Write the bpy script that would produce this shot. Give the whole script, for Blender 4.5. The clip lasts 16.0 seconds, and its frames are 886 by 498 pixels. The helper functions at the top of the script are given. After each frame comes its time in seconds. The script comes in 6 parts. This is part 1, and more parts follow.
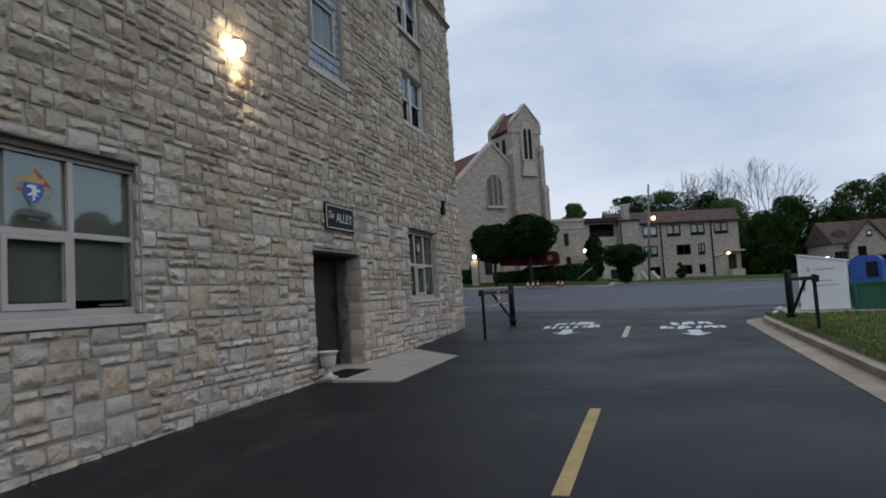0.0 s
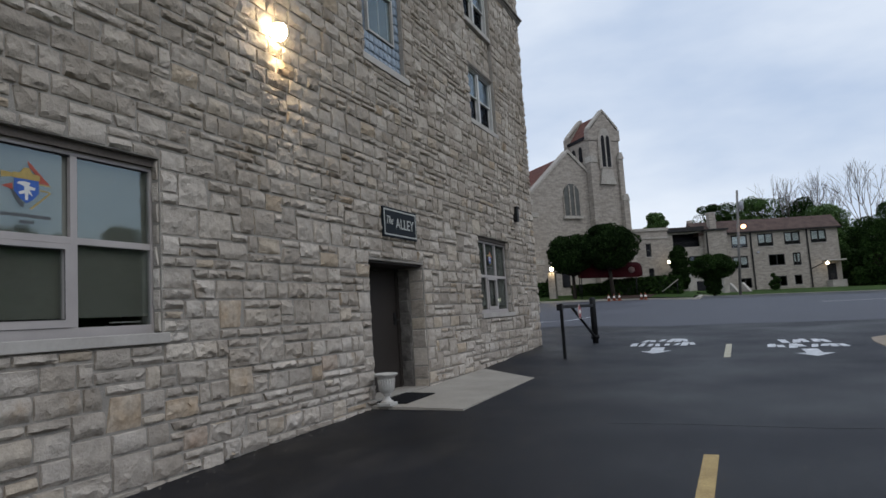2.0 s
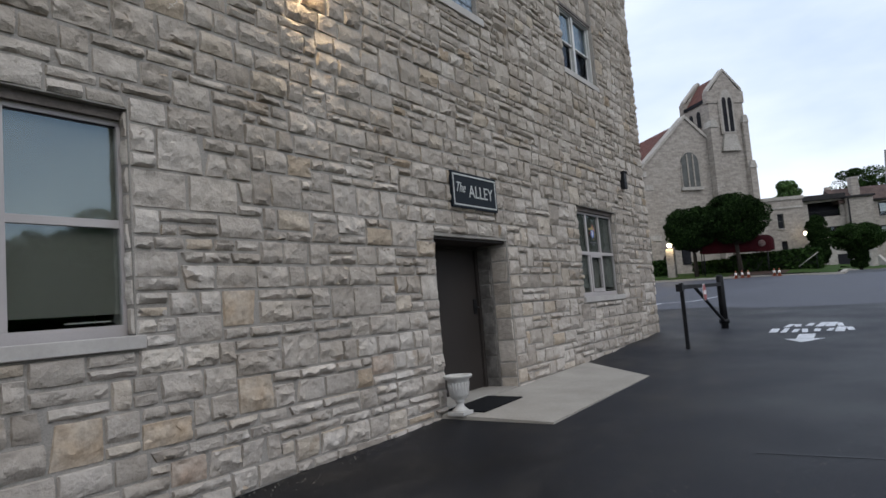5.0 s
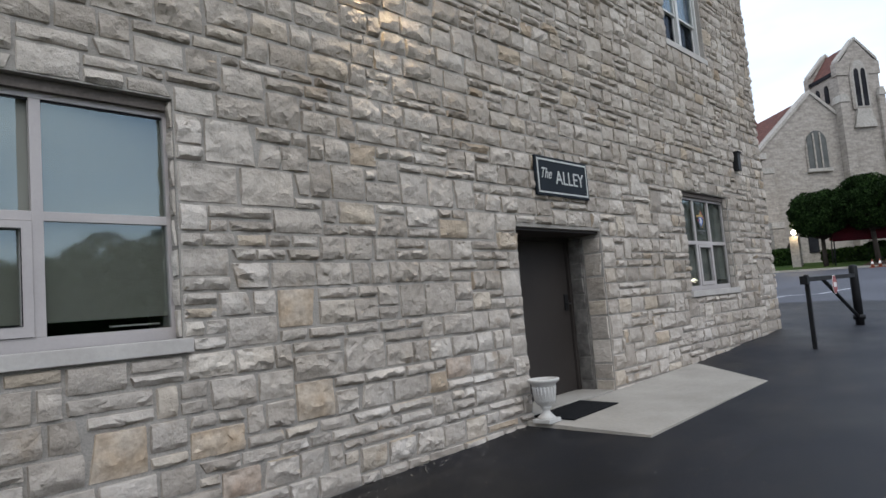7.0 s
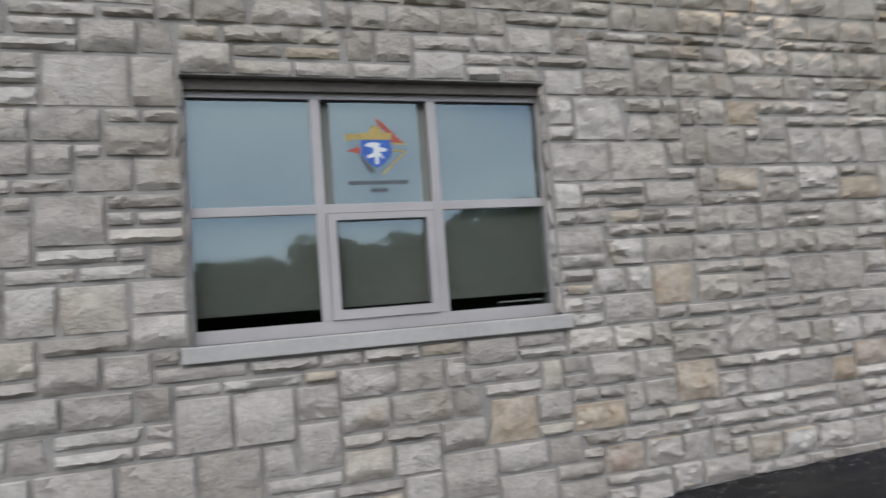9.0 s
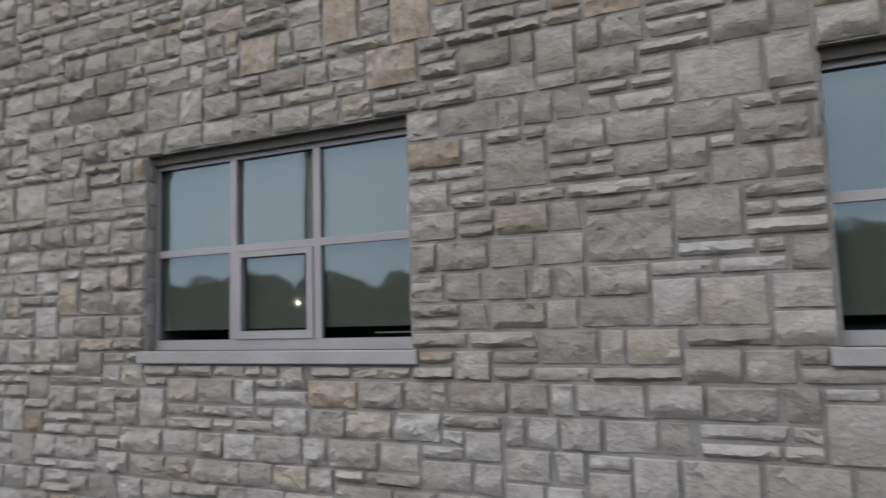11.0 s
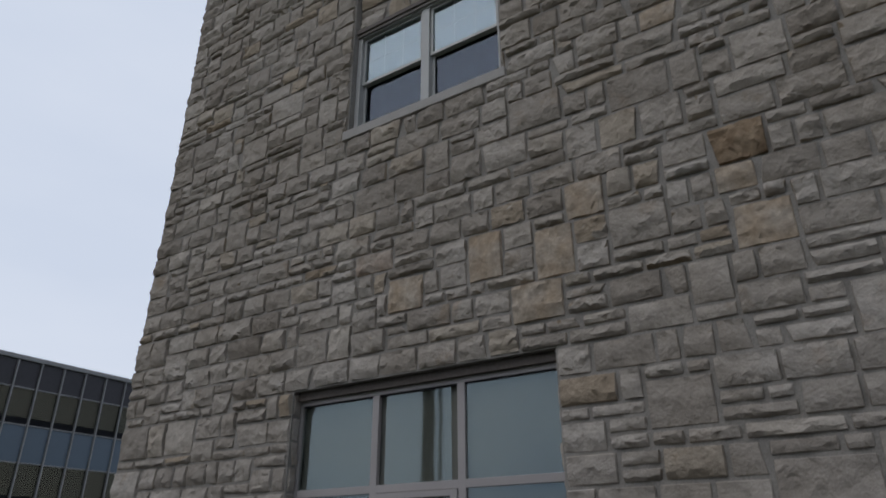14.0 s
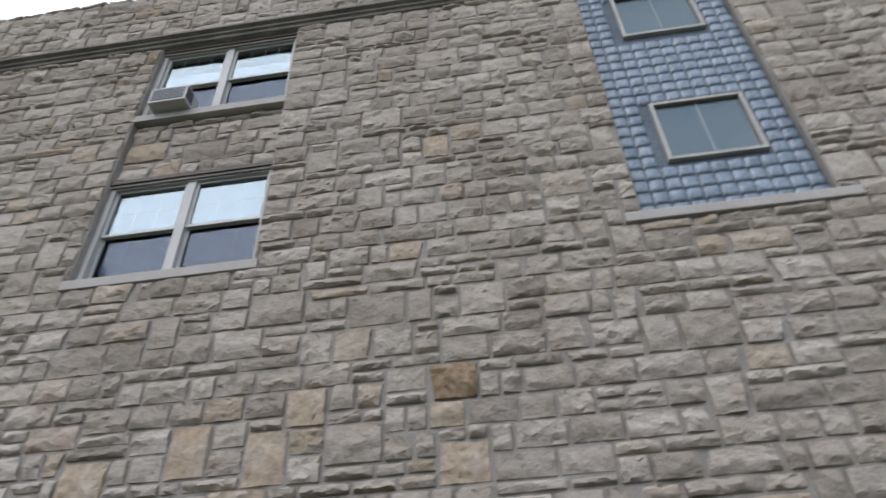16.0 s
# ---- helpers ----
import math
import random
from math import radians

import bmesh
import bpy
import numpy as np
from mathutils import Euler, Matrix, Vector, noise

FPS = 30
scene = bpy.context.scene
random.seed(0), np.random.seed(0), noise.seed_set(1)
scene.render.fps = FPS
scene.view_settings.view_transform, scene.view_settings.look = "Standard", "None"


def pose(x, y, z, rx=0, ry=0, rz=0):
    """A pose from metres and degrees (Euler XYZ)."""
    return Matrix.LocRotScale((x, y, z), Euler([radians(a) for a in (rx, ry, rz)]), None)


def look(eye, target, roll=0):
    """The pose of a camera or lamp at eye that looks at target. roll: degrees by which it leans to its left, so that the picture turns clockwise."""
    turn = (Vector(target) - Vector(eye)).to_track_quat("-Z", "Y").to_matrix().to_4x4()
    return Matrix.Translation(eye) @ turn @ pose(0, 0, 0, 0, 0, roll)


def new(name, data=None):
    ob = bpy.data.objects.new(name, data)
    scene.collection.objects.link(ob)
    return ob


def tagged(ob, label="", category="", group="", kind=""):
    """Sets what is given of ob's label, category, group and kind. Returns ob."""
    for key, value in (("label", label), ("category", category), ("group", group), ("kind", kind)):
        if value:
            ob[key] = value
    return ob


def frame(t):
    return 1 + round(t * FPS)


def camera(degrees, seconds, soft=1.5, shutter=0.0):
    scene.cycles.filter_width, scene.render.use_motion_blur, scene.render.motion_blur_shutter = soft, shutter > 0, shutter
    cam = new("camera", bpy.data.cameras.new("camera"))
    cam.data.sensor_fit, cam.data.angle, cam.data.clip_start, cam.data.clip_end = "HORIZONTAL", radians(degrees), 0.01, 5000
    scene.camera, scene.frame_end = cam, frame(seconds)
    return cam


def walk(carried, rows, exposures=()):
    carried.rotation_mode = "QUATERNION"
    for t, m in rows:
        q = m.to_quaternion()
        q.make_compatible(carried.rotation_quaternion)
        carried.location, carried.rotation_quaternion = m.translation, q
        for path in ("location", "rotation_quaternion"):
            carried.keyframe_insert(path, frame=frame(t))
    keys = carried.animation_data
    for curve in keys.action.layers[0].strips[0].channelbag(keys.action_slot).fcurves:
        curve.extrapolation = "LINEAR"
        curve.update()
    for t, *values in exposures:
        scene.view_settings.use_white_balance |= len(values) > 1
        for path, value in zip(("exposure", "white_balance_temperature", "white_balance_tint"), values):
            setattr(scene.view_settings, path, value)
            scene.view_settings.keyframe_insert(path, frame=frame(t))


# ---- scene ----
cam = camera(67.0, 16.0, 1.5, 0.35)
PATH = [
    (0, (-12.064, -5.515, 1.155), (-10.159, -4.924, 1.303), -3.6),
    (0.5, (-11.729, -5.325, 1.105), (-9.812, -4.812, 1.348), -4.5),
    (1, (-11.487, -5.312, 1.165), (-9.581, -4.733, 1.352), -3.9),
    (1.5, (-11.042, -5.242, 1.199), (-9.18, -4.53, 1.364), -3.3),
    (2, (-10.702, -5.145, 1.17), (-8.88, -4.347, 1.373), -3.7),
    (2.5, (-10.345, -4.983, 1.2), (-8.523, -4.176, 1.367), -4.5),
    (3, (-9.952, -4.982, 1.215), (-8.174, -4.078, 1.365), -3.5),
    (3.2, (-9.791, -4.983, 1.219), (-8.08, -3.957, 1.356), -3.7),
    (5.3, (-8.566, -4.556, 1.206), (-6.914, -3.447, 1.406), -4.6),
    (5.5, (-8.459, -4.505, 1.202), (-6.834, -3.364, 1.439), -3.7),
    (6, (-8.287, -4.495, 1.335), (-6.709, -3.277, 1.488), -2.6),
    (6.5, (-8.139, -4.512, 1.275), (-6.709, -3.12, 1.416), -1.9),
    (7, (-8.058, -4.527, 1.251), (-6.586, -3.185, 1.429), -4.8),
    (7.5, (-8.064, -4.493, 1.249), (-6.618, -3.124, 1.435), -4.7),
    (8, (-8.069, -4.482, 1.275), (-6.695, -3.038, 1.443), -4.1),
    (8.5, (-8.066, -4.47, 1.322), (-7.006, -2.782, 1.495), -3.2),
    (9, (-8.105, -4.395, 1.377), (-7.505, -2.493, 1.525), -4.4),
    (9.5, (-8.317, -4.272, 1.454), (-8.104, -2.287, 1.576), -2.9),
    (10, (-8.492, -4.245, 1.467), (-8.581, -2.25, 1.586), -1.5),
    (10.2, (-8.551, -4.229, 1.464), (-8.794, -2.248, 1.591), -1.8),
    (12.3, (-9.176, -4.364, 1.411), (-10.427, -2.841, 1.751), 0.5),
    (12.5, (-9.179, -4.363, 1.42), (-10.423, -2.845, 1.808), 0.6),
    (13, (-9.188, -4.345, 1.45), (-10.351, -2.81, 1.987), 1.7),
    (13.5, (-9.169, -4.364, 1.491), (-10.265, -2.847, 2.196), -0.1),
    (14, (-9.147, -4.363, 1.528), (-10.135, -2.841, 2.37), -0.1),
    (14.5, (-9.13, -4.374, 1.576), (-9.997, -2.872, 2.572), -0.3),
    (15, (-9.111, -4.431, 1.593), (-9.731, -2.89, 2.706), -0.5),
    (15.5, (-9.082, -4.417, 1.632), (-9.53, -2.893, 2.847), -1.7),
    (16, (-9.07, -4.491, 1.648), (-9.246, -2.972, 2.937), -2.5),
]
EXPOSURES = [(0, -0.14, 6500, 10), (0.5, -0.26, 6500, 10), (1.5, -0.1, 6550, 10), (2, 0.01, 6550, 10), (3, 0.06, 6550, 10), (5.5, 0.42, 6550, 11), (6, 0.46, 6540, 11), (7, 0.73, 6500, 10), (8, 0.78, 6500, 10), (9, 0.89, 6500, 10), (10, 0.71, 6500, 10), (12.5, -0.01, 6450, 14), (13, -0.21, 6490, 13), (14, -0.55, 6540, 12), (14.5, -0.51, 6550, 12), (15, -0.03, 6550, 13), (16, 0.73, 6550, 13)]
walk(cam, [(t, look(eye, target, roll)) for t, eye, target, roll in PATH], EXPOSURES)

# ---- world, sun, lamps ----
world = bpy.data.worlds.new("overcast_sky")
scene.world = world
world.use_nodes = True
wn, wl = world.node_tree.nodes, world.node_tree.links
wn.clear()
w_out = wn.new("ShaderNodeOutputWorld")
w_bg = wn.new("ShaderNodeBackground")
w_sky = wn.new("ShaderNodeTexSky")
w_sky.sky_type = "NISHITA"
w_sky.sun_disc = False
w_sky.sun_elevation = radians(28)
w_sky.sun_rotation = radians(200)
w_gain = wn.new("ShaderNodeVectorMath")
w_gain.operation = "SCALE"
w_gain.inputs["Scale"].default_value = 0.045
w_tc = wn.new("ShaderNodeTexCoord")
w_map = wn.new("ShaderNodeMapping")
w_map.inputs["Scale"].default_value = (1.2, 1.2, 3.4)
w_noise = wn.new("ShaderNodeTexNoise")
w_noise.inputs["Scale"].default_value = 1.6
w_noise.inputs["Detail"].default_value = 6.0
w_noise.inputs["Roughness"].default_value = 0.5
w_ramp = wn.new("ShaderNodeValToRGB")
w_ramp.color_ramp.elements[0].position = 0.35
w_ramp.color_ramp.elements[0].color = (0.46, 0.575, 0.77, 1)
w_ramp.color_ramp.elements[1].position = 0.66
w_ramp.color_ramp.elements[1].color = (0.785, 0.86, 0.97, 1)
w_mix = wn.new("ShaderNodeMix")
w_mix.data_type = "RGBA"
w_mix.inputs["Factor"].default_value = 0.88
wl.new(w_tc.outputs["Generated"], w_map.inputs["Vector"])
wl.new(w_map.outputs["Vector"], w_noise.inputs["Vector"])
wl.new(w_noise.outputs["Fac"], w_ramp.inputs["Fac"])
wl.new(w_sky.outputs["Color"], w_gain.inputs[0])
wl.new(w_gain.outputs["Vector"], w_mix.inputs["A"])
wl.new(w_ramp.outputs["Color"], w_mix.inputs["B"])
w_dot = wn.new("ShaderNodeVectorMath")
w_dot.operation = "DOT_PRODUCT"
w_dot.inputs[1].default_value = (-0.86, 0.33, 0.36)
w_rng = wn.new("ShaderNodeMapRange")
w_rng.interpolation_type = "SMOOTHSTEP"
w_rng.inputs["From Min"].default_value, w_rng.inputs["From Max"].default_value = -0.5, 0.95
w_rng.inputs["To Min"].default_value, w_rng.inputs["To Max"].default_value = 0.97, 1.17
w_glow = wn.new("ShaderNodeVectorMath")
w_glow.operation = "SCALE"
wl.new(w_tc.outputs["Generated"], w_dot.inputs[0])
wl.new(w_dot.outputs["Value"], w_rng.inputs["Value"])
w_far = wn.new("ShaderNodeMapRange")
w_far.inputs["From Min"].default_value, w_far.inputs["From Max"].default_value = 0.1, 0.8
w_far.inputs["To Min"].default_value, w_far.inputs["To Max"].default_value = 0.0, 0.8
w_pale = wn.new("ShaderNodeMix")
w_pale.data_type = "RGBA"
w_pale.inputs["B"].default_value = (0.708, 0.79, 0.918, 1)
wl.new(w_dot.outputs["Value"], w_far.inputs["Value"])
wl.new(w_far.outputs["Result"], w_pale.inputs["Factor"])
wl.new(w_mix.outputs["Result"], w_pale.inputs["A"])
wl.new(w_pale.outputs["Result"], w_glow.inputs[0])
wl.new(w_rng.outputs["Result"], w_glow.inputs["Scale"])
wl.new(w_glow.outputs["Vector"], w_bg.inputs["Color"])
w_bg.inputs["Strength"].default_value = 1.15
wl.new(w_bg.outputs["Background"], w_out.inputs["Surface"])

sun = new("overcast_sun", bpy.data.lights.new("overcast_sun", "SUN"))
sun.data.energy = 0.68
sun.data.angle = radians(36)
sun.data.color = (1.0, 0.98, 0.95)
sun.matrix_world = look((0, 0, 40), (14, 38, 0))


def lamp(name, x, y, z, watts, colour, radius=0.06):
    ob = new(name, bpy.data.lights.new(name, "POINT"))
    ob.data.energy, ob.data.color, ob.data.shadow_soft_size = watts, colour, radius
    ob.location = (x, y, z)
    return ob


lamp_down = new("wall_lamp_light", bpy.data.lights.new("wall_lamp_light", "SPOT"))
lamp_down.data.energy, lamp_down.data.color, lamp_down.data.shadow_soft_size = 46, (1.0, 0.78, 0.48), 0.05
lamp_down.data.spot_size, lamp_down.data.spot_blend = radians(82), 0.8
lamp_down.matrix_world = look((-3.97, -0.15, 4.765), (-3.86, -0.02, 4.3))


# ---- helpers of this scene ----
def shade(x, y):
    """Height of the ground."""
    x, y = max(-42, min(46, x)), max(-22, min(14, y))
    return 0.028 * x - 0.05 + 0.012 * y + 0.0005 * x * y + 0.02 * min(6, max(0, x - 2)) * max(0, min(1, 1 + y / 1.3)) + 0.011 * max(0, x - 14)


def thing(name, label, category, m=None, group="", kind=""):
    ob = new(name)
    ob.empty_display_size = 0.1
    if m is not None:
        ob.matrix_world = m
    return tagged(ob, label, category, group, kind)


def mesh_of(name, bm, material):
    me = bpy.data.meshes.new(name)
    bm.to_mesh(me)
    bm.free()
    if material:
        me.materials.append(material)
    return me


def part(name, bm, material, parent=None, label=""):
    ob = new(name, mesh_of(name, bm, material))
    if parent:
        ob.parent = parent
    return tagged(ob, label)


def data_part(name, verts, faces, material, parent=None, label="", smooth=False):
    me = bpy.data.meshes.new(name)
    me.from_pydata(verts, [], faces)
    if smooth:
        me.shade_smooth()
        me.set_sharp_from_angle(angle=radians(33))
    me.update()
    me.materials.append(material)
    ob = new(name, me)
    if parent:
        ob.parent = parent
    return tagged(ob, label)


def box(bm, x0, x1, y0, y1, z0, z1, bevel=0.0):
    r = bmesh.ops.create_cube(bm, size=1.0)
    vs = r["verts"]
    for v in vs:
        v.co = Vector((x0 if v.co.x < 0 else x1, y0 if v.co.y < 0 else y1, z0 if v.co.z < 0 else z1))
    if bevel:
        es = list({e for v in vs for e in v.link_edges})
        bmesh.ops.bevel(bm, geom=es, offset=bevel, segments=2, affect="EDGES", profile=0.6)
    return bm


def boxm(x0, x1, y0, y1, z0, z1, bevel=0.0):
    return box(bmesh.new(), x0, x1, y0, y1, z0, z1, bevel)


def lathe(profile, segs=24, x=0, y=0):
    """A turned form from (radius, z) pairs."""
    bm = bmesh.new()
    rings = []
    for r, z in profile:
        rings.append([bm.verts.new((x + r * math.cos(2 * math.pi * i / segs), y + r * math.sin(2 * math.pi * i / segs), z)) for i in range(segs)])
    for a, b in zip(rings, rings[1:]):
        for i in range(segs):
            j = (i + 1) % segs
            f = bm.faces.new((a[i], a[j], b[j], b[i]))
            f.smooth = True
    bm.faces.new(rings[0][::-1])
    bm.faces.new(rings[-1])
    return bm


def tube(bm, a, b, r0, r1, segs=8):
    a, b = Vector(a), Vector(b)
    q = (b - a).to_track_quat("Z", "Y")
    ra, rb = [], []
    for i in range(segs):
        c, s = math.cos(2 * math.pi * i / segs), math.sin(2 * math.pi * i / segs)
        ra.append(bm.verts.new(a + q @ Vector((r0 * c, r0 * s, 0))))
        rb.append(bm.verts.new(b + q @ Vector((r1 * c, r1 * s, 0))))
    for i in range(segs):
        j = (i + 1) % segs
        f = bm.faces.new((ra[i], ra[j], rb[j], rb[i]))
        f.smooth = True
    bm.faces.new(ra[::-1])
    bm.faces.new(rb)
    return bm


def prism(points, y0, y1):
    """An outline in x and z drawn out from y0 to y1."""
    bm = bmesh.new()
    a = [bm.verts.new((x, y0, z)) for x, z in points]
    b = [bm.verts.new((x, y1, z)) for x, z in points]
    n = len(points)
    bm.faces.new(a)
    bm.faces.new(b[::-1])
    for i in range(n):
        j = (i + 1) % n
        bm.faces.new((a[j], a[i], b[i], b[j]))
    bmesh.ops.recalc_face_normals(bm, faces=bm.faces[:])
    return bm


def words(text, size, parent, material, x, y, z, name="lettering", shear=0.0, rx=90, rz=0, wide=1.0):
    cu = bpy.data.curves.new(name, "FONT")
    cu.body, cu.size, cu.extrude, cu.shear = text, size, 0.003, shear
    cu.align_x = "CENTER"
    tmp = new("tmp_text", cu)
    bpy.context.view_layer.update()
    me = bpy.data.meshes.new_from_object(tmp)
    bpy.data.objects.remove(tmp)
    me.materials.clear()
    me.materials.append(material)
    ob = new(name, me)
    ob.parent = parent
    ob.matrix_local = pose(x, y, z, rx, 0, rz) @ Matrix.Diagonal((wide, 1, 1, 1))
    return ob


# ---- materials ----
def surface(name, dark, light, scale=3.0, fine=40.0, rough=0.8, bump=0.3, bump_scale=60.0, metal=0.0, vary="", ramp=None, fine_amount=0.35, lo=0.3, hi=0.7, specular=0.5, streak=1.0, dist=0.01, gloss_range=0.12):
    """A material with two scales of variation; vary: 'object' or 'island' draws the base colour piece by piece from ramp."""
    m = bpy.data.materials.new(name)
    m.use_nodes = True
    n, l = m.node_tree.nodes, m.node_tree.links
    b = n["Principled BSDF"]
    geo = n.new("ShaderNodeNewGeometry")
    mp = n.new("ShaderNodeMapping")
    mp.inputs["Scale"].default_value = (1, 1, streak)
    l.new(geo.outputs["Position"], mp.inputs["Vector"])
    big = n.new("ShaderNodeTexNoise")
    big.inputs["Scale"].default_value, big.inputs["Detail"].default_value = scale, 5.0
    l.new(mp.outputs["Vector"], big.inputs["Vector"])
    r = n.new("ShaderNodeValToRGB")
    r.color_ramp.elements[0].position, r.color_ramp.elements[1].position = lo, hi
    r.color_ramp.elements[0].color, r.color_ramp.elements[1].color = (*dark, 1), (*light, 1)
    l.new(big.outputs["Fac"], r.inputs["Fac"])
    colour = r.outputs["Color"]
    if vary:
        if vary == "object":
            src = n.new("ShaderNodeObjectInfo").outputs["Random"]
        else:
            src = geo.outputs["Random Per Island"]
        r2 = n.new("ShaderNodeValToRGB")
        r2.color_ramp.interpolation = "LINEAR"
        els = r2.color_ramp.elements
        els[0].position, els[0].color = ramp[0][0], (*ramp[0][1], 1)
        els[1].position, els[1].color = ramp[-1][0], (*ramp[-1][1], 1)
        for pos, c in ramp[1:-1]:
            els.new(pos).color = (*c, 1)
        l.new(src, r2.inputs["Fac"])
        mx = n.new("ShaderNodeMix")
        mx.data_type, mx.blend_type = "RGBA", "MULTIPLY"
        mx.inputs["Factor"].default_value = 1.0
        l.new(r2.outputs["Color"], mx.inputs["A"])
        l.new(colour, mx.inputs["B"])
        colour = mx.outputs["Result"]
    fn = n.new("ShaderNodeTexNoise")
    fn.inputs["Scale"].default_value, fn.inputs["Detail"].default_value, fn.inputs["Roughness"].default_value = fine, 6.0, 0.65
    l.new(geo.outputs["Position"], fn.inputs["Vector"])
    rf = n.new("ShaderNodeMapRange")
    rf.inputs["From Min"].default_value, rf.inputs["From Max"].default_value = 0.25, 0.75
    rf.inputs["To Min"].default_value, rf.inputs["To Max"].default_value = 1 - fine_amount, 1 + fine_amount * 0.6
    l.new(fn.outputs["Fac"], rf.inputs["Value"])
    mf = n.new("ShaderNodeVectorMath")
    mf.operation = "SCALE"
    l.new(colour, mf.inputs[0])
    l.new(rf.outputs["Result"], mf.inputs["Scale"])
    l.new(mf.outputs["Vector"], b.inputs["Base Color"])
    b.inputs["Metallic"].default_value = metal
    b.inputs["Specular IOR Level"].default_value = specular
    rr = n.new("ShaderNodeMapRange")
    rr.inputs["To Min"].default_value, rr.inputs["To Max"].default_value = max(0.03, rough - gloss_range), min(1, rough + gloss_range)
    l.new(big.outputs["Fac"], rr.inputs["Value"])
    l.new(rr.outputs["Result"], b.inputs["Roughness"])
    if bump:
        bn = n.new("ShaderNodeTexNoise")
        bn.inputs["Scale"].default_value, bn.inputs["Detail"].default_value, bn.inputs["Roughness"].default_value = bump_scale, 7.0, 0.6
        l.new(geo.outputs["Position"], bn.inputs["Vector"])
        bp = n.new("ShaderNodeBump")
        bp.inputs["Strength"].default_value, bp.inputs["Distance"].default_value = bump, dist
        l.new(bn.outputs["Fac"], bp.inputs["Height"])
        l.new(bp.outputs["Normal"], b.inputs["Normal"])
    return m


def add_height_tint(m):
    """Warmer and darker tint on the upper wall, uneven from stone to stone; paler at the foot; rusty blotches."""
    n, l = m.node_tree.nodes, m.node_tree.links
    b = n["Principled BSDF"]
    src = b.inputs["Base Color"].links[0].from_socket
    geo = n.new("ShaderNodeNewGeometry")
    sep = n.new("ShaderNodeSeparateXYZ")
    l.new(geo.outputs["Position"], sep.inputs["Vector"])
    ns = n.new("ShaderNodeTexNoise")
    ns.inputs["Scale"].default_value, ns.inputs["Detail"].default_value = 0.7, 4.0
    l.new(geo.outputs["Position"], ns.inputs["Vector"])
    add = n.new("ShaderNodeMath")
    add.operation = "MULTIPLY_ADD"
    add.inputs[1].default_value = 4.0
    l.new(ns.outputs["Fac"], add.inputs[0])
    l.new(sep.outputs["Z"], add.inputs[2])
    rg = n.new("ShaderNodeMapRange")
    rg.interpolation_type = "SMOOTHSTEP"
    rg.inputs["From Min"].default_value, rg.inputs["From Max"].default_value = 2.2, 6.0
    l.new(add.outputs["Value"], rg.inputs["Value"])
    tint = n.new("ShaderNodeMix")
    tint.data_type = "RGBA"
    tint.inputs["A"].default_value = (1.055, 1.05, 1.045, 1)
    tint.inputs["B"].default_value = (0.94, 0.922, 0.895, 1)
    l.new(rg.outputs["Result"], tint.inputs["Factor"])
    mul = n.new("ShaderNodeMix")
    mul.data_type, mul.blend_type = "RGBA", "MULTIPLY"
    mul.inputs["Factor"].default_value = 1.0
    l.new(src, mul.inputs["A"])
    l.new(tint.outputs["Result"], mul.inputs["B"])
    spot = n.new("ShaderNodeTexNoise")
    spot.inputs["Scale"].default_value, spot.inputs["Detail"].default_value, spot.inputs["Roughness"].default_value = 2.3, 5.0, 0.62
    l.new(geo.outputs["Position"], spot.inputs["Vector"])
    lim = n.new("ShaderNodeMapRange")
    lim.inputs["From Min"].default_value, lim.inputs["From Max"].default_value = 0.60, 0.74
    lim.inputs["To Min"].default_value, lim.inputs["To Max"].default_value = 0.0, 0.62
    l.new(spot.outputs["Fac"], lim.inputs["Value"])
    rust = n.new("ShaderNodeMix")
    rust.data_type = "RGBA"
    rust.inputs["B"].default_value = (0.27, 0.195, 0.125, 1)
    l.new(lim.outputs["Result"], rust.inputs["Factor"])
    l.new(mul.outputs["Result"], rust.inputs["A"])
    l.new(rust.outputs["Result"], b.inputs["Base Color"])


def glow(name, colour, strength):
    m = bpy.data.materials.new(name)
    m.use_nodes = True
    b = m.node_tree.nodes["Principled BSDF"]
    b.inputs["Base Color"].default_value = (*colour, 1)
    b.inputs["Emission Color"].default_value = (*colour, 1)
    b.inputs["Emission Strength"].default_value = strength
    return m


def window_glass(name, mirror, tint, see=0.5):
    """Coated glass: part mirror, part clear."""
    m = bpy.data.materials.new(name)
    m.use_nodes = True
    n, l = m.node_tree.nodes, m.node_tree.links
    n.clear()
    out = n.new("ShaderNodeOutputMaterial")
    g = n.new("ShaderNodeBsdfGlossy")
    g.inputs["Color"].default_value = (*tint, 1)
    g.inputs["Roughness"].default_value = 0.035
    t = n.new("ShaderNodeBsdfTransparent")
    t.inputs["Color"].default_value = (see, see * 1.02, see, 1)
    geo = n.new("ShaderNodeNewGeometry")
    ns = n.new("ShaderNodeTexNoise")
    ns.inputs["Scale"].default_value, ns.inputs["Detail"].default_value = 1.3, 1.0
    l.new(geo.outputs["Position"], ns.inputs["Vector"])
    bp = n.new("ShaderNodeBump")
    bp.inputs["Strength"].default_value, bp.inputs["Distance"].default_value = 0.06, 0.02
    l.new(ns.outputs["Fac"], bp.inputs["Height"])
    l.new(bp.outputs["Normal"], g.inputs["Normal"])
    mx = n.new("ShaderNodeMixShader")
    mx.inputs["Fac"].default_value = mirror
    l.new(t.outputs["BSDF"], mx.inputs[1])
    l.new(g.outputs["BSDF"], mx.inputs[2])
    l.new(mx.outputs["Shader"], out.inputs["Surface"])
    return m


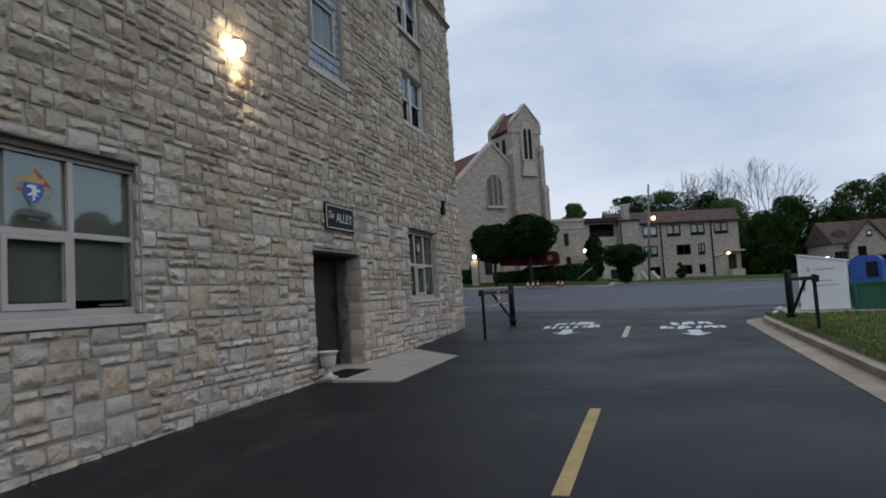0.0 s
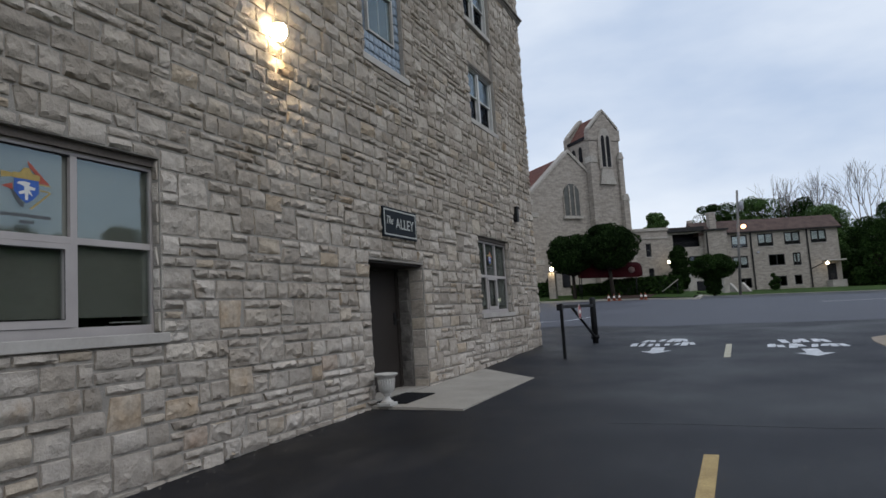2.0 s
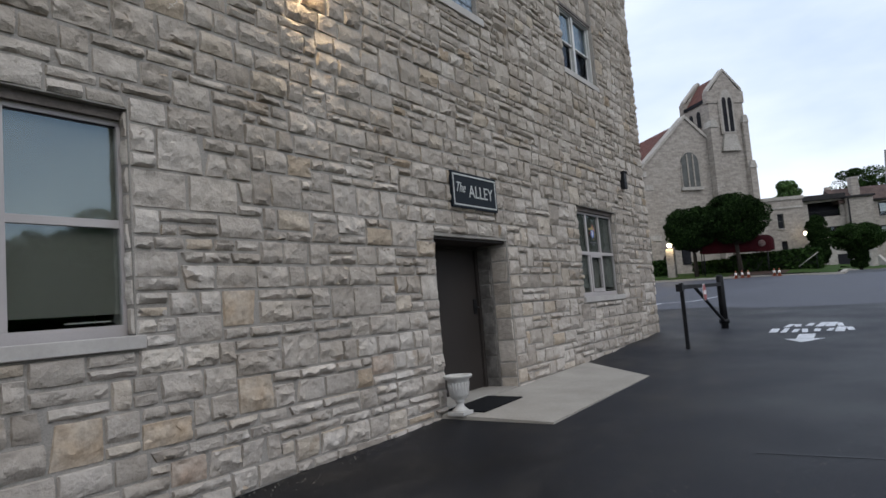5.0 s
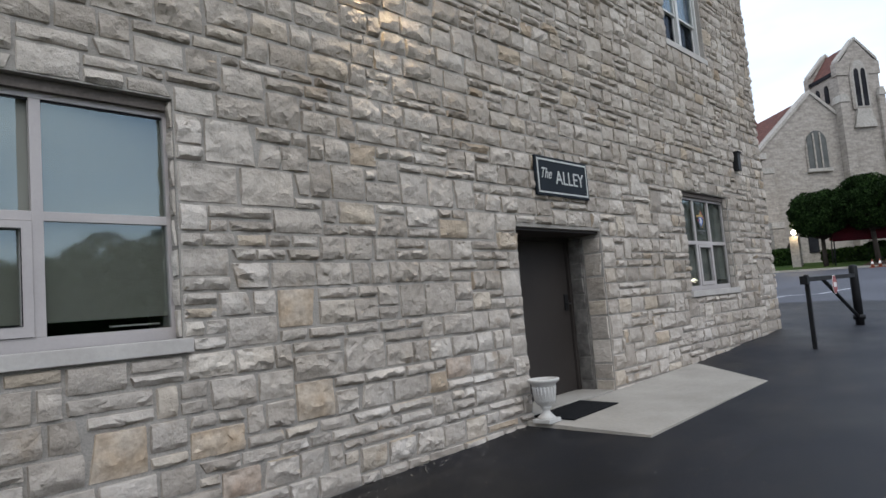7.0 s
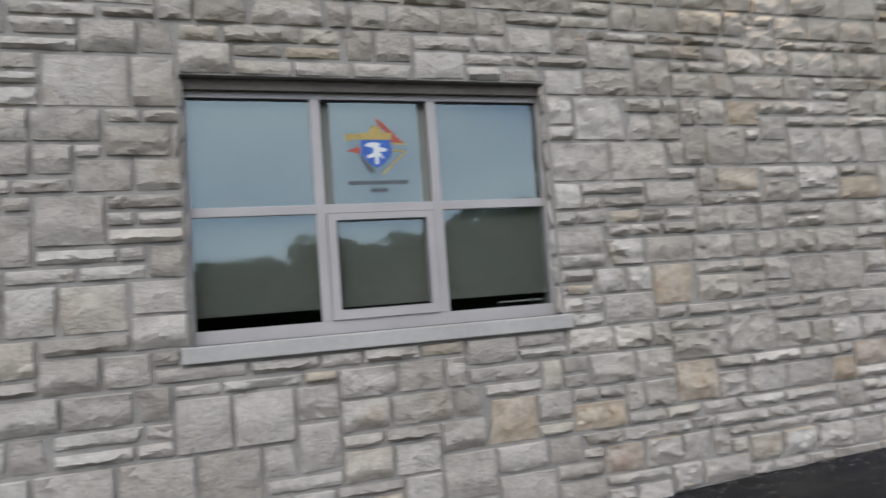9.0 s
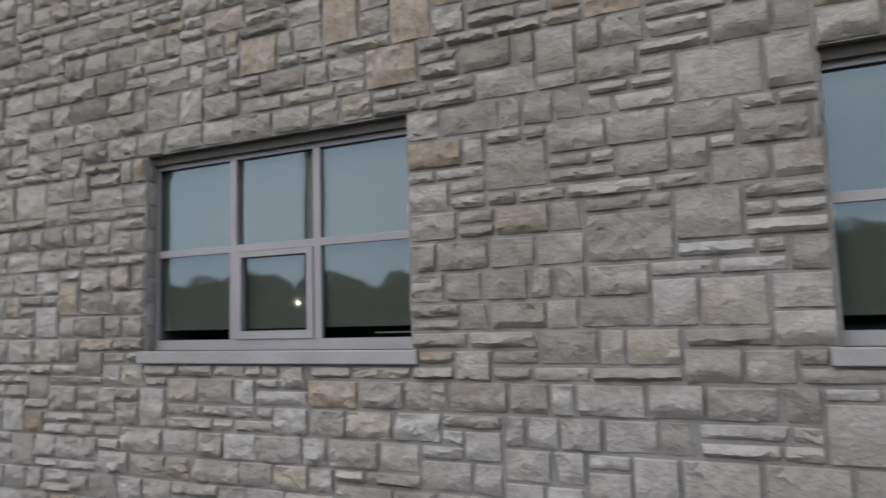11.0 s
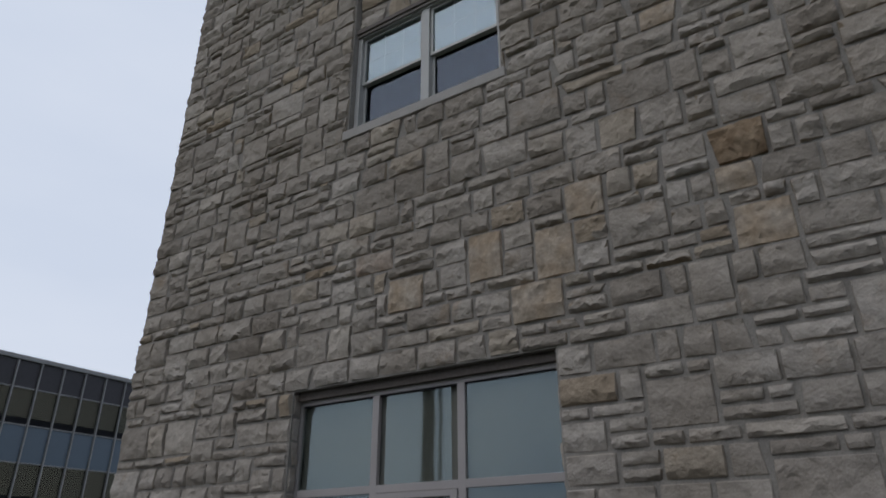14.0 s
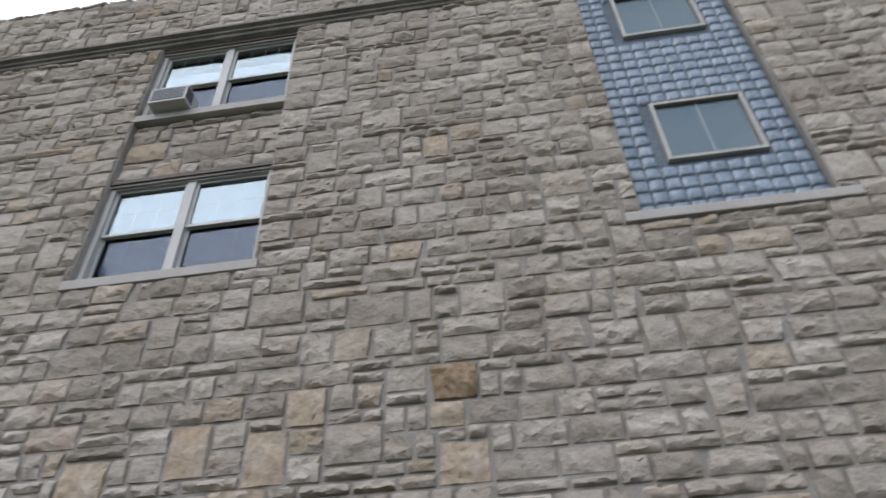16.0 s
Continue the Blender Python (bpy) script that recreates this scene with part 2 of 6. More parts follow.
STONE_RAMP = [(0.0, (0.315, 0.284, 0.251)), (0.12, (0.375, 0.341, 0.304)), (0.55, (0.435, 0.398, 0.358)), (0.88, (0.505, 0.468, 0.427)), (0.955, (0.468, 0.414, 0.348)), (0.985, (0.425, 0.36, 0.285)), (1.0, (0.36, 0.292, 0.22))]
m_stone = surface("limestone_joined", (0.80, 0.755, 0.70), (1.10, 1.085, 1.07), 0.95, 14, 0.9, 0.9, 34, vary="island", ramp=STONE_RAMP, specular=0.2, dist=0.02, fine_amount=0.23)
m_stone_ob = surface("limestone_pieces", (0.80, 0.755, 0.70), (1.10, 1.085, 1.07), 0.95, 14, 0.9, 0.9, 34, vary="object", ramp=STONE_RAMP, specular=0.2, dist=0.02, fine_amount=0.23)
add_height_tint(m_stone)
add_height_tint(m_stone_ob)
m_jamb = surface("dark_jamb_stone", (0.07, 0.062, 0.055), (0.17, 0.155, 0.138), 6, 20, 0.9, 0.5, 26)
m_mortar = surface("mortar", (0.275, 0.25, 0.221), (0.35, 0.322, 0.287), 4, 70, 0.95, 0.5, 120, specular=0.2)
m_sill = surface("dressed_limestone", (0.37, 0.34, 0.31), (0.45, 0.42, 0.385), 2, 30, 0.85, 0.12, 60, specular=0.25, fine_amount=0.1)
m_cornice = surface("weathered_cornice", (0.15, 0.135, 0.118), (0.27, 0.245, 0.215), 2.5, 40, 0.9, 0.4, 60, specular=0.25)
m_frame = surface("beige_aluminium", (0.36, 0.325, 0.31), (0.42, 0.38, 0.36), 2, 80, 0.45, 0.05, 200, fine_amount=0.06)
m_white = surface("white_paint", (0.60, 0.59, 0.56), (0.70, 0.69, 0.65), 3, 60, 0.5, 0.06, 120, fine_amount=0.08)
m_glass = window_glass("coated_glass", 0.10, (0.80, 0.95, 1.0), 0.8)
m_glass_screen = window_glass("screened_glass", 0.045, (0.66, 0.78, 1.0), 0.5)
m_glass_dim = window_glass("dim_glass", 0.08, (0.75, 0.82, 0.9), 0.35)
m_glass_far = window_glass("far_glass", 0.06, (0.75, 0.82, 0.9), 0.8)
m_shade = surface("roller_shade", (0.188, 0.188, 0.165), (0.222, 0.222, 0.195), 0.8, 300, 0.95, 0.1, 500, fine_amount=0.06, specular=0.1)
# near-black colour, mostly painted shade for unlit rooms and openings
m_dark = surface("near_black_fill", (0.012, 0.012, 0.014), (0.025, 0.025, 0.028), 1, 10, 0.9, 0.0, specular=0.1)
m_door = surface("brown_grey_door_paint", (0.026, 0.0215, 0.019), (0.036, 0.030, 0.0265), 1.5, 50, 0.65, 0.05, 150, fine_amount=0.1, specular=0.2)
m_black = surface("black_metal", (0.006, 0.006, 0.007), (0.012, 0.012, 0.013), 4, 60, 0.55, 0.06, 120, specular=0.22)
m_rubber = surface("black_mat", (0.004, 0.004, 0.0045), (0.009, 0.009, 0.010), 8, 200, 0.95, 0.4, 300, specular=0.15)
m_urn = surface("cast_stone_urn", (0.36, 0.347, 0.325), (0.46, 0.444, 0.415), 5, 30, 0.85, 0.12, 60, fine_amount=0.12)
m_concrete = surface("concrete", (0.26, 0.237, 0.205), (0.35, 0.322, 0.282), 1.2, 25, 0.9, 0.2, 90, specular=0.25, fine_amount=0.14)
m_kerb = surface("tan_concrete_kerb", (0.235, 0.19, 0.145), (0.36, 0.30, 0.235), 1.5, 40, 0.9, 0.3, 90, specular=0.25)
m_tan_stone = surface("tan_limestone", (0.40, 0.30, 0.205), (0.455, 0.385, 0.31), 5, 22, 0.9, 0.55, 28, specular=0.2, dist=0.02)
m_rust_stone = surface("rusty_limestone", (0.15, 0.096, 0.054), (0.385, 0.285, 0.19), 8, 22, 0.9, 0.8, 22, specular=0.2, dist=0.02)
m_rose_stone = surface("rose_limestone", (0.36, 0.27, 0.205), (0.45, 0.38, 0.315), 6, 22, 0.9, 0.55, 28, specular=0.2, dist=0.02)
m_asphalt = surface("sealed_asphalt", (0.0036, 0.0033, 0.0040), (0.0135, 0.0144, 0.0205), 0.36, 70, 0.55, 0.7, 150, fine_amount=0.5, specular=0.23, dist=0.006, gloss_range=0.3)


def add_road_wear(m):
    """Pale grit and thin cracks over the asphalt."""
    n, l = m.node_tree.nodes, m.node_tree.links
    b = n["Principled BSDF"]
    src = b.inputs["Base Color"].links[0].from_socket
    geo = n.new("ShaderNodeNewGeometry")
    vor = n.new("ShaderNodeTexVoronoi")
    vor.inputs["Scale"].default_value = 17.0
    l.new(geo.outputs["Position"], vor.inputs["Vector"])
    near = n.new("ShaderNodeMath")
    near.operation = "LESS_THAN"
    l.new(vor.outputs["Distance"], near.inputs[0])
    near.inputs[1].default_value = 0.16
    sep = n.new("ShaderNodeSeparateColor")
    l.new(vor.outputs["Color"], sep.inputs["Color"])
    rare = n.new("ShaderNodeMath")
    rare.operation = "GREATER_THAN"
    rare.inputs[1].default_value = 0.90
    l.new(sep.outputs["Red"], rare.inputs[0])
    both = n.new("ShaderNodeMath")
    both.operation = "MULTIPLY"
    l.new(near.outputs["Value"], both.inputs[0])
    l.new(rare.outputs["Value"], both.inputs[1])
    grit = n.new("ShaderNodeMix")
    grit.data_type = "RGBA"
    grit.inputs["B"].default_value = (0.13, 0.105, 0.075, 1)
    l.new(both.outputs["Value"], grit.inputs["Factor"])
    l.new(src, grit.inputs["A"])
    warp = n.new("ShaderNodeTexNoise")
    warp.inputs["Scale"].default_value = 1.1
    l.new(geo.outputs["Position"], warp.inputs["Vector"])
    wm = n.new("ShaderNodeVectorMath")
    wm.operation = "MULTIPLY_ADD"
    wm.inputs[1].default_value = (0.9, 0.9, 0.0)
    l.new(warp.outputs["Color"], wm.inputs[0])
    l.new(geo.outputs["Position"], wm.inputs[2])
    cell = n.new("ShaderNodeTexVoronoi")
    cell.feature = "DISTANCE_TO_EDGE"
    cell.inputs["Scale"].default_value = 0.24
    l.new(wm.outputs["Vector"], cell.inputs["Vector"])
    crack = n.new("ShaderNodeMapRange")
    crack.inputs["From Min"].default_value, crack.inputs["From Max"].default_value = 0.001, 0.0045
    crack.inputs["To Min"].default_value, crack.inputs["To Max"].default_value = 0.8, 0.0
    l.new(cell.outputs["Distance"], crack.inputs["Value"])
    ck = n.new("ShaderNodeMix")
    ck.data_type = "RGBA"
    ck.inputs["B"].default_value = (0.003, 0.003, 0.0035, 1)
    l.new(crack.outputs["Result"], ck.inputs["Factor"])
    l.new(grit.outputs["Result"], ck.inputs["A"])
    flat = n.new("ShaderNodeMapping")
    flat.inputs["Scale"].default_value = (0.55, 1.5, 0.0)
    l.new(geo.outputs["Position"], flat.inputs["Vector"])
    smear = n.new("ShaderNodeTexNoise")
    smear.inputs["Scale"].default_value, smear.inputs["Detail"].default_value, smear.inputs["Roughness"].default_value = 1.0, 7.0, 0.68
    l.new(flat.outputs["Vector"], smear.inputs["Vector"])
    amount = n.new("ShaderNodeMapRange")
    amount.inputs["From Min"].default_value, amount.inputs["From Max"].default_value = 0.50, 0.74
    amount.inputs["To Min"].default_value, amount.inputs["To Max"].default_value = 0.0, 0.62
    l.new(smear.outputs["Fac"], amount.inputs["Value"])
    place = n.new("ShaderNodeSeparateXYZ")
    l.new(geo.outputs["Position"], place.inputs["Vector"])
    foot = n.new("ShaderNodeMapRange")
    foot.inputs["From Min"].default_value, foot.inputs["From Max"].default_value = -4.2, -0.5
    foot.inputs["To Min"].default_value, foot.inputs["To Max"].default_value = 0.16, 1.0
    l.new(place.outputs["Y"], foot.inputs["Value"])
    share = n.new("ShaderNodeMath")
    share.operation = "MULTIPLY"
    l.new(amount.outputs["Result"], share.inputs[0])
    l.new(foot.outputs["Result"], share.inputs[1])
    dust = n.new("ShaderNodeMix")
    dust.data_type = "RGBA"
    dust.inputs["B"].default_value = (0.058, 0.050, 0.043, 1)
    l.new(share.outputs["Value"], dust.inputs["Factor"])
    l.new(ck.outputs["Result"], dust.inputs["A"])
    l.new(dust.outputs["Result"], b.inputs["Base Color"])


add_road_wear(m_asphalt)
m_yellow_worn = surface("faded_yellow_road_paint", (0.36, 0.33, 0.24), (0.5, 0.47, 0.36), 6, 60, 0.75, 0.3, 160, fine_amount=0.4)
m_yellow = surface("yellow_road_paint", (0.33, 0.225, 0.085), (0.47, 0.34, 0.145), 6, 60, 0.75, 0.3, 160, fine_amount=0.4)
m_roadwhite = surface("white_road_paint", (0.42, 0.43, 0.45), (0.66, 0.67, 0.69), 7, 50, 0.75, 0.3, 160, fine_amount=0.4)
m_grass = surface("grass", (0.060, 0.098, 0.025), (0.135, 0.175, 0.052), 0.8, 35, 0.95, 0.8, 40, fine_amount=0.5, specular=0.15, dist=0.03)
# road grey lightened so the grazing sky sheen sits in its colour
m_road = surface("sheen_grey_asphalt", (0.048, 0.050, 0.061), (0.088, 0.091, 0.108), 0.35, 60, 0.7, 0.5, 120, fine_amount=0.4, specular=0.3, gloss_range=0.2)
m_tar = surface("tar_seam", (0.003, 0.003, 0.0035), (0.006, 0.006, 0.007), 3, 60, 0.5, 0.2, 80)
m_blade = surface("grass_blades", (0.7, 0.7, 0.7), (1.2, 1.2, 1.1), 0.9, 3, 0.9, 0, vary="island", ramp=[(0, (0.060, 0.095, 0.026)), (0.6, (0.125, 0.160, 0.048)), (1, (0.24, 0.22, 0.11))], specular=0.15)
m_pier = surface("rough_grey_stone", (0.19, 0.18, 0.168), (0.31, 0.298, 0.28), 2.5, 9, 0.95, 0.6, 8, fine_amount=0.4, dist=0.05)
m_fin = surface("pale_aluminium", (0.27, 0.265, 0.26), (0.34, 0.33, 0.32), 1, 20, 0.5, 0)
m_paver = surface("brown_pavers", (0.030, 0.020, 0.016), (0.075, 0.048, 0.038), 2, 30, 0.85, 0.4, 20, specular=0.15)
# darker copy of the grass for far lawns, shade put into its colour
m_turf = surface("shaded_turf", (0.022, 0.046, 0.010), (0.050, 0.082, 0.020), 0.5, 12, 0.95, 0.8, 20, fine_amount=0.5, specular=0.1, dist=0.03)
m_dirt = surface("dry_verge", (0.055, 0.065, 0.028), (0.20, 0.165, 0.115), 2.6, 30, 0.95, 0.6, 40, specular=0.1, dist=0.03)
m_leaf = surface("leaves", (0.55, 0.55, 0.55), (1.25, 1.25, 1.2), 0.6, 3, 0.9, 0.0, vary="island", ramp=[(0, (0.010, 0.023, 0.006)), (0.5, (0.021, 0.045, 0.011)), (1, (0.042, 0.080, 0.020))], specular=0.06)
m_leaf_deep = surface("deep_leaves", (0.55, 0.55, 0.55), (1.25, 1.25, 1.2), 0.6, 3, 0.9, 0.0, vary="island", ramp=[(0, (0.006, 0.013, 0.004)), (0.5, (0.014, 0.029, 0.008)), (1, (0.032, 0.062, 0.016))], specular=0.05)
m_leaf_light = surface("fresh_leaves", (0.6, 0.6, 0.6), (1.2, 1.2, 1.2), 0.8, 3, 0.7, 0.0, vary="island", ramp=[(0, (0.035, 0.075, 0.02)), (0.5, (0.06, 0.12, 0.03)), (1, (0.10, 0.17, 0.045))], specular=0.2)
m_leaf_purple = surface("purple_leaves", (0.6, 0.6, 0.6), (1.2, 1.2, 1.2), 1.5, 4, 0.7, 0.0, vary="island", ramp=[(0, (0.035, 0.018, 0.016)), (0.6, (0.075, 0.042, 0.036)), (1, (0.14, 0.095, 0.075))], specular=0.2)
m_bark = surface("dark_bark", (0.016, 0.013, 0.010), (0.045, 0.037, 0.030), 2, 30, 0.95, 0.5, 30, specular=0.1, streak=0.2)
m_bark_pale = surface("pale_bark", (0.10, 0.09, 0.085), (0.17, 0.155, 0.145), 1, 20, 0.95, 0.4, 30)
m_far_stone = surface("far_stone", (0.24, 0.211, 0.18), (0.345, 0.308, 0.268), 1.5, 6, 0.9, 0.5, 4, specular=0.2, fine_amount=0.3, dist=0.05, streak=3.4, lo=0.34, hi=0.66)
m_frame_dark = surface("dark_painted_frame", (0.016, 0.015, 0.015), (0.03, 0.028, 0.028), 2, 30, 0.7, 0.05, 40, specular=0.2)
m_far_trim = surface("far_stone_trim", (0.31, 0.285, 0.25), (0.395, 0.365, 0.325), 1.5, 8, 0.9, 0.1, 10, specular=0.2)
m_roof_red = surface("red_brown_tiles", (0.085, 0.036, 0.030), (0.15, 0.066, 0.052), 1.8, 10, 0.9, 0.4, 12, fine_amount=0.4, specular=0.2, dist=0.05)
m_roof_brown = surface("brown_shingles", (0.060, 0.040, 0.034), (0.10, 0.068, 0.058), 1.2, 9, 0.9, 0.4, 12, fine_amount=0.35, specular=0.2, dist=0.05)
m_red = surface("red_canvas", (0.024, 0.0024, 0.004), (0.044, 0.0042, 0.006), 1, 20, 0.9, 0.1, 30, specular=0.12)
m_emblem = surface("faded_emblem", (0.10, 0.06, 0.055), (0.20, 0.15, 0.14), 9, 30, 0.9, 0.0, specular=0.1)
m_green = surface("green_painted_steel", (0.008, 0.085, 0.050), (0.015, 0.12, 0.07), 1, 20, 0.5, 0.05, 40)
m_dkgreen = surface("dark_green_cabinet_paint", (0.012, 0.022, 0.020), (0.022, 0.034, 0.031), 2, 40, 0.5, 0.05, 60)
m_blue = surface("blue_plastic", (0.010, 0.06, 0.28), (0.02, 0.09, 0.38), 2, 30, 0.5, 0.05, 60)
m_orange = surface("orange_plastic", (0.20, 0.045, 0.018), (0.27, 0.07, 0.026), 3, 30, 0.6, 0.05, 60)
m_bollard = surface("grey_bollard_paint", (0.23, 0.24, 0.26), (0.28, 0.29, 0.31), 3, 25, 0.6, 0.05, 80, fine_amount=0.1)
m_navy = surface("dark_slate_sign_face", (0.006, 0.009, 0.013), (0.010, 0.014, 0.019), 3, 60, 0.6, 0.05, 80, specular=0.15)
m_cream = surface("cream_sign_paint", (0.40, 0.40, 0.375), (0.50, 0.50, 0.465), 5, 60, 0.6, 0.0)
m_steel_white = surface("white_coated_steel", (0.62, 0.63, 0.64), (0.70, 0.71, 0.72), 1.5, 30, 0.5, 0.05, 60, fine_amount=0.08)
m_curtain_blue = surface("blue_spandrel", (0.10, 0.135, 0.170), (0.115, 0.155, 0.195), 0.2, 10, 0.22, 0.0, fine_amount=0.04)
m_curtain_dark = surface("dark_spandrel", (0.030, 0.027, 0.030), (0.045, 0.040, 0.044), 0.5, 10, 0.4, 0.0)
m_wood_pole = surface("utility_pole_wood", (0.075, 0.058, 0.045), (0.14, 0.115, 0.09), 3, 40, 0.95, 0.4, 60, streak=0.15)
m_pole_grey = surface("silvered_pole_wood", (0.12, 0.115, 0.11), (0.20, 0.195, 0.185), 3, 40, 0.95, 0.4, 60, streak=0.15)
m_lamp = glow("warm_lamp", (1.0, 0.80, 0.50), 60)
m_lamp_far = glow("far_lamp", (1.0, 0.83, 0.58), 14)
m_lamp_street = glow("orange_street_lamp", (1.0, 0.50, 0.24), 4.5)

# ---- large structure: ground ----
def sheet(name, xs, ys, lift, material, parent=None, inside=None, extra=None):
    verts, faces, index = [], [], {}
    for i, x in enumerate(xs):
        for j, y in enumerate(ys):
            index[i, j] = len(verts)
            verts.append((x, y, shade(x, y) + lift + (extra(x, y) if extra else 0)))
    for i in range(len(xs) - 1):
        for j in range(len(ys) - 1):
            if inside is None or inside((xs[i] + xs[i + 1]) / 2, (ys[j] + ys[j + 1]) / 2):
                faces.append((index[i, j], index[i + 1, j], index[i + 1, j + 1], index[i, j + 1]))
    return data_part(name, verts, faces, material, parent)


def span(a, b, step):
    n = max(1, round((b - a) / step))
    return [a + (b - a) * i / n for i in range(n + 1)]


gx = [-900, -300, -110, -60] + span(-42, 46, 2.0) + [60, 90, 140, 300, 900]
gy = [-900, -300, -110, -60, -40] + span(-22, 14, 1.5) + [20, 40, 110, 300, 900]
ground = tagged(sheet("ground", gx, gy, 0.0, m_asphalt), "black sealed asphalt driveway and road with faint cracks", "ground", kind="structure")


def strip(name, pts, width, lift, material, parent=None, height=None):
    """A flat or raised strip along points on the ground."""
    verts, faces = [], []
    for k, (x, y) in enumerate(pts):
        a, b = pts[max(0, k - 1)], pts[min(len(pts) - 1, k + 1)]
        d = Vector((b[0] - a[0], b[1] - a[1])).normalized()
        nx, ny = -d.y * width / 2, d.x * width / 2
        for s in (1, -1):
            px, py = x + s * nx, y + s * ny
            z = shade(px, py) + lift
            verts.append((px, py, z + (height or 0)))
            verts.append((px, py, z if height else z - 0.02))
    for k in range(len(pts) - 1):
        o = 4 * k
        faces += [(o, o + 2, o + 6, o + 4), (o + 4, o + 5, o + 1, o), (o + 2, o + 3, o + 7, o + 6)]
    faces += [(0, 1, 3, 2), (len(verts) - 4, len(verts) - 2, len(verts) - 1, len(verts) - 3)]
    return data_part(name, verts, faces, material, parent)


# lawns and kerbs
lawn_e = tagged(sheet("lawn_south", span(-30, 8.3, 1.5), span(-24, -8.32, 1.2), 0.125, m_grass), "mown green lawn beside the driveway kerb", "lawn", kind="structure")
verge = tagged(sheet("verge", span(-30, 8.3, 1.0), [-8.66, -8.54, -8.42, -8.3], 0.135, m_dirt), "dry bare verge behind the kerb", "verge", kind="structure")
gutter = tagged(strip("gutter", [(-30, -7.95)] + [(x, -7.95) for x in span(-28, 7.0, 2)] + [(7.9, -8.05), (8.4, -8.4), (8.55, -9.2), (8.6, -10)], 0.42, 0.012, m_kerb), "pale worn concrete gutter strip", "gutter", kind="structure")
kerb = tagged(strip("kerb", [(-30, -8.24)] + [(x, -8.24) for x in span(-28, 6.8, 2)] + [(7.5, -8.32), (7.95, -8.6), (8.15, -9.3), (8.2, -10.2)], 0.2, 0.0, m_kerb, None, 0.13), "pale worn concrete kerb along the lawn", "kerb", kind="structure")
pad = tagged(sheet("pavement_bin", span(8.0, 12.6, 1.0), span(-14, -9.2, 1.0), 0.03, m_concrete), "concrete pad under the bins", "pavement", kind="structure")
lawn_church = tagged(sheet("lawn_church", span(40.5, 68, 2), span(-2.0, 34, 2), 0.10, m_turf, extra=lambda x, y: 0.05 * min(5, max(0, x - 40))), "green lawn in front of the church", "lawn", kind="structure")
kerb_church = tagged(strip("kerb_church", [(40.2, 34), (40.2, 20), (40.2, 10), (40.2, 4), (40.3, -2.2)], 0.35, 0.0, m_concrete, None, 0.12), "pale concrete kerb along the church lawn", "kerb", kind="structure")
lawn_house = tagged(sheet("lawn_house", span(66, 110, 3), span(-42, -2.2, 2), 0.06, m_turf, extra=lambda x, y: 0.045 * min(16, max(0, x - 66))), "green lawn rising to the stone houses", "lawn", kind="structure")
kerb_house = tagged(strip("kerb_house", [(40.3, -2.3), (46, -2.3), (56, -2.3), (65.9, -2.3), (65.9, -12), (65.9, -22), (65.9, -42)], 0.3, 0.0, m_concrete, None, 0.14), "pale concrete kerb along the house lawn", "kerb", kind="structure")
lawn_wing = tagged(sheet("lawn_wing", span(68, 81, 2), span(-2.2, 10, 2), 0.06, m_turf, extra=lambda x, y: 0.05 * (x - 66)), "green lawn before the veranda wing", "lawn", kind="structure")
path_church = tagged(sheet("path_church", span(40.4, 43.2, 0.7), span(0.9, 4.5, 0.6), 0.118, m_paver, extra=lambda x, y: 0.05 * min(5, max(0, x - 40))), "dark brown paved walk under the church canopy", "path", kind="structure")
lawn_office = tagged(sheet("lawn_office", span(-60, -33.5, 2), span(-20, 40, 2), 0.08, m_grass), "green lawn in front of the office building", "lawn", kind="structure")
forecourt = tagged(sheet("pavement_west", span(-33.4, -16.6, 1.2), span(0.2, 14, 1.2) , 0.02, m_concrete), "pale concrete drive at the end of the building", "pavement", kind="structure")

def blades(name, label, n, seed, x0, x1, y0, y1, lift, tall):
    rng = random.Random(seed)
    V, F = [], []
    for _ in range(n):
        x, y = rng.uniform(x0, x1), y1 - (y1 - y0) * rng.random() ** 1.5
        z, h, a = shade(x, y) + lift, tall * rng.uniform(0.4, 1.2), rng.uniform(0, 6.3)
        w, d = 0.006 + 0.006 * rng.random(), rng.uniform(0, 0.03)
        o = len(V)
        V += [(x - w * math.cos(a), y - w * math.sin(a), z), (x + w * math.cos(a), y + w * math.sin(a), z), (x + d * math.sin(a), y - d * math.cos(a), z + h)]
        F.append((o, o + 1, o + 2))
    return tagged(data_part(name, V, F, m_blade), label, "grass", kind="stuff")


blades("grass", "mown grass blades on the lawn beside the kerb", 26000, 12, -2.0, 8.2, -15.0, -8.55, 0.125, 0.06)
blades("grass", "dry grass tufts behind the kerb", 5200, 13, -4.0, 8.2, -8.75, -8.36, 0.13, 0.07)
road = tagged(sheet("road", span(15.0, 40.0, 1.25), [-60, -40, -30] + span(-22, 14, 1.5) + [24, 40, 60], 0.004, m_road, inside=None), "grey asphalt of the public road, paler for sky sheen", "road", kind="structure")
# road markings
for x0, x1 in ((-18.4, -15.35), (-7.2, -4.12), (4.13, 7.15)):
    tagged(strip("lane_dash", [(x, -4.76) for x in span(x0, x1, 0.5)], 0.13, 0.006, m_yellow if x0 < 4 else m_yellow_worn), "worn yellow painted lane dash on asphalt" if x0 < 4 else "faded pale yellow lane dash on asphalt", "road marking", "lane dashes")
seam = tagged(strip("seam", [(-2.75, -3.6), (-2.73, -4.4), (-2.80, -5.2), (-2.84, -5.9), (-2.77, -6.6), (-2.72, -7.4), (-2.6, -7.75)], 0.022, 0.004, m_tar), "dark sealed joint across the asphalt", "seam", kind="structure")
rr = random.Random(5)
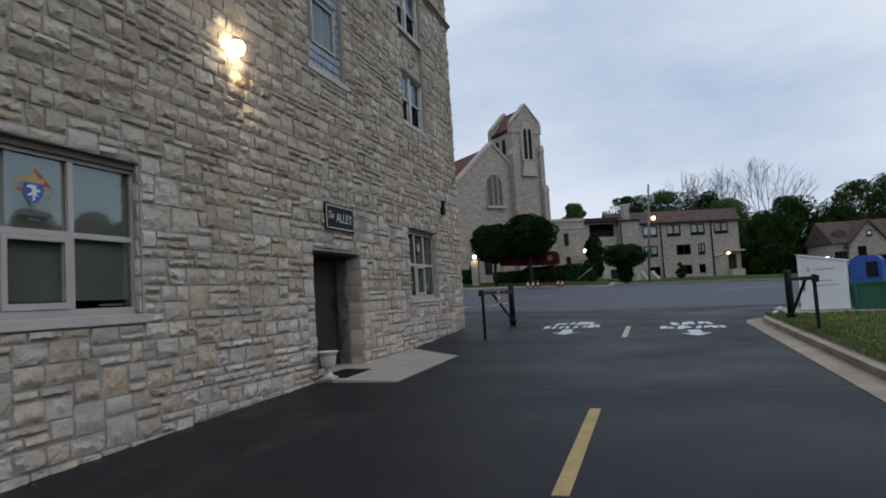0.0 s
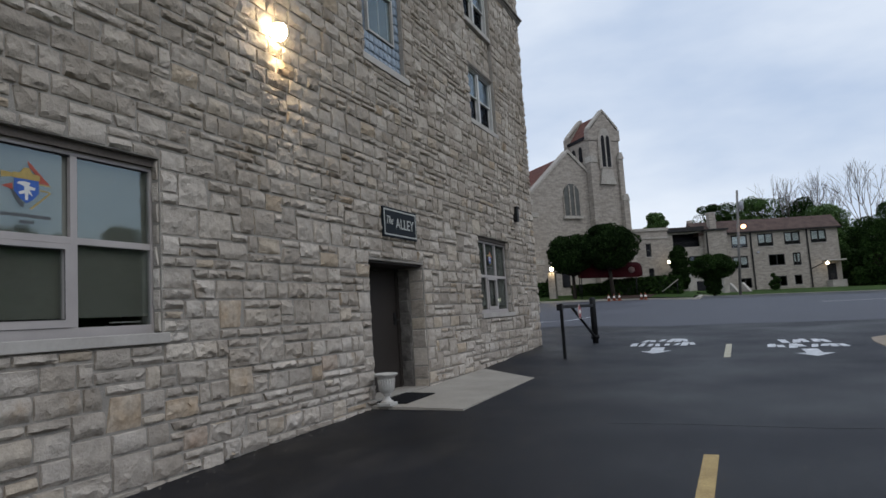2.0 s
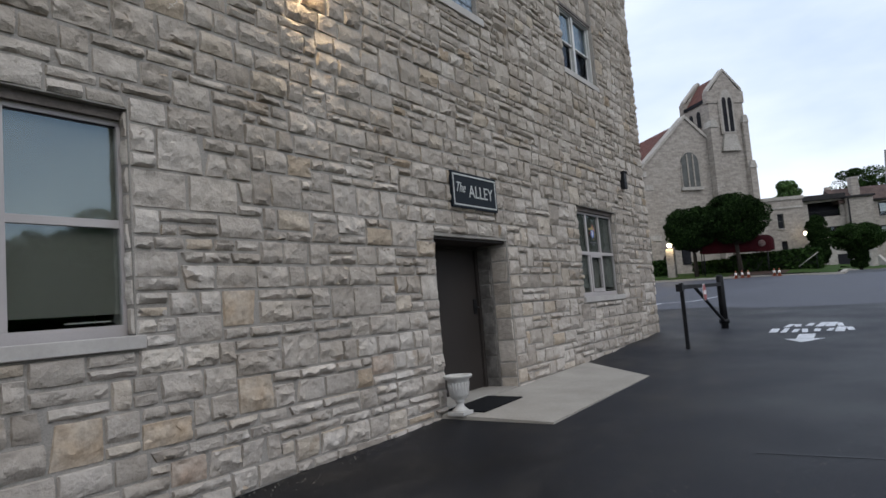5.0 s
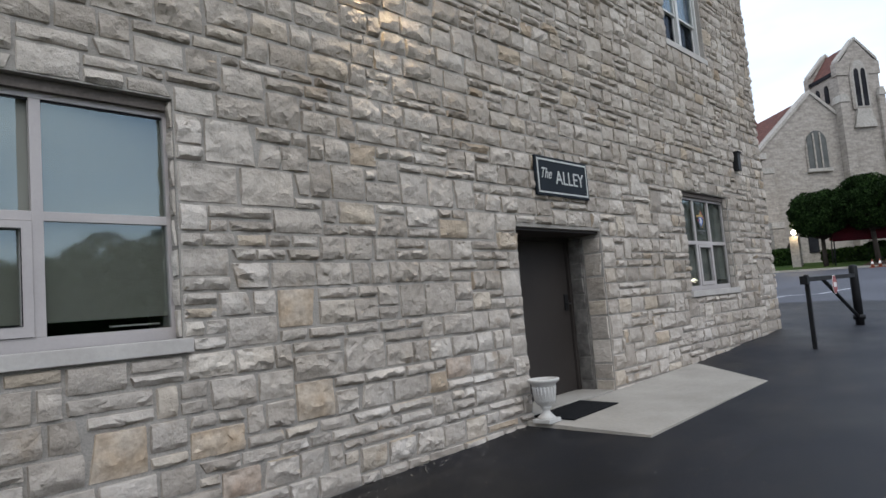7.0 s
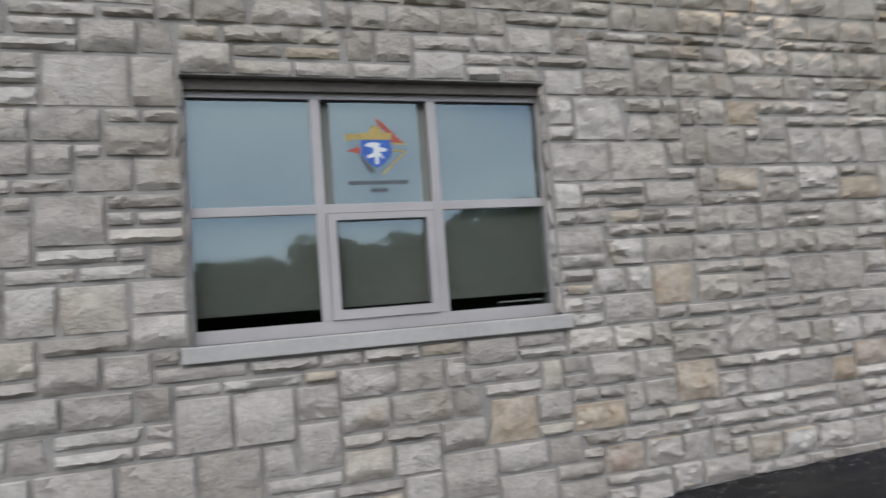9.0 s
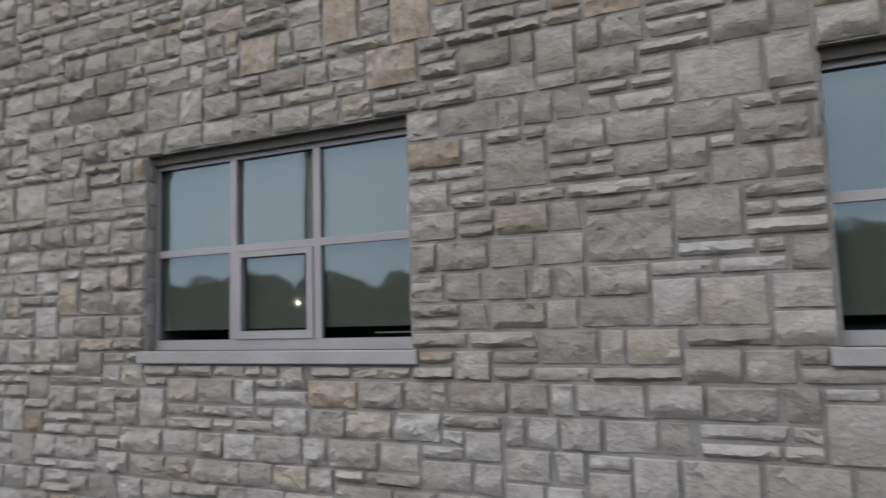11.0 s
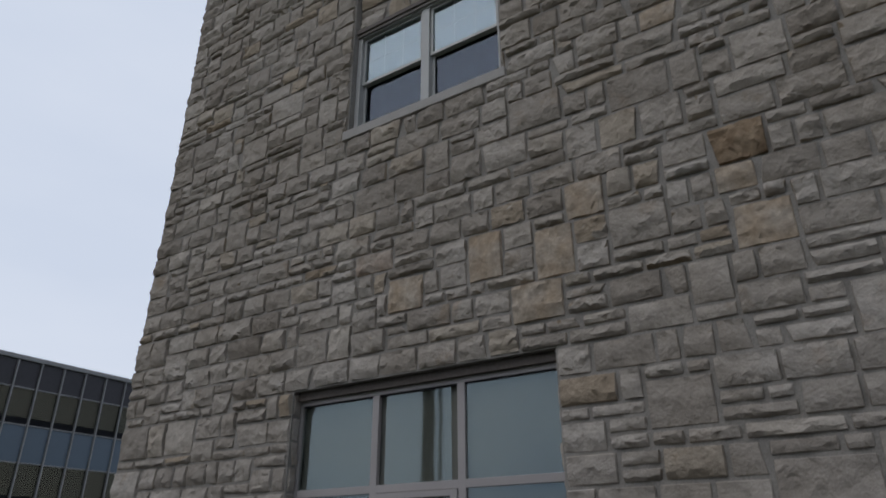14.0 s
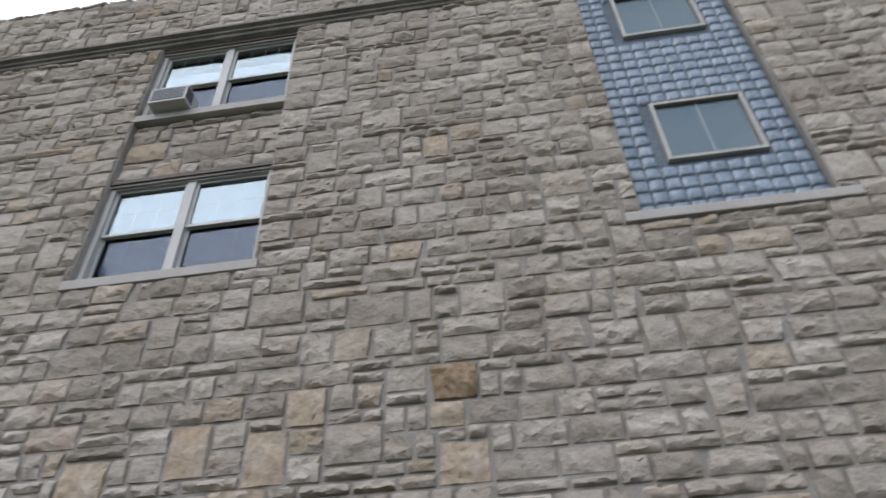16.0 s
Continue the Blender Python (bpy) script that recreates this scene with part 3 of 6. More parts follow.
for cx, cy in ((5.16, -3.2), (4.02, -6.38)):
    mark = thing("painted_arrow", "white painted arrow with worn letters on asphalt", "road marking", group="painted arrows")
    z = lambda x, y: shade(x, y) + 0.007
    pts = [(cx, cy), (cx + 0.62, cy + 0.36), (cx + 0.62, cy + 0.15), (cx + 1.5, cy + 0.18), (cx + 1.5, cy - 0.12), (cx + 0.62, cy - 0.15), (cx + 0.62, cy - 0.36)]
    data_part("arrow_head", [(x, y, z(x, y)) for x, y in pts], [(0, 1, 2, 5, 6), (2, 3, 4, 5)], m_roadwhite, mark)
    for row, (xa, n_, wide) in enumerate(((cx + 1.75, 8, 1.66), (cx + 3.0, 6, 1.3))):
        for k in range(n_):
            if rr.random() < 0.04:
                continue
            ya = cy + wide / 2 - wide * (k + 0.5) / n_ + (0.05 if row == 1 else 0)
            w = wide / n_ * rr.uniform(0.26, 0.44)
            d0, d1 = rr.uniform(0, 0.3), rr.uniform(0.75, 1.1)
            lean = rr.uniform(-0.08, 0.08)
            q = [(xa + d0, ya - w), (xa + d1, ya - w + lean), (xa + d1, ya + w + lean), (xa + d0, ya + w)]
            data_part("letter_bar", [(px, py, z(px, py)) for px, py in q], [(0, 1, 2, 3)], m_roadwhite, mark)
tagged(strip("parking_line", [(15.0, 3.4), (18.2, 2.9), (18.4, 1.8), (21.0, 1.2)], 0.12, 0.006, m_roadwhite), "white painted line on the road", "road marking", "parking lines")
tagged(strip("parking_line", [(8.7, -8.55), (10.5, -8.95), (13.5, -9.6)], 0.14, 0.008, m_roadwhite), "white painted line on the road", "road marking", "parking lines")
tagged(strip("parking_line", [(30, -9.0), (31, -13.0)], 0.12, 0.006, m_roadwhite), "white painted line on the road", "road marking", "parking lines")

# ---- the stone building ----
UX, UZ = 0.055, 0.107
X0, X1, Z0, ZT = -16.13, 7.39, -0.94, 10.9
NU, NV = round((X1 - X0) / UX), round((ZT - Z0) / UZ)
sx = lambda x: X0 + round((x - X0) / UX) * UX
sz = lambda z: Z0 + round((z - Z0) / UZ) * UZ
CORN = sz(9.42)
OPEN = {
    "w1": (sx(-8.40), sx(-5.87), sz(1.20), sz(2.91)),
    "w2": (sx(-13.58), sx(-11.00), sz(1.20), sz(2.91)),
    "w3": (sx(2.93), sx(5.05), sz(1.20), sz(2.91)),
    "door": (sx(-1.83), sx(0.10), Z0, 2.13),
    "bay_w": (sx(-13.18), sx(-11.33), sz(5.59), CORN),
    "bay_e": (sx(3.05), sx(4.80), sz(5.59), CORN),
    "gb_w": (sx(-7.80), sx(-6.20), sz(5.62), CORN),
    "gb_e": (sx(-1.60), sx(-0.20), sz(5.50), CORN),
}
WALL_T = 0.55
wall = new("wall_south")
tagged(wall, "rough grey and tan limestone wall of random ashlar", "wall", kind="structure")


def wall_core(bm, holes, x0, x1, z0, z1, y0, y1):
    xs = sorted({x0, x1, *[h[0] for h in holes], *[h[1] for h in holes]})
    zs = sorted({z0, z1, *[h[2] for h in holes], *[h[3] for h in holes]})
    for xa, xb in zip(xs, xs[1:]):
        run = None
        for za, zb in zip(zs, zs[1:]):
            cx, cz = (xa + xb) / 2, (za + zb) / 2
            solid = not any(h[0] < cx < h[1] and h[2] < cz < h[3] for h in holes)
            if solid and run is None:
                run = za
            if not solid and run is not None:
                box(bm, xa, xb, y0, y1, run, za)
                run = None
        if run is not None:
            box(bm, xa, xb, y0, y1, run, zs[-1])
    return bm


part("masonry_core", wall_core(bmesh.new(), list(OPEN.values()), X0, X1, Z0, ZT, 0.0, WALL_T), m_mortar, wall)
for nm, x0, x1, y0, y1, lab in (("wall_east", X1 - 0.5, X1, WALL_T, 13, "plain limestone end wall"), ("wall_west", X0, X0 + 0.5, WALL_T, 13, "plain limestone end wall"), ("wall_north", X0, X1, 13, 13.5, "plain limestone rear wall")):
    tagged(part(nm, boxm(x0, x1, y0, y1, Z0, ZT), m_far_stone), lab, "wall", kind="structure")
tagged(part("roof_flat", boxm(X0 + 0.1, X1 - 0.1, 0.2, 13.3, ZT - 0.6, ZT - 0.35), m_asphalt), "flat dark roof behind a parapet", "roof", kind="structure")
# unseen floor and backdrop added, room darkness put into their colour
tagged(part("floor_inside", boxm(X0 + 0.4, X1 - 0.4, 0.6, 13.0, -0.3, 0.0), m_dark), "near-black floor standing in for unlit rooms", "floor", kind="structure")
tagged(part("wall_inside", boxm(X0 + 0.5, X1 - 0.5, 2.6, 2.7, 0.0, ZT - 0.7), m_dark), "near-black backdrop wall standing in for unlit rooms", "wall", kind="structure")


WIDTHS = {1: ((3, 2), (4, 5), (5, 8), (6, 10), (7, 10), (8, 8), (9, 5), (10, 3)), 2: ((3, 2), (4, 5), (5, 9), (6, 10), (7, 9), (8, 6), (9, 3)), 3: ((4, 2), (5, 6), (6, 9), (7, 8), (8, 5), (9, 3))}


def ashlar(nu, nv, taken, rng, hs=((1, 25), (2, 57), (3, 18))):
    """Fills a grid with stones that break joint: (column, row, width, height)."""
    occ = np.zeros((nv + 1, nu + 1), int)
    joint = np.zeros((nv + 1, nu + 2), bool)
    for a, b, c, d in taken:
        occ[max(0, c):max(0, d), max(0, a):max(0, b)] = 99
    occ[:, nu] = 99
    occ[nv, :] = 99
    left = lambda v, u: 0 if u < 0 or u >= nu else max(0, occ[v, u] - v) if occ[v, u] < 99 else 0
    out = []
    for v in range(nv):
        u = 0
        while u < nu:
            if occ[v, u]:
                u += 1
                continue
            run = 0
            while not occ[v, u + run]:
                run += 1
            hl, hr = left(v, u - 1), left(v, u + run)
            cand, wt = [], []
            for h, hw in hs:
                if v + h > nv:
                    continue
                for w, ww in WIDTHS[h]:
                    rest = run - w
                    if rest < 0 or 0 < rest < 3 or occ[v:v + h, u:u + w].any():
                        continue
                    g = hw * ww
                    if rest and v and joint[v - 1, u + w]:
                        g *= 0.06
                    if h == hl:
                        g *= 3.4
                    if not rest and h == hr:
                        g *= 3.0
                    if not rest and hl > 1 and hr > 1:
                        g *= 4.0 if h == min(hl, hr) else 0.3
                    cand.append((w, h))
                    wt.append(g)
            if cand:
                w, h = rng.choices(cand, wt)[0]
            else:
                w, h = (run if run <= 11 else run // 2), 1
                if run <= 4 and v + 1 < nv and not occ[v + 1, u:u + w].any():
                    h = 2
            occ[v:v + h, u:u + w] = v + h
            joint[v:v + h, u] = True
            joint[v:v + h, u + w] = True
            out.append((u, v, w, h))
            u += w
    return out


def stone_form(w, h, rng, deep=1.0, dense=True):
    """A rock-faced stone, split to a rough ridge and undercut below; x and z from its lower corner, its face towards -y."""
    gx_, gz_ = 0.0125, 0.0120
    j = lambda a: rng.uniform(-a, a)
    c = [(gx_ + j(.004), gz_ + j(.004)), (w - gx_ + j(.004), gz_ + j(.004)), (w - gx_ + j(.004), h - gz_ + j(.004)), (gx_ + j(.004), h - gz_ + j(.004))]
    if rng.random() < 0.25:
        k = rng.randrange(4)
        c[k] = (c[k][0] + (0.05 if k in (0, 3) else -0.05) * rng.random(), c[k][1])
    ex = min(0.3, (0.004 + rng.uniform(0, .006)) / w)
    e0, e1 = min(0.25, (0.002 + rng.uniform(0, .003)) / h), min(0.3, (0.004 + rng.uniform(0, .007)) / h)
    nx = max(3, min(12, round(w / 0.033))) if dense else max(4, min(9, round(w / 0.05)))
    nz = max(3, min(9, round(h / 0.029))) if dense else max(3, min(6, round(h / 0.045)))
    ss = [0, ex] + [ex + (1 - 2 * ex) * i / nx for i in range(1, nx)] + [1 - ex, 1]
    ts = [0, e0] + [e0 + (1 - e0 - e1) * i / nz for i in range(1, nz)] + [1 - e1, 1]
    proud = rng.uniform(0.024, 0.050) * deep
    ridge, low, top = rng.uniform(0.20, 0.52), rng.uniform(0.15, 0.52), rng.uniform(0.40, 0.92)
    tx = rng.uniform(-0.008, 0.008)
    rough = rng.uniform(0.8, 1.65)
    seed = Vector((rng.uniform(0, 90), rng.uniform(0, 90), rng.uniform(0, 90)))
    V, F = [], []
    for a, t in enumerate(ts):
        for b, s in enumerate(ss):
            x = (c[0][0] * (1 - s) + c[1][0] * s) * (1 - t) + (c[3][0] * (1 - s) + c[2][0] * s) * t
            z = (c[0][1] * (1 - s) + c[1][1] * s) * (1 - t) + (c[3][1] * (1 - s) + c[2][1] * s) * t
            x += 0.003 * noise.noise(seed + Vector((7, z * 30, s * 3)))
            z += 0.003 * noise.noise(seed + Vector((x * 22, 9, t * 3)))
            if a in (0, len(ts) - 1) or b in (0, len(ss) - 1):
                y = 0.006
                if a in (0, len(ts) - 1) and b in (0, len(ss) - 1):
                    x += rng.uniform(0.004, 0.014) * (1 if b == 0 else -1)
                    z += rng.uniform(0.003, 0.012) * (1 if a == 0 else -1)
            else:
                r = min(0.95, max(0.08, ridge + 0.35 * noise.noise(seed + Vector((x * 10, 3, 3)))))
                lift = low + (1 - low) * t / r if t < r else 1 - (1 - top) * (t - r) / (1 - r)
                side = 1 - 0.28 * abs(2 * s - 1) ** 6
                f = noise.noise(seed + Vector((x * 9, z * 15, 0))) + 0.75 * noise.noise(seed + Vector((x * 22, z * 30, 5)))
                y = -(proud * lift * side + tx * (s - .5) * 2 + (0.0140 * rough * f + rng.uniform(-0.002, 0.002)) * deep)
                y = min(y, -0.006)
                x += rng.uniform(-.007, .007) if 1 < b < len(ss) - 2 else 0
                z += rng.uniform(-.006, .006) if 1 < a < len(ts) - 2 else 0
            V.append((x, y, z))
    W = len(ss)
    for a in range(len(ts) - 1):
        for b in range(W - 1):
            o = a * W + b
            if rng.random() < 0.5:
                F += [(o, o + 1, o + W + 1), (o, o + W + 1, o + W)]
            else:
                F += [(o, o + 1, o + W), (o + 1, o + W + 1, o + W)]
    return V, F


class Heap:
    """Gathers many stones into one mesh."""
    def __init__(self):
        self.v, self.f = [], []

    def add(self, V, F, m=None, off=(0, 0, 0)):
        o = len(self.v)
        if m is None:
            self.v += [(x + off[0], y + off[1], z + off[2]) for x, y, z in V]
        else:
            self.v += [tuple(m @ Vector(p)) for p in V]
        self.f += [tuple(i + o for i in f) for f in F]


rng = random.Random(153)
taken = [(round((a - X0) / UX), round((b - X0) / UX), round((c - Z0) / UZ), round((d - Z0) / UZ)) for a, b, c, d in OPEN.values()]
cz = round((CORN - Z0) / UZ)
taken.append((0, NU, cz, cz + 2))
SILLS = {"w1": 0.055, "w2": 0.055, "w3": 0.055, "gb_w": 0.165, "gb_e": 0.11}
for k, e in SILLS.items():
    a, b, c, d = OPEN[k]
    taken.append((round((a - e - X0) / UX), round((b + e - X0) / UX), round((c - Z0) / UZ) - 1, round((c - Z0) / UZ)))
for k in ("bay_w", "bay_e"):
    a, b, c, d = OPEN[k]
    taken.append((round((a - 0.055 - X0) / UX), round((b + 0.055 - X0) / UX), round((c - Z0) / UZ) - 1, round((c - Z0) / UZ)))
LANDMARKS = [
    ("rust", -9.77, -9.36, 4.00, 4.28), ("tan", -9.68, -9.33, 3.39, 3.65), ("tan", -9.75, -9.50, 3.73, 3.99), ("tan", -10.87, -10.52, 3.87, 4.18),
    ("tan", -11.73, -11.39, 3.58, 3.96), ("tan", -11.14, -10.81, 3.49, 3.84), ("tan", -5.07, -4.68, 1.19, 1.49), ("tan", -6.48, -6.10, 0.39, 0.67),
    ("rose", -3.23, -2.80, 0.51, 0.76), ("tan", -5.82, -5.41, 0.33, 0.58), ("tan", -4.98, -4.56, 0.46, 0.76), ("rose", -5.61, -5.32, 0.04, 0.25),
    ("tan", -12.57, -12.19, 3.46, 3.79), ("tan", -11.33, -10.93, 3.13, 3.47), ("rose", -12.95, -12.49, 3.88, 4.10), ("tan", -11.89, -11.45, 0.78, 0.98),
    ("tan", -9.77, -9.45, 6.67, 6.95), ("tan", -10.10, -9.77, 5.41, 5.63), ("pale", -9.73, -9.19, 1.69, 2.03), ("pale", -10.39, -9.98, 2.26, 2.58), ("pale", -8.80, -8.42, 2.36, 2.60)]
for k in range(8):
    LANDMARKS.append(("pale", sx(0.10), sx(0.10) + (0.33 if k % 2 else 0.275), Z0 + UZ * (9 + 2 * k + (k > 3)), Z0 + UZ * (11 + 2 * k + (k > 3) + (k == 3))))
marks = []
for kind_, a, b, c, d in LANDMARKS:
    q = (round((a - X0) / UX), round((b - X0) / UX), round((c - Z0) / UZ), round((d - Z0) / UZ))
    taken.append(q)
    marks.append((kind_, q))
laid = ashlar(NU, NV, taken, rng)
# beds of uneven height, level with the openings where they meet
level = {r for q in taken for r in q[2:4]}
bed = [Z0 + k * UZ + (0 if k in level else rng.uniform(-0.019, 0.019)) for k in range(NV + 1)]
heap, pieces = Heap(), []
for u, v, w, h in laid:
    x, z, tall = X0 + u * UX, bed[v], bed[v + h] - bed[v]
    if -11.0 < x < -5.85 and 0.0 < z < 3.1 and len(pieces) < 300:
        pieces.append((x, z, w, tall))
    else:
        heap.add(*stone_form(w * UX, tall, rng), None, (x, 0, z))

# reveals of the openings
jambs = Heap()


def reveal(x, y0, y1, z0, z1, side, pile):
    """Stones on a jamb; side 1 faces +x, -1 faces -x."""
    nu, nv = max(2, round((y1 - y0) / UX)), round((z1 - z0) / UZ)
    for u, v, w, h in ashlar(nu, nv, [], rng, ((2, 40), (3, 60))):
        V, F = stone_form(w * (y1 - y0) / nu, h * UZ, rng, 0.5)
        q = [((x - py if side > 0 else x + py), (y0 + u * (y1 - y0) / nu + px if side > 0 else y1 - u * (y1 - y0) / nu - px), z0 + v * UZ + pz) for px, py, pz in V]
        pile.add(q, F)


for k in ("w1", "w2", "w3"):
    a, b, c, d = OPEN[k]
    reveal(a, 0.004, 0.104, c, d, 1, heap)
    reveal(b, 0.004, 0.104, c, d, -1, heap)
a, b, c, d = OPEN["door"]
reveal(a, 0.0, 0.29, sz(-0.1), 2.06, 1, heap)
reveal(b, 0.0, 0.29, sz(-0.1), 2.06, -1, heap)
# inner jambs get a much darker stone colour than the outer reveals
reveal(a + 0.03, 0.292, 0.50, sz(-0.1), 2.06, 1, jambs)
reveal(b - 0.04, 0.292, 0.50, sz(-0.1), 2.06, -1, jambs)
part("jamb_core", boxm(b - 0.04, b - 0.001, 0.292, 0.50, -0.1, 2.06), m_jamb, wall, "dark inner jamb")
# spandrels between the upper windows
for k in ("bay_w", "bay_e"):
    a, b, c, d = OPEN[k]
    za, zb = sz(6.99), sz(7.94)
    for u, v, w, h in ashlar(round((b - a) / UX), round((zb - za) / UZ), [], rng):
        heap.add(*stone_form(w * UX, h * UZ, rng), None, (a + u * UX, 0.10, za + v * UZ))
    part("spandrel_core", boxm(a, b, 0.10, 0.4, za, zb), m_mortar, wall)
tagged(data_part("jamb_stone", jambs.v, jambs.f, m_jamb, wall, "dark stones of the inner door jambs", smooth=True), kind="stuff")
tagged(data_part("stone", heap.v, heap.f, m_stone, wall, smooth=True), kind="stuff")
cor = new("cornice")
tagged(cor, "weathered moulded stone string course", "cornice", kind="structure")
part("moulding", prism([(-0.0, 0.0), (-0.035, 0.012), (-0.045, 0.05), (-0.075, 0.062), (-0.075, 0.10), (-0.125, 0.118), (-0.125, 0.152), (0.0, 0.176)], X0 - 0.12, X1 + 0.12), m_cornice, cor)
cor.matrix_world = Matrix.Translation((0, 0, CORN)) @ Matrix(((0, 1, 0, 0), (1, 0, 0, 0), (0, 0, 1, 0), (0, 0, 0, 1)))


def sill_part(parent, x0, x1, z1, thick, name="sill", out=0.05):
    part(name, boxm(x0, x1, -out, 0.14, z1 - thick, z1, 0.008), m_sill, parent, "pale dressed limestone sill")


def big_window(name, key, label, emblem):
    x0, x1, z0, z1 = OPEN[key]
    w = new(name)
    tagged(w, label, "window", kind="structure")
    ya, yb, t = 0.105, 0.15, 0.028
    zt = 2.04
    e = SILLS[key]
    sill_part(w, x0 - e, x1 + e, z0, UZ - 0.006)
    # black strip drawn for the dark slit along the frame head
    part("glazing_gasket", boxm(x0 + t, x1 - t, 0.119, 0.14, z1 - 0.128, z1 - 0.115), m_black, w)
    part("head_board", boxm(x0, x1, 0.06, 0.165, z1 - 0.075, z1), m_head, w, "dark recessed head board")
    part("window_frame", wall_core(bmesh.new(), [(x0 + t, x1 - t, z0 + 0.085, z1 - 0.115)], x0, x1, z0, z1 - 0.075, ya, yb), m_frame, w)
    inner = (x1 - x0 - 2 * t)
    m1, m2 = x0 + t + inner * 0.333, x0 + t + inner * 0.667
    for mx in (m1, m2):
        part("mullion", boxm(mx - 0.034, mx + 0.034, ya + 0.002, yb, z0 + 0.085, z1 - 0.115, 0.004), m_frame, w)
    part("transom", boxm(x0 + t, x1 - t, ya + 0.004, yb, zt - 0.031, zt + 0.031, 0.004), m_frame, w)
    edges = [x0 + t, m1 - 0.034, m1 + 0.034, m2 - 0.034, m2 + 0.034, x1 - t]
    for k in range(3):
        xa, xb = edges[2 * k], edges[2 * k + 1]
        for za, zb, low in ((z0 + 0.085, zt - 0.031, True), (zt + 0.031, z1 - 0.115, False)):
            if k == 1 and low:
                s = part("sash", wall_core(bmesh.new(), [(xa + 0.066, xb - 0.066, za + 0.072, zb - 0.052)], xa + 0.004, xb - 0.004, za + 0.004, zb - 0.004, ya - 0.012, yb - 0.005), m_frame, w)
                part("sash_bead", wall_core(bmesh.new(), [(xa + 0.070, xb - 0.070, za + 0.076, zb - 0.056)], xa + 0.064, xb - 0.064, za + 0.070, zb - 0.050, ya - 0.015, ya - 0.012), m_black, s, "dark glazing bead")
                xa, xb, za, zb = xa + 0.066, xb - 0.066, za + 0.072, zb - 0.052
            p = part("pane", boxm(xa, xb, 0.127, 0.131, za, zb), m_glass, s if k == 1 and low else w)
            p.visible_shadow = False
    for k in range(3):
        xa, xb = edges[2 * k], edges[2 * k + 1]
        part("roller_shade", boxm(xa - 0.034, xb + 0.034, 0.172, 0.178, z0 + 0.17, z1), m_shade if key != "w3" else m_shade_dark, w, "roller shade pulled down")
    # near-black colour paints the unlit gap below the shades
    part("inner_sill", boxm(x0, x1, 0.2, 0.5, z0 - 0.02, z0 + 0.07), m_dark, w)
    part("paper", boxm(edges[4] + 0.42, edges[5] - 0.04, 0.21, 0.24, z0 + 0.115, z0 + 0.125), m_white, w)
    if emblem:
        cx, czz = (x0 + x1) / 2 + emblem[0], emblem[1]
        s = emblem[2]
        em = thing("window_emblem", "gold cross and blue shield emblem sticker on glass", "sticker", pose(cx, 0.1255, czz))
        P = lambda pts, k: prism([(x * s, z * s) for x, z in pts], -0.0006 - k * 0.0008, -0.0002 - k * 0.0008)
        part("red_ray", P([(.02, .60), (.10, .54), (.60, .06), (.32, .08), (.28, .24), (.08, .42)], 0), m_emred, em, "red and gold ray")
        part("dark_ray", P([(-.40, -.14), (-.32, -.20), (-.06, -.50), (-.10, -.58), (-.20, -.50)], 0), m_emgrey, em, "dark ray")
        part("left_ray", P([(-.62, .10), (-.30, .16), (-.30, .24), (-.62, .26)], 0), m_gold, em)
        part("left_tip", P([(-.62, -.10), (-.34, .0), (-.34, -.16)], 0), m_emred, em)
        for pts in ([(.30, .04), (.62, .02), (.62, .05), (.30, .07)], [(.34, -.08), (.60, -.10), (.60, -.13), (.34, -.11)], [(.60, -.12), (.63, -.14), (.12, -.60), (.08, -.58)]):
            part("gold_line", P(pts, 1), m_gold, em)
        part("shield", P([(-.31, .13), (.31, .13), (.31, -.18), (.18, -.34), (0, -.46), (-.18, -.34), (-.31, -.18)], 1), m_emblue, em, "blue shield")
        part("banner", P([(-.33, .13), (.33, .13), (.34, .27), (.16, .28), (.06, .42), (-.06, .42), (-.16, .28), (-.34, .27)], 2), m_gold, em, "gold banner")
        part("white_mark", P([(-.06, .08), (.10, .05), (.05, -.02), (.22, -.06), (.20, -.12), (.07, -.12), (.16, -.28), (.04, -.20), (.03, -.38), (-.04, -.38), (-.04, -.22), (-.18, -.26), (-.20, -.20), (-.06, -.14), (-.06, -.04), (-.24, .0), (-.2, .05)], 2), m_white, em)
        part("text_bar", boxm(-.62 * s, .62 * s, -0.0006, 0.0006, -.80 * s, -.72 * s), m_emgrey, em)
        part("text_bar", boxm(-.18 * s, .18 * s, -0.0006, 0.0006, -.96 * s, -.88 * s), m_emgrey, em)
    return w


m_head = surface("brown_head_board", (0.085, 0.065, 0.052), (0.13, 0.105, 0.088), 3, 40, 0.7, 0.1, 60)
m_shade_dark = surface("dark_roller_shade", (0.14, 0.142, 0.135), (0.175, 0.177, 0.168), 0.8, 300, 0.95, 0.1, 500, fine_amount=0.06, specular=0.1)
m_gold = surface("gold_print", (0.36, 0.25, 0.07), (0.46, 0.33, 0.10), 20, 90, 0.6, 0)
m_emred = surface("red_print", (0.30, 0.05, 0.03), (0.42, 0.08, 0.05), 20, 90, 0.6, 0)
m_emblue = surface("blue_print", (0.025, 0.085, 0.33), (0.04, 0.12, 0.42), 20, 90, 0.6, 0)
m_emgrey2 = surface("pale_grey_print", (0.38, 0.39, 0.40), (0.46, 0.47, 0.48), 20, 90, 0.6, 0)
m_emgrey = surface("grey_print", (0.07, 0.075, 0.08), (0.10, 0.105, 0.11), 20, 90, 0.6, 0)
big_window("window_1", "w1", "six-pane beige aluminium window with drawn shades", (0.0, 2.475, 0.34))
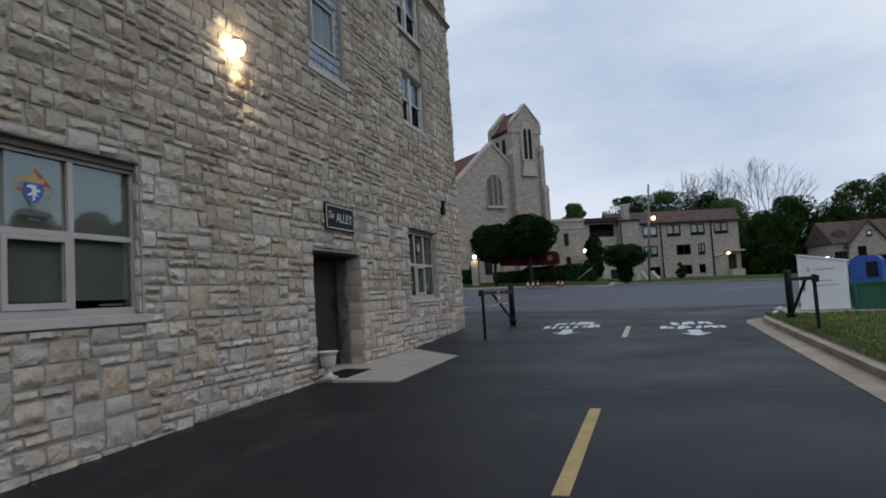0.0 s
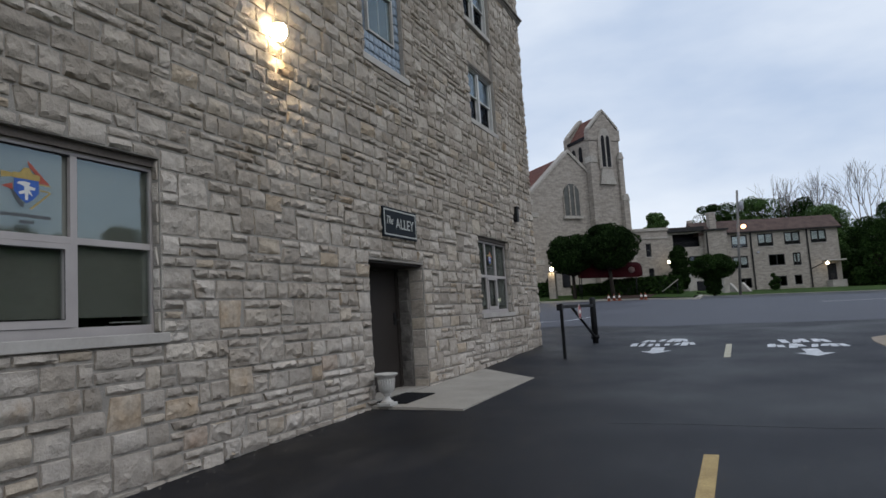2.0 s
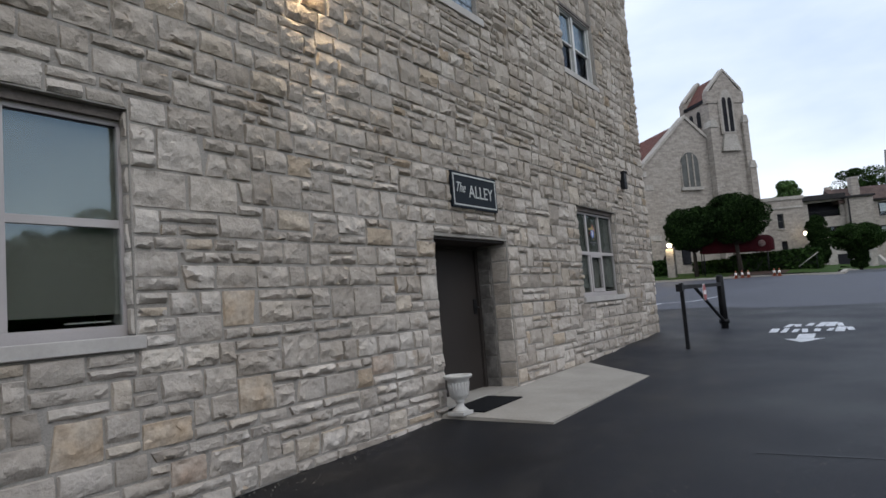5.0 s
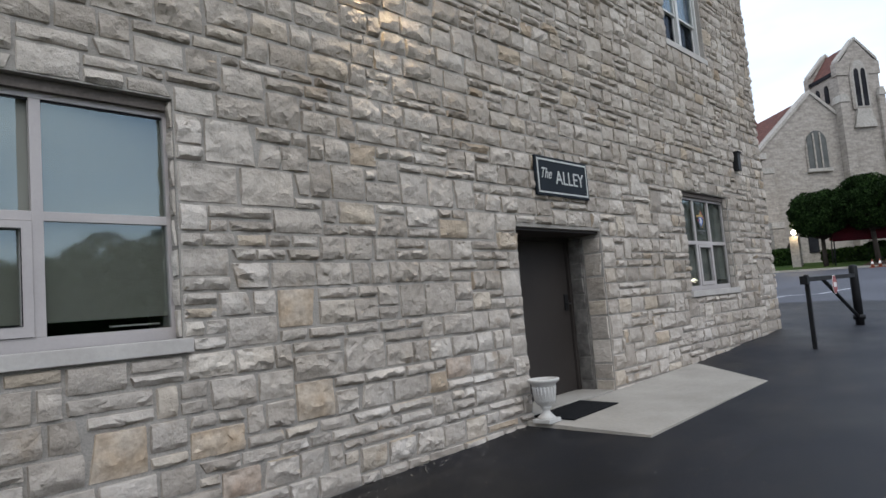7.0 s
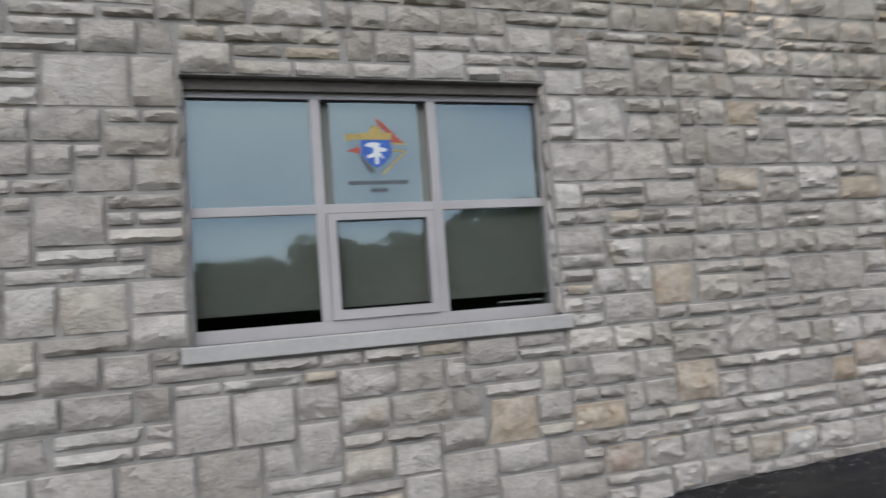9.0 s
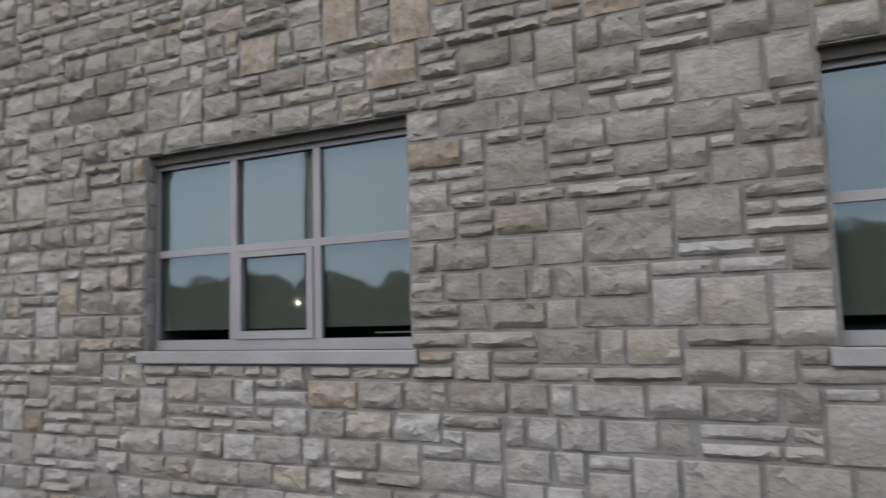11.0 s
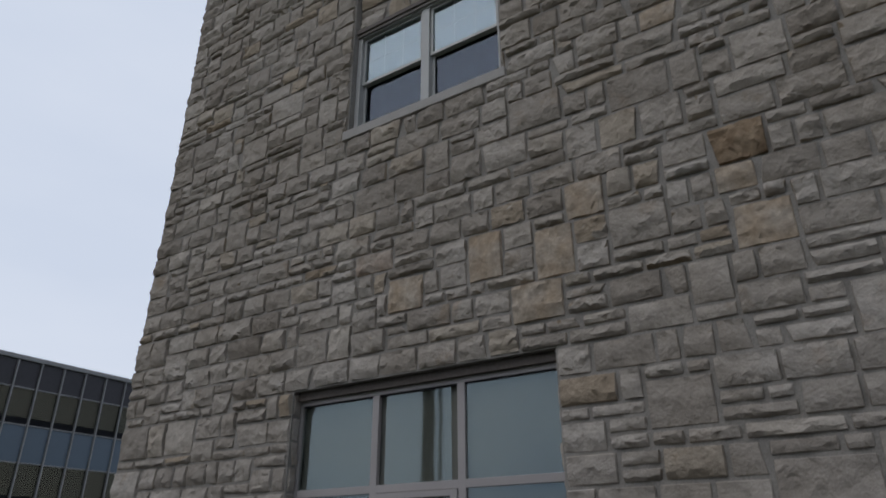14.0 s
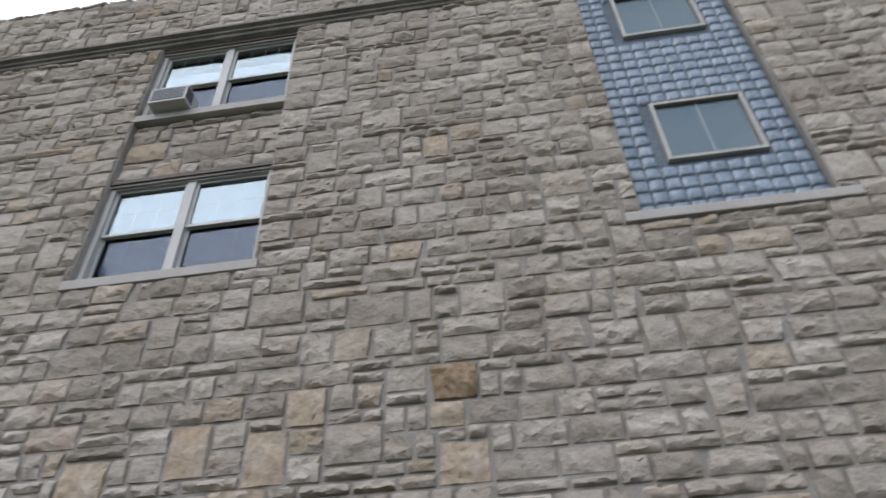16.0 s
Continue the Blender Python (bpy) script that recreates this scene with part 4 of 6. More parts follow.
big_window("window_2", "w2", "six-pane beige aluminium window reflecting sky", None)
big_window("window_3", "w3", "six-pane beige aluminium window with drawn shades", (0.0, 2.475, 0.28))


def sash_window(name, x0, x1, z0, z1, label, half=False, out=0.035):
    """A pair of white double-hung windows with glazing bars in the upper sashes."""
    w = new(name)
    tagged(w, label, "window", kind="structure")
    part("sill", boxm(x0 - 0.05, x1 + 0.05, -out, 0.3, z0 - UZ, z0, 0.008), m_sill, w, "pale stone sill")
    part("back_filler", boxm(x0, x1, 0.28, 0.30, z0, z1), m_dark, w)
    part("window_frame", wall_core(bmesh.new(), [(x0 + 0.055, x1 - 0.055, z0 + 0.04, z1 - 0.10)], x0, x1, z0, z1 - 0.05, 0.075, 0.2), m_winpaint, w)
    part("head_board", boxm(x0, x1, 0.03, 0.2, z1 - 0.05, z1), m_head, w, "brown head moulding")
    part("head_bead", boxm(x0, x1, 0.05, 0.075, z1 - 0.085, z1 - 0.05), m_head2, w)
    mid = (x0 + x1) / 2
    part("mullion", boxm(mid - 0.05, mid + 0.05, 0.085, 0.2, z0 + 0.04, z1 - 0.10, 0.006), m_winpaint, w)
    zm = z0 + 0.04 + (z1 - z0 - 0.13) * 0.5
    for xa, xb in ((x0 + 0.055, mid - 0.05), (mid + 0.05, x1 - 0.055)):
        up = part("upper_sash", wall_core(bmesh.new(), [(xa + 0.03, xb - 0.03, zm + 0.02, z1 - 0.125)], xa, xb, zm - 0.015, z1 - 0.10, 0.115, 0.145), m_winpaint, w)
        lo = part("lower_sash", wall_core(bmesh.new(), [(xa + 0.03, xb - 0.03, z0 + 0.08, zm - 0.02)], xa, xb, z0 + 0.04, zm + 0.015, 0.150, 0.18), m_winpaint, w)
        for za, zb, yy, dk in ((zm + 0.02, z1 - 0.125, 0.13, False), (z0 + 0.08, zm - 0.02, 0.166, True)):
            p = part("pane", boxm(xa + 0.03, xb - 0.03, yy, yy + 0.004, za, zb), m_glass_screen if dk else m_glass_clear, lo if dk else up)
            p.visible_shadow = False
            # curtain in upper sashes only; lower ones get a black sheet for the unlit room
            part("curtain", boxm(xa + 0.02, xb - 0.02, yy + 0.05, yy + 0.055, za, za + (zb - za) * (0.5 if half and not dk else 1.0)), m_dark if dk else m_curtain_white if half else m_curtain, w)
            bars = (1, 2, 3) if half else (1, 2)
            for i in bars:
                gx_ = xa + 0.03 + (xb - xa - 0.06) * i / (len(bars) + 1)
                if not (dk and half):
                    part("glazing_bar", boxm(gx_ - 0.005, gx_ + 0.005, yy + 0.006, yy + 0.010, za + (zb - za) * (0.5 if half else 0.0), zb), m_bar_dim if dk else m_bar, lo if dk else up)
            if not dk and not half:
                gz_ = za + (zb - za) * 0.5
                part("glazing_bar", boxm(xa + 0.03, xb - 0.03, yy + 0.011, yy + 0.014, gz_ - 0.005, gz_ + 0.005), m_bar, up)
    return w


m_head2 = surface("tan_head_bead", (0.20, 0.175, 0.15), (0.27, 0.24, 0.21), 3, 40, 0.7, 0.1, 60)
m_glass_clear = window_glass("clear_glass", 0.09, (0.72, 0.87, 1.0), 0.9)
m_winpaint = surface("weathered_white_paint", (0.42, 0.41, 0.39), (0.52, 0.51, 0.48), 3, 60, 0.55, 0.06, 120, fine_amount=0.1)
# the panes' sky reflection is put into this curtain's blue
m_curtain = surface("sky_tinted_curtain", (0.055, 0.08, 0.135), (0.08, 0.105, 0.165), 2, 60, 0.9, 0.1, 60, fine_amount=0.1)
m_curtain_white = surface("pale_curtain", (0.15, 0.175, 0.23), (0.20, 0.225, 0.285), 2, 60, 0.9, 0.1, 60, fine_amount=0.1)
# darker copy of the glazing bar, dimming behind the screen put into its colour
m_bar_dim = surface("dimmed_glazing_bar", (0.05, 0.055, 0.07), (0.07, 0.075, 0.09), 2, 60, 0.7, 0)
m_bar = surface("white_glazing_bar", (0.34, 0.36, 0.40), (0.42, 0.44, 0.48), 2, 60, 0.7, 0)
for k, key in ((4, "bay_w"), (6, "bay_e")):
    a, b, c, d = OPEN[key]
    sash_window("window_%d" % k, a, b, c, sz(6.99), "pair of white double-hung windows with glazing bars")
    sash_window("window_%d" % (k + 1), a, b, sz(8.05), d, "pair of white double-hung windows with half-drawn curtains under the cornice", True, 0.01)

# air conditioner in the upper west window
a, b, c, d = OPEN["bay_w"]
ac = thing("air_conditioner", "white window air conditioner with dark grille resting on the sill", "air conditioner", pose(a + 0.44, 0.02, sz(8.05) + 0.003) @ Matrix.Scale(0.76, 4))
part("casing", boxm(-0.30, 0.30, -0.24, 0.14, 0.0, 0.34, 0.012), m_winpaint, ac)
part("grille", boxm(-0.26, 0.26, -0.246, -0.239, 0.04, 0.31), m_curtain_dark, ac, "dark louvred grille")
for i in range(7):
    part("louvre", boxm(-0.26, 0.26, -0.252, -0.244, 0.06 + i * 0.035, 0.068 + i * 0.035), m_bar, ac)
for s in (-1, 1):
    part("side_grille", boxm(s * 0.302 - 0.002, s * 0.302 + 0.002, -0.24, -0.05, 0.05, 0.3), m_curtain_dark, ac)


def block_window(name, key, ins, sill_t):
    """Glass blocks with small opening lights set in."""
    x0, x1, z0, z1 = OPEN[key]
    w = new(name)
    tagged(w, "tall blue-grey glass block window with small inset lights", "window", kind="structure")
    part("sill", boxm(x0 - SILLS[key], x1 + SILLS[key], -0.05, 0.3, z0 - sill_t, z0, 0.01), m_sill, w, "pale stone sill")
    part("mortar_bed", wall_core(bmesh.new(), ins, x0, x1, z0, z1, 0.095, 0.22), m_blockjoint, w)
    nb = round((x1 - x0) / 0.155)
    s = (x1 - x0) / nb
    nr = int((z1 - z0) / s)
    sv = (z1 - z0) / nr
    bm = bmesh.new()
    box(bm, 0.004, s - 0.004, 0.062, 0.12, 0.004, sv - 0.004, 0.030)
    for f in bm.faces:
        f.smooth = True
    me = mesh_of("glass_block", bm, m_block)
    for i in range(nb):
        for j in range(nr):
            cx, cz_ = x0 + (i + .5) * s, z0 + (j + .5) * sv
            if any(h[0] - 0.035 < cx < h[1] + 0.035 and h[2] - 0.045 < cz_ < h[3] + 0.045 for h in ins):
                continue
            ob = new("glass_block", me)
            ob.parent = w
            ob.location = (x0 + i * s, 0, z0 + j * sv)
    for h in ins:
        part("light_frame", wall_core(bmesh.new(), [(h[0] + 0.04, h[1] - 0.04, h[2] + 0.035, h[3] - 0.035)], h[0], h[1], h[2], h[3], 0.04, 0.21), m_tan, w, "pale metal frame")
        part("pane", boxm(h[0] + 0.035, h[1] - 0.035, 0.075, 0.08, h[2] + 0.03, h[3] - 0.03), m_glass, w)
        part("glazing_bar", boxm((h[0] + h[1]) / 2 - 0.012, (h[0] + h[1]) / 2 + 0.012, 0.084, 0.10, h[2] + 0.04, h[3] - 0.04), m_frame, w)
        part("back_filler", boxm(h[0], h[1], 0.15, 0.16, h[2], h[3]), m_blindgrey, w)


m_block = surface("glass_block", (0.12, 0.16, 0.205), (0.27, 0.325, 0.385), 9, 30, 0.14, 0.3, 16, fine_amount=0.3, dist=0.03)
m_blindgrey = surface("grey_blind", (0.085, 0.088, 0.095), (0.125, 0.128, 0.135), 3, 40, 0.9, 0)
m_blockjoint = surface("glass_block_joint", (0.11, 0.135, 0.165), (0.16, 0.185, 0.215), 4, 30, 0.9, 0.1, 40)
m_tan = surface("cream_metal", (0.36, 0.34, 0.31), (0.45, 0.425, 0.385), 4, 40, 0.6, 0.1, 60)
a, b, c, d = OPEN["gb_w"]
block_window("window_8", "gb_w", [(-7.43, -6.51, 6.26, 7.10), (-7.43, -6.51, 8.32, 9.16)], UZ - 0.004)
block_window("window_9", "gb_e", [(-1.36, -0.44, 5.98, 6.85), (-1.36, -0.44, 8.12, 8.95)], UZ + 0.01)

# ---- door, step, sign ----
a, b, c, d = OPEN["door"]
door = new("door_1")
tagged(door, "dark brown-grey metal door set in a deep stone recess", "door", kind="structure")
part("door_frame", wall_core(bmesh.new(), [(a + 0.72, b - 0.10, -0.2, 2.04)], a, b, -0.2, d, 0.50, 0.62), m_door, door)
part("leaf", boxm(a + 0.725, b - 0.105, 0.535, 0.585, -0.0, 2.035, 0.004), m_door, door)
part("panel", boxm(a + 0.05, a + 0.66, 0.488, 0.50, 0.05, 2.0, 0.004), m_door, door)
part("lock_plate", boxm(b - 0.225, b - 0.145, 0.515, 0.535, 1.09, 1.31, 0.006), m_black, door, "black lock plate")
hb = tube(bmesh.new(), (b - 0.185, 0.515, 1.18), (b - 0.185, 0.445, 1.18), 0.012, 0.012, 10)
tube(hb, (b - 0.185, 0.45, 1.18), (b - 0.315, 0.45, 1.18), 0.011, 0.010, 10)
part("handle", hb, m_black, door, "black lever handle")
tagged(part("threshold", boxm(a + 0.02, b - 0.005, 0.03, 0.60, -0.25, -0.005, 0.006), m_concrete), "worn concrete door threshold", "threshold", kind="structure")
part("lintel", boxm(a - 0.0, b + 0.0, 0.04, 0.50, d - 0.035, d - 0.001), m_door, door, "dark steel lintel")

slab_z = lambda x, y: -0.012 + 0.022 * x + 0.028 * y
pts = [(-1.98, -0.02), (-2.04, -1.50), (1.25, -1.56), (2.70, -0.02)]
vs = [(x, y, slab_z(x, y)) for x, y in pts] + [(x, y, slab_z(x, y) - 0.2) for x, y in pts]
fs = [(0, 1, 2, 3)] + [(i, i + 4, (i + 1) % 4 + 4, (i + 1) % 4) for i in range(4)]
tagged(data_part("door_slab", vs, fs, m_concrete), "pale grey concrete pad in front of the door", "slab", kind="structure")
mt = part("door_mat", boxm(-0.50, 0.50, -0.29, 0.29, 0.0, 0.012, 0.004), m_rubber)
mt.matrix_world = Matrix.Translation((-1.27, -0.20, slab_z(-1.27, -0.20) + 0.005)) @ pose(0, 0, 0, 1.6, -1.2, 0)
tagged(mt, "black rubber door mat on the concrete pad", "mat")

urn = thing("planter_urn", "pale grey cast stone urn on a square foot beside the door", "urn", pose(-1.94, -0.26, slab_z(-1.94, -0.26) + 0.002) @ Matrix.Diagonal((0.72, 0.72, 1.0, 1.0)))
part("foot", boxm(-0.155, 0.155, -0.155, 0.155, 0.0, 0.045, 0.008), m_urn, urn)
part("bowl", lathe([(0.14, 0.045), (0.13, 0.06), (0.085, 0.09), (0.06, 0.12), (0.058, 0.14), (0.085, 0.155), (0.085, 0.165), (0.07, 0.17), (0.135, 0.20), (0.165, 0.24), (0.172, 0.38), (0.185, 0.415), (0.235, 0.44), (0.245, 0.455), (0.235, 0.468), (0.20, 0.468), (0.17, 0.44), (0.15, 0.36)], 32), m_urn, urn)
fl = bmesh.new()
for k in range(20):
    a_ = 2 * math.pi * k / 20
    tube(fl, (0.150 * math.cos(a_), 0.150 * math.sin(a_), 0.225), (0.174 * math.cos(a_), 0.174 * math.sin(a_), 0.385), 0.011, 0.014, 6)
part("fluting", fl, m_urn, urn)
part("soil", lathe([(0.16, 0.37), (0.155, 0.385)], 24), m_bark, urn, "dark soil")

sg = thing("alley_sign", "dark slate sign with cream border and cream lettering", "sign", pose(-0.80, -0.02, 2.765))
part("board", boxm(-0.60, 0.60, -0.045, -0.008, -0.245, 0.245, 0.006), m_navy, sg)
part("border", wall_core(bmesh.new(), [(-0.548, 0.548, -0.193, 0.193)], -0.568, 0.568, -0.213, 0.213, -0.050, -0.044), m_cream, sg, "thin cream border line")
words("The", 0.19, sg, m_cream, -0.40, -0.047, -0.03, "lettering", 0.45, wide=0.82)
words("ALLEY", 0.245, sg, m_cream, 0.15, -0.047, -0.085, "lettering", wide=0.98)
for sx_ in (-0.45, 0.45):
    part("bracket", boxm(sx_ - 0.03, sx_ + 0.03, -0.01, 0.03, -0.2, 0.2), m_black, sg)

wl_ = thing("wall_lamp", "lit globe lamp on a small plate on the stone wall", "lamp", pose(-4.0, 0, 4.90))
part("wall_plate", boxm(-0.05, 0.05, -0.045, 0.0, -0.05, 0.06, 0.01), m_bollard, wl_)
part("bulb", lathe([(0.02, -0.115), (0.075, -0.09), (0.105, -0.03), (0.105, 0.03), (0.08, 0.085), (0.03, 0.10)], 18, 0, -0.135), m_lamp, wl_, "glowing warm bulb")
vb = thing("wall_vent", "small dark metal box on the stone wall", "vent", pose(5.72, -0.02, 3.68))
part("box_body", boxm(-0.085, 0.085, -0.10, 0.02, -0.19, 0.17, 0.015), m_black, vb)
part("cap", boxm(-0.10, 0.10, -0.125, 0.02, 0.17, 0.195, 0.006), m_black, vb)


# grit swept against the foot of the wall and over the drive
def grit(name, label, n, seed, place, lift=0.0, big=1.0):
    rng = random.Random(seed)
    V, F = [], []
    for _ in range(n):
        x, y = place(rng)
        z, r = shade(x, y) + lift, big * rng.uniform(0.003, 0.010)
        o = len(V)
        a0 = rng.uniform(0, 6.3)
        for k in range(4):
            a = a0 + k * 1.57 + rng.uniform(-.4, .4)
            V.append((x + r * 1.3 * math.cos(a), y + r * math.sin(a), z - 0.001))
        V.append((x + rng.uniform(-.3, .3) * r, y, z + r * rng.uniform(0.4, 0.9)))
        F += [(o + k, o + (k + 1) % 4, o + 4) for k in range(4)]
    return tagged(data_part(name, V, F, m_grit), label, "gravel", kind="stuff")


m_grit = surface("pale_grit", (0.07, 0.06, 0.048), (0.25, 0.225, 0.19), 30, 90, 0.95, 0)
grit("gravel", "pale grit along the foot of the stone wall", 1500, 3, lambda r: (r.uniform(-16, 7), -0.02 - abs(r.gauss(0, 0.16))))
grit("gravel", "pale gravel washed along the verge behind the kerb", 2600, 6, lambda r: (r.uniform(-5, 8), -8.52 + r.gauss(0, 0.10)), 0.135, 1.9)
grit("gravel", "scattered pale chips on the asphalt drive", 320, 4, lambda r: (r.uniform(-14, 8), -0.1 - 5.5 * r.random() ** 1.6))

# ---- things along the drive ----
def gate(x, y, yaw, length, label, sign):
    g = thing("barrier_gate", label, "gate", pose(x, y, shade(x, y), 0, 0, yaw), "barrier gates")
    part("post", boxm(-0.034, 0.034, -0.034, 0.034, -0.1, 1.26, 0.008), m_black, g)
    part("main_post", lathe([(0.085, -0.1), (0.085, 1.36), (0.07, 1.40), (0.02, 1.41)], 16, length), m_black, g)
    bm = boxm(-0.12, length, -0.035, 0.035, 1.14, 1.22, 0.006)
    part("arm", bm, m_black, g)
    part("latch", boxm(-0.20, -0.04, -0.06, 0.06, 1.10, 1.24, 0.006), m_black, g)
    bm = tube(bmesh.new(), (length * 0.30, 0, 1.15), (length - 0.05, 0, 0.30), 0.035, 0.035, 8)
    part("brace", bm, m_black, g)
    part("hinge", lathe([(0.12, 0.25), (0.12, 0.35)], 16, length), m_black, g)
    if sign:
        sx0, sz0, rr_ = length * 0.42 + 0.15, 1.04, 0.19
        octo = lambda r: [(sx0 + r * math.cos(math.pi / 8 + k * math.pi / 4), sz0 + r * math.sin(math.pi / 8 + k * math.pi / 4)) for k in range(8)]
        part("sign_rim", prism(octo(rr_), -0.052, -0.046), m_white, g, "white rim of the red plate")
        part("sign_plate", prism(octo(rr_ * 0.93), -0.057, -0.0525), m_emred2, g, "red eight-sided plate")
        part("text_bar", boxm(sx0 - 0.12, sx0 + 0.12, -0.060, -0.0575, sz0 - 0.045, sz0 + 0.045), m_white, g)
    return g


m_emred2 = surface("faded_red_plate", (0.26, 0.05, 0.05), (0.36, 0.12, 0.12), 9, 60, 0.6, 0)
gate(4.45, -1.36, 1, 3.9, "black steel barrier gate swung open beside the building", True)
gate(3.27, -8.64, -1, 3.1, "black steel barrier gate swung open on the lawn", True)

bn = thing("donation_bin", "white steel donation bin with sloping top and grey lettering", "bin", pose(10.32, -10.29, shade(10.32, -10.29) + 0.03, 0, 0, 250))
part("plinth", boxm(-0.68, 0.68, -0.04, 1.05, 0.0, 0.05), m_concrete, bn)
part("body", prism([(-0.625, 0.05), (0.625, 0.05), (0.625, 1.45), (-0.625, 1.70)], 0.0, 1.0), m_steel_white, bn)
part("roof_edge", prism([(-0.645, 1.695), (0.645, 1.435), (0.645, 1.475), (-0.645, 1.735)], -0.03, 1.03), m_steel_white, bn)
part("logo", prism([(-0.38, 1.18), (-0.29, 1.18), (-0.30, 1.30), (-0.34, 1.34), (-0.39, 1.27)], -0.006, -0.002), m_emgrey2, bn)
part("text_bar", boxm(-0.2, 0.36, -0.006, -0.002, 1.21, 1.26), m_emgrey2, bn)
part("text_bar", boxm(-0.10, 0.26, -0.006, -0.002, 0.87, 0.91), m_emgrey2, bn)
part("text_bar", boxm(-0.25, 0.42, -0.006, -0.002, 0.74, 0.78), m_emgrey2, bn)
bb = thing("recycling_container", "green steel recycling container with a blue hopper top", "container", pose(10.22, -12.13, shade(10.2, -12.1) + 0.03, 0, 0, 250))
part("body", boxm(-1.1, 2.2, -0.1, 1.5, 0.0, 0.8, 0.02), m_green, bb)
part("hopper", prism([(-1.08, 0.8), (-0.28, 0.8), (-0.28, 1.45), (-0.38, 1.58), (-0.9, 1.60), (-1.08, 1.45)], 0.0, 1.4), m_blue, bb)
# black plate on the solid hopper, painted shade for its mouth
part("opening", boxm(-0.68, -0.38, -0.012, -0.002, 0.95, 1.4), m_dark, bb)
for i in range(5):
    part("rib", boxm(-1.0 + i * 0.75, -0.92 + i * 0.75, -0.16, -0.1, 0.05, 0.76), m_green, bb)
part("rim", boxm(-1.15, 2.25, -0.15, 1.55, 0.76, 0.84, 0.01), m_green, bb)
for za in (0.28, 0.5):
    part("side_rail", boxm(-0.2, 2.2, -0.14, -0.1, za, za + 0.06, 0.006), m_green, bb)
part("label_plate", boxm(0.55, 0.95, -0.168, -0.161, 0.42, 0.52), m_yellow, bb, "small yellow label")
part("board_load", prism([(0.3, 0.84), (2.2, 0.84), (2.2, 1.42), (1.5, 1.36)], 0.1, 1.4), m_kerb, bb, "tan load of boards showing over the rim")

for i, (x, y, hgt) in enumerate(((-14.98, -1.80, 1.25), (-15.9, -0.90, 1.15))):
    bo = thing("bollard", "grey painted steel bollard with a domed cap", "bollard", pose(x, y, shade(x, y)), "bollards by the cabinet")
    part("tube", lathe([(0.075, -0.1), (0.075, hgt - 0.04)], 20), m_bollard, bo)
    part("dome", lathe([(0.075, hgt - 0.04), (0.072, hgt - 0.015), (0.05, hgt + 0.004), (0.01, hgt + 0.01)], 20), m_bollard, bo)
tc = thing("utility_cabinet", "dark green steel utility cabinet at the building corner", "cabinet", pose(-17.25, 0.05, shade(-17, 0.3)))
part("pad", boxm(-0.75, 0.95, -0.2, 1.3, -0.1, 0.10), m_concrete, tc)
part("body", boxm(-0.35, 0.75, 0.05, 1.1, 0.10, 1.50, 0.01), m_dkgreen, tc)
part("hood", boxm(-0.40, 0.80, 0.0, 1.15, 1.50, 1.62, 0.012), m_dkgreen, tc)
part("cabinet_door", boxm(-0.30, 0.70, 0.02, 0.05, 0.18, 1.45, 0.006), m_dkgreen, tc)
part("label_plate", boxm(-0.24, -0.12, 0.012, 0.019, 0.62, 0.78), m_white, tc)
part("side_panel", boxm(-0.375, -0.351, 0.15, 1.0, 0.18, 1.45, 0.004), m_dkgreen, tc)


# ---- trees ----
def leaves(rng, centres, n, size, flat=0.7):
    V, F = [], []
    for _ in range(n):
        c, r = rng.choice(centres)
        while True:
            p = Vector((rng.uniform(-1, 1), rng.uniform(-1, 1), rng.uniform(-1, 1)))
            if p.length < 1:
                break
        p = p.normalized() * (p.length ** 0.4) * r
        p.z *= flat
        q = Vector(c) + p
        s = size * rng.uniform(0.6, 1.3)
        t = Euler((rng.uniform(-1.2, 1.2), rng.uniform(-1.2, 1.2), rng.uniform(0, 6.3))).to_matrix()
        o = len(V)
        for a, b, w in ((-1, 0, 0), (0, -0.55, 0.12), (1, 0, 0), (0, 0.55, 0.12)):
            V.append(tuple(q + t @ Vector((a * s, b * s, w * s))))
        F.append((o, o + 1, o + 2, o + 3))
    return V, F


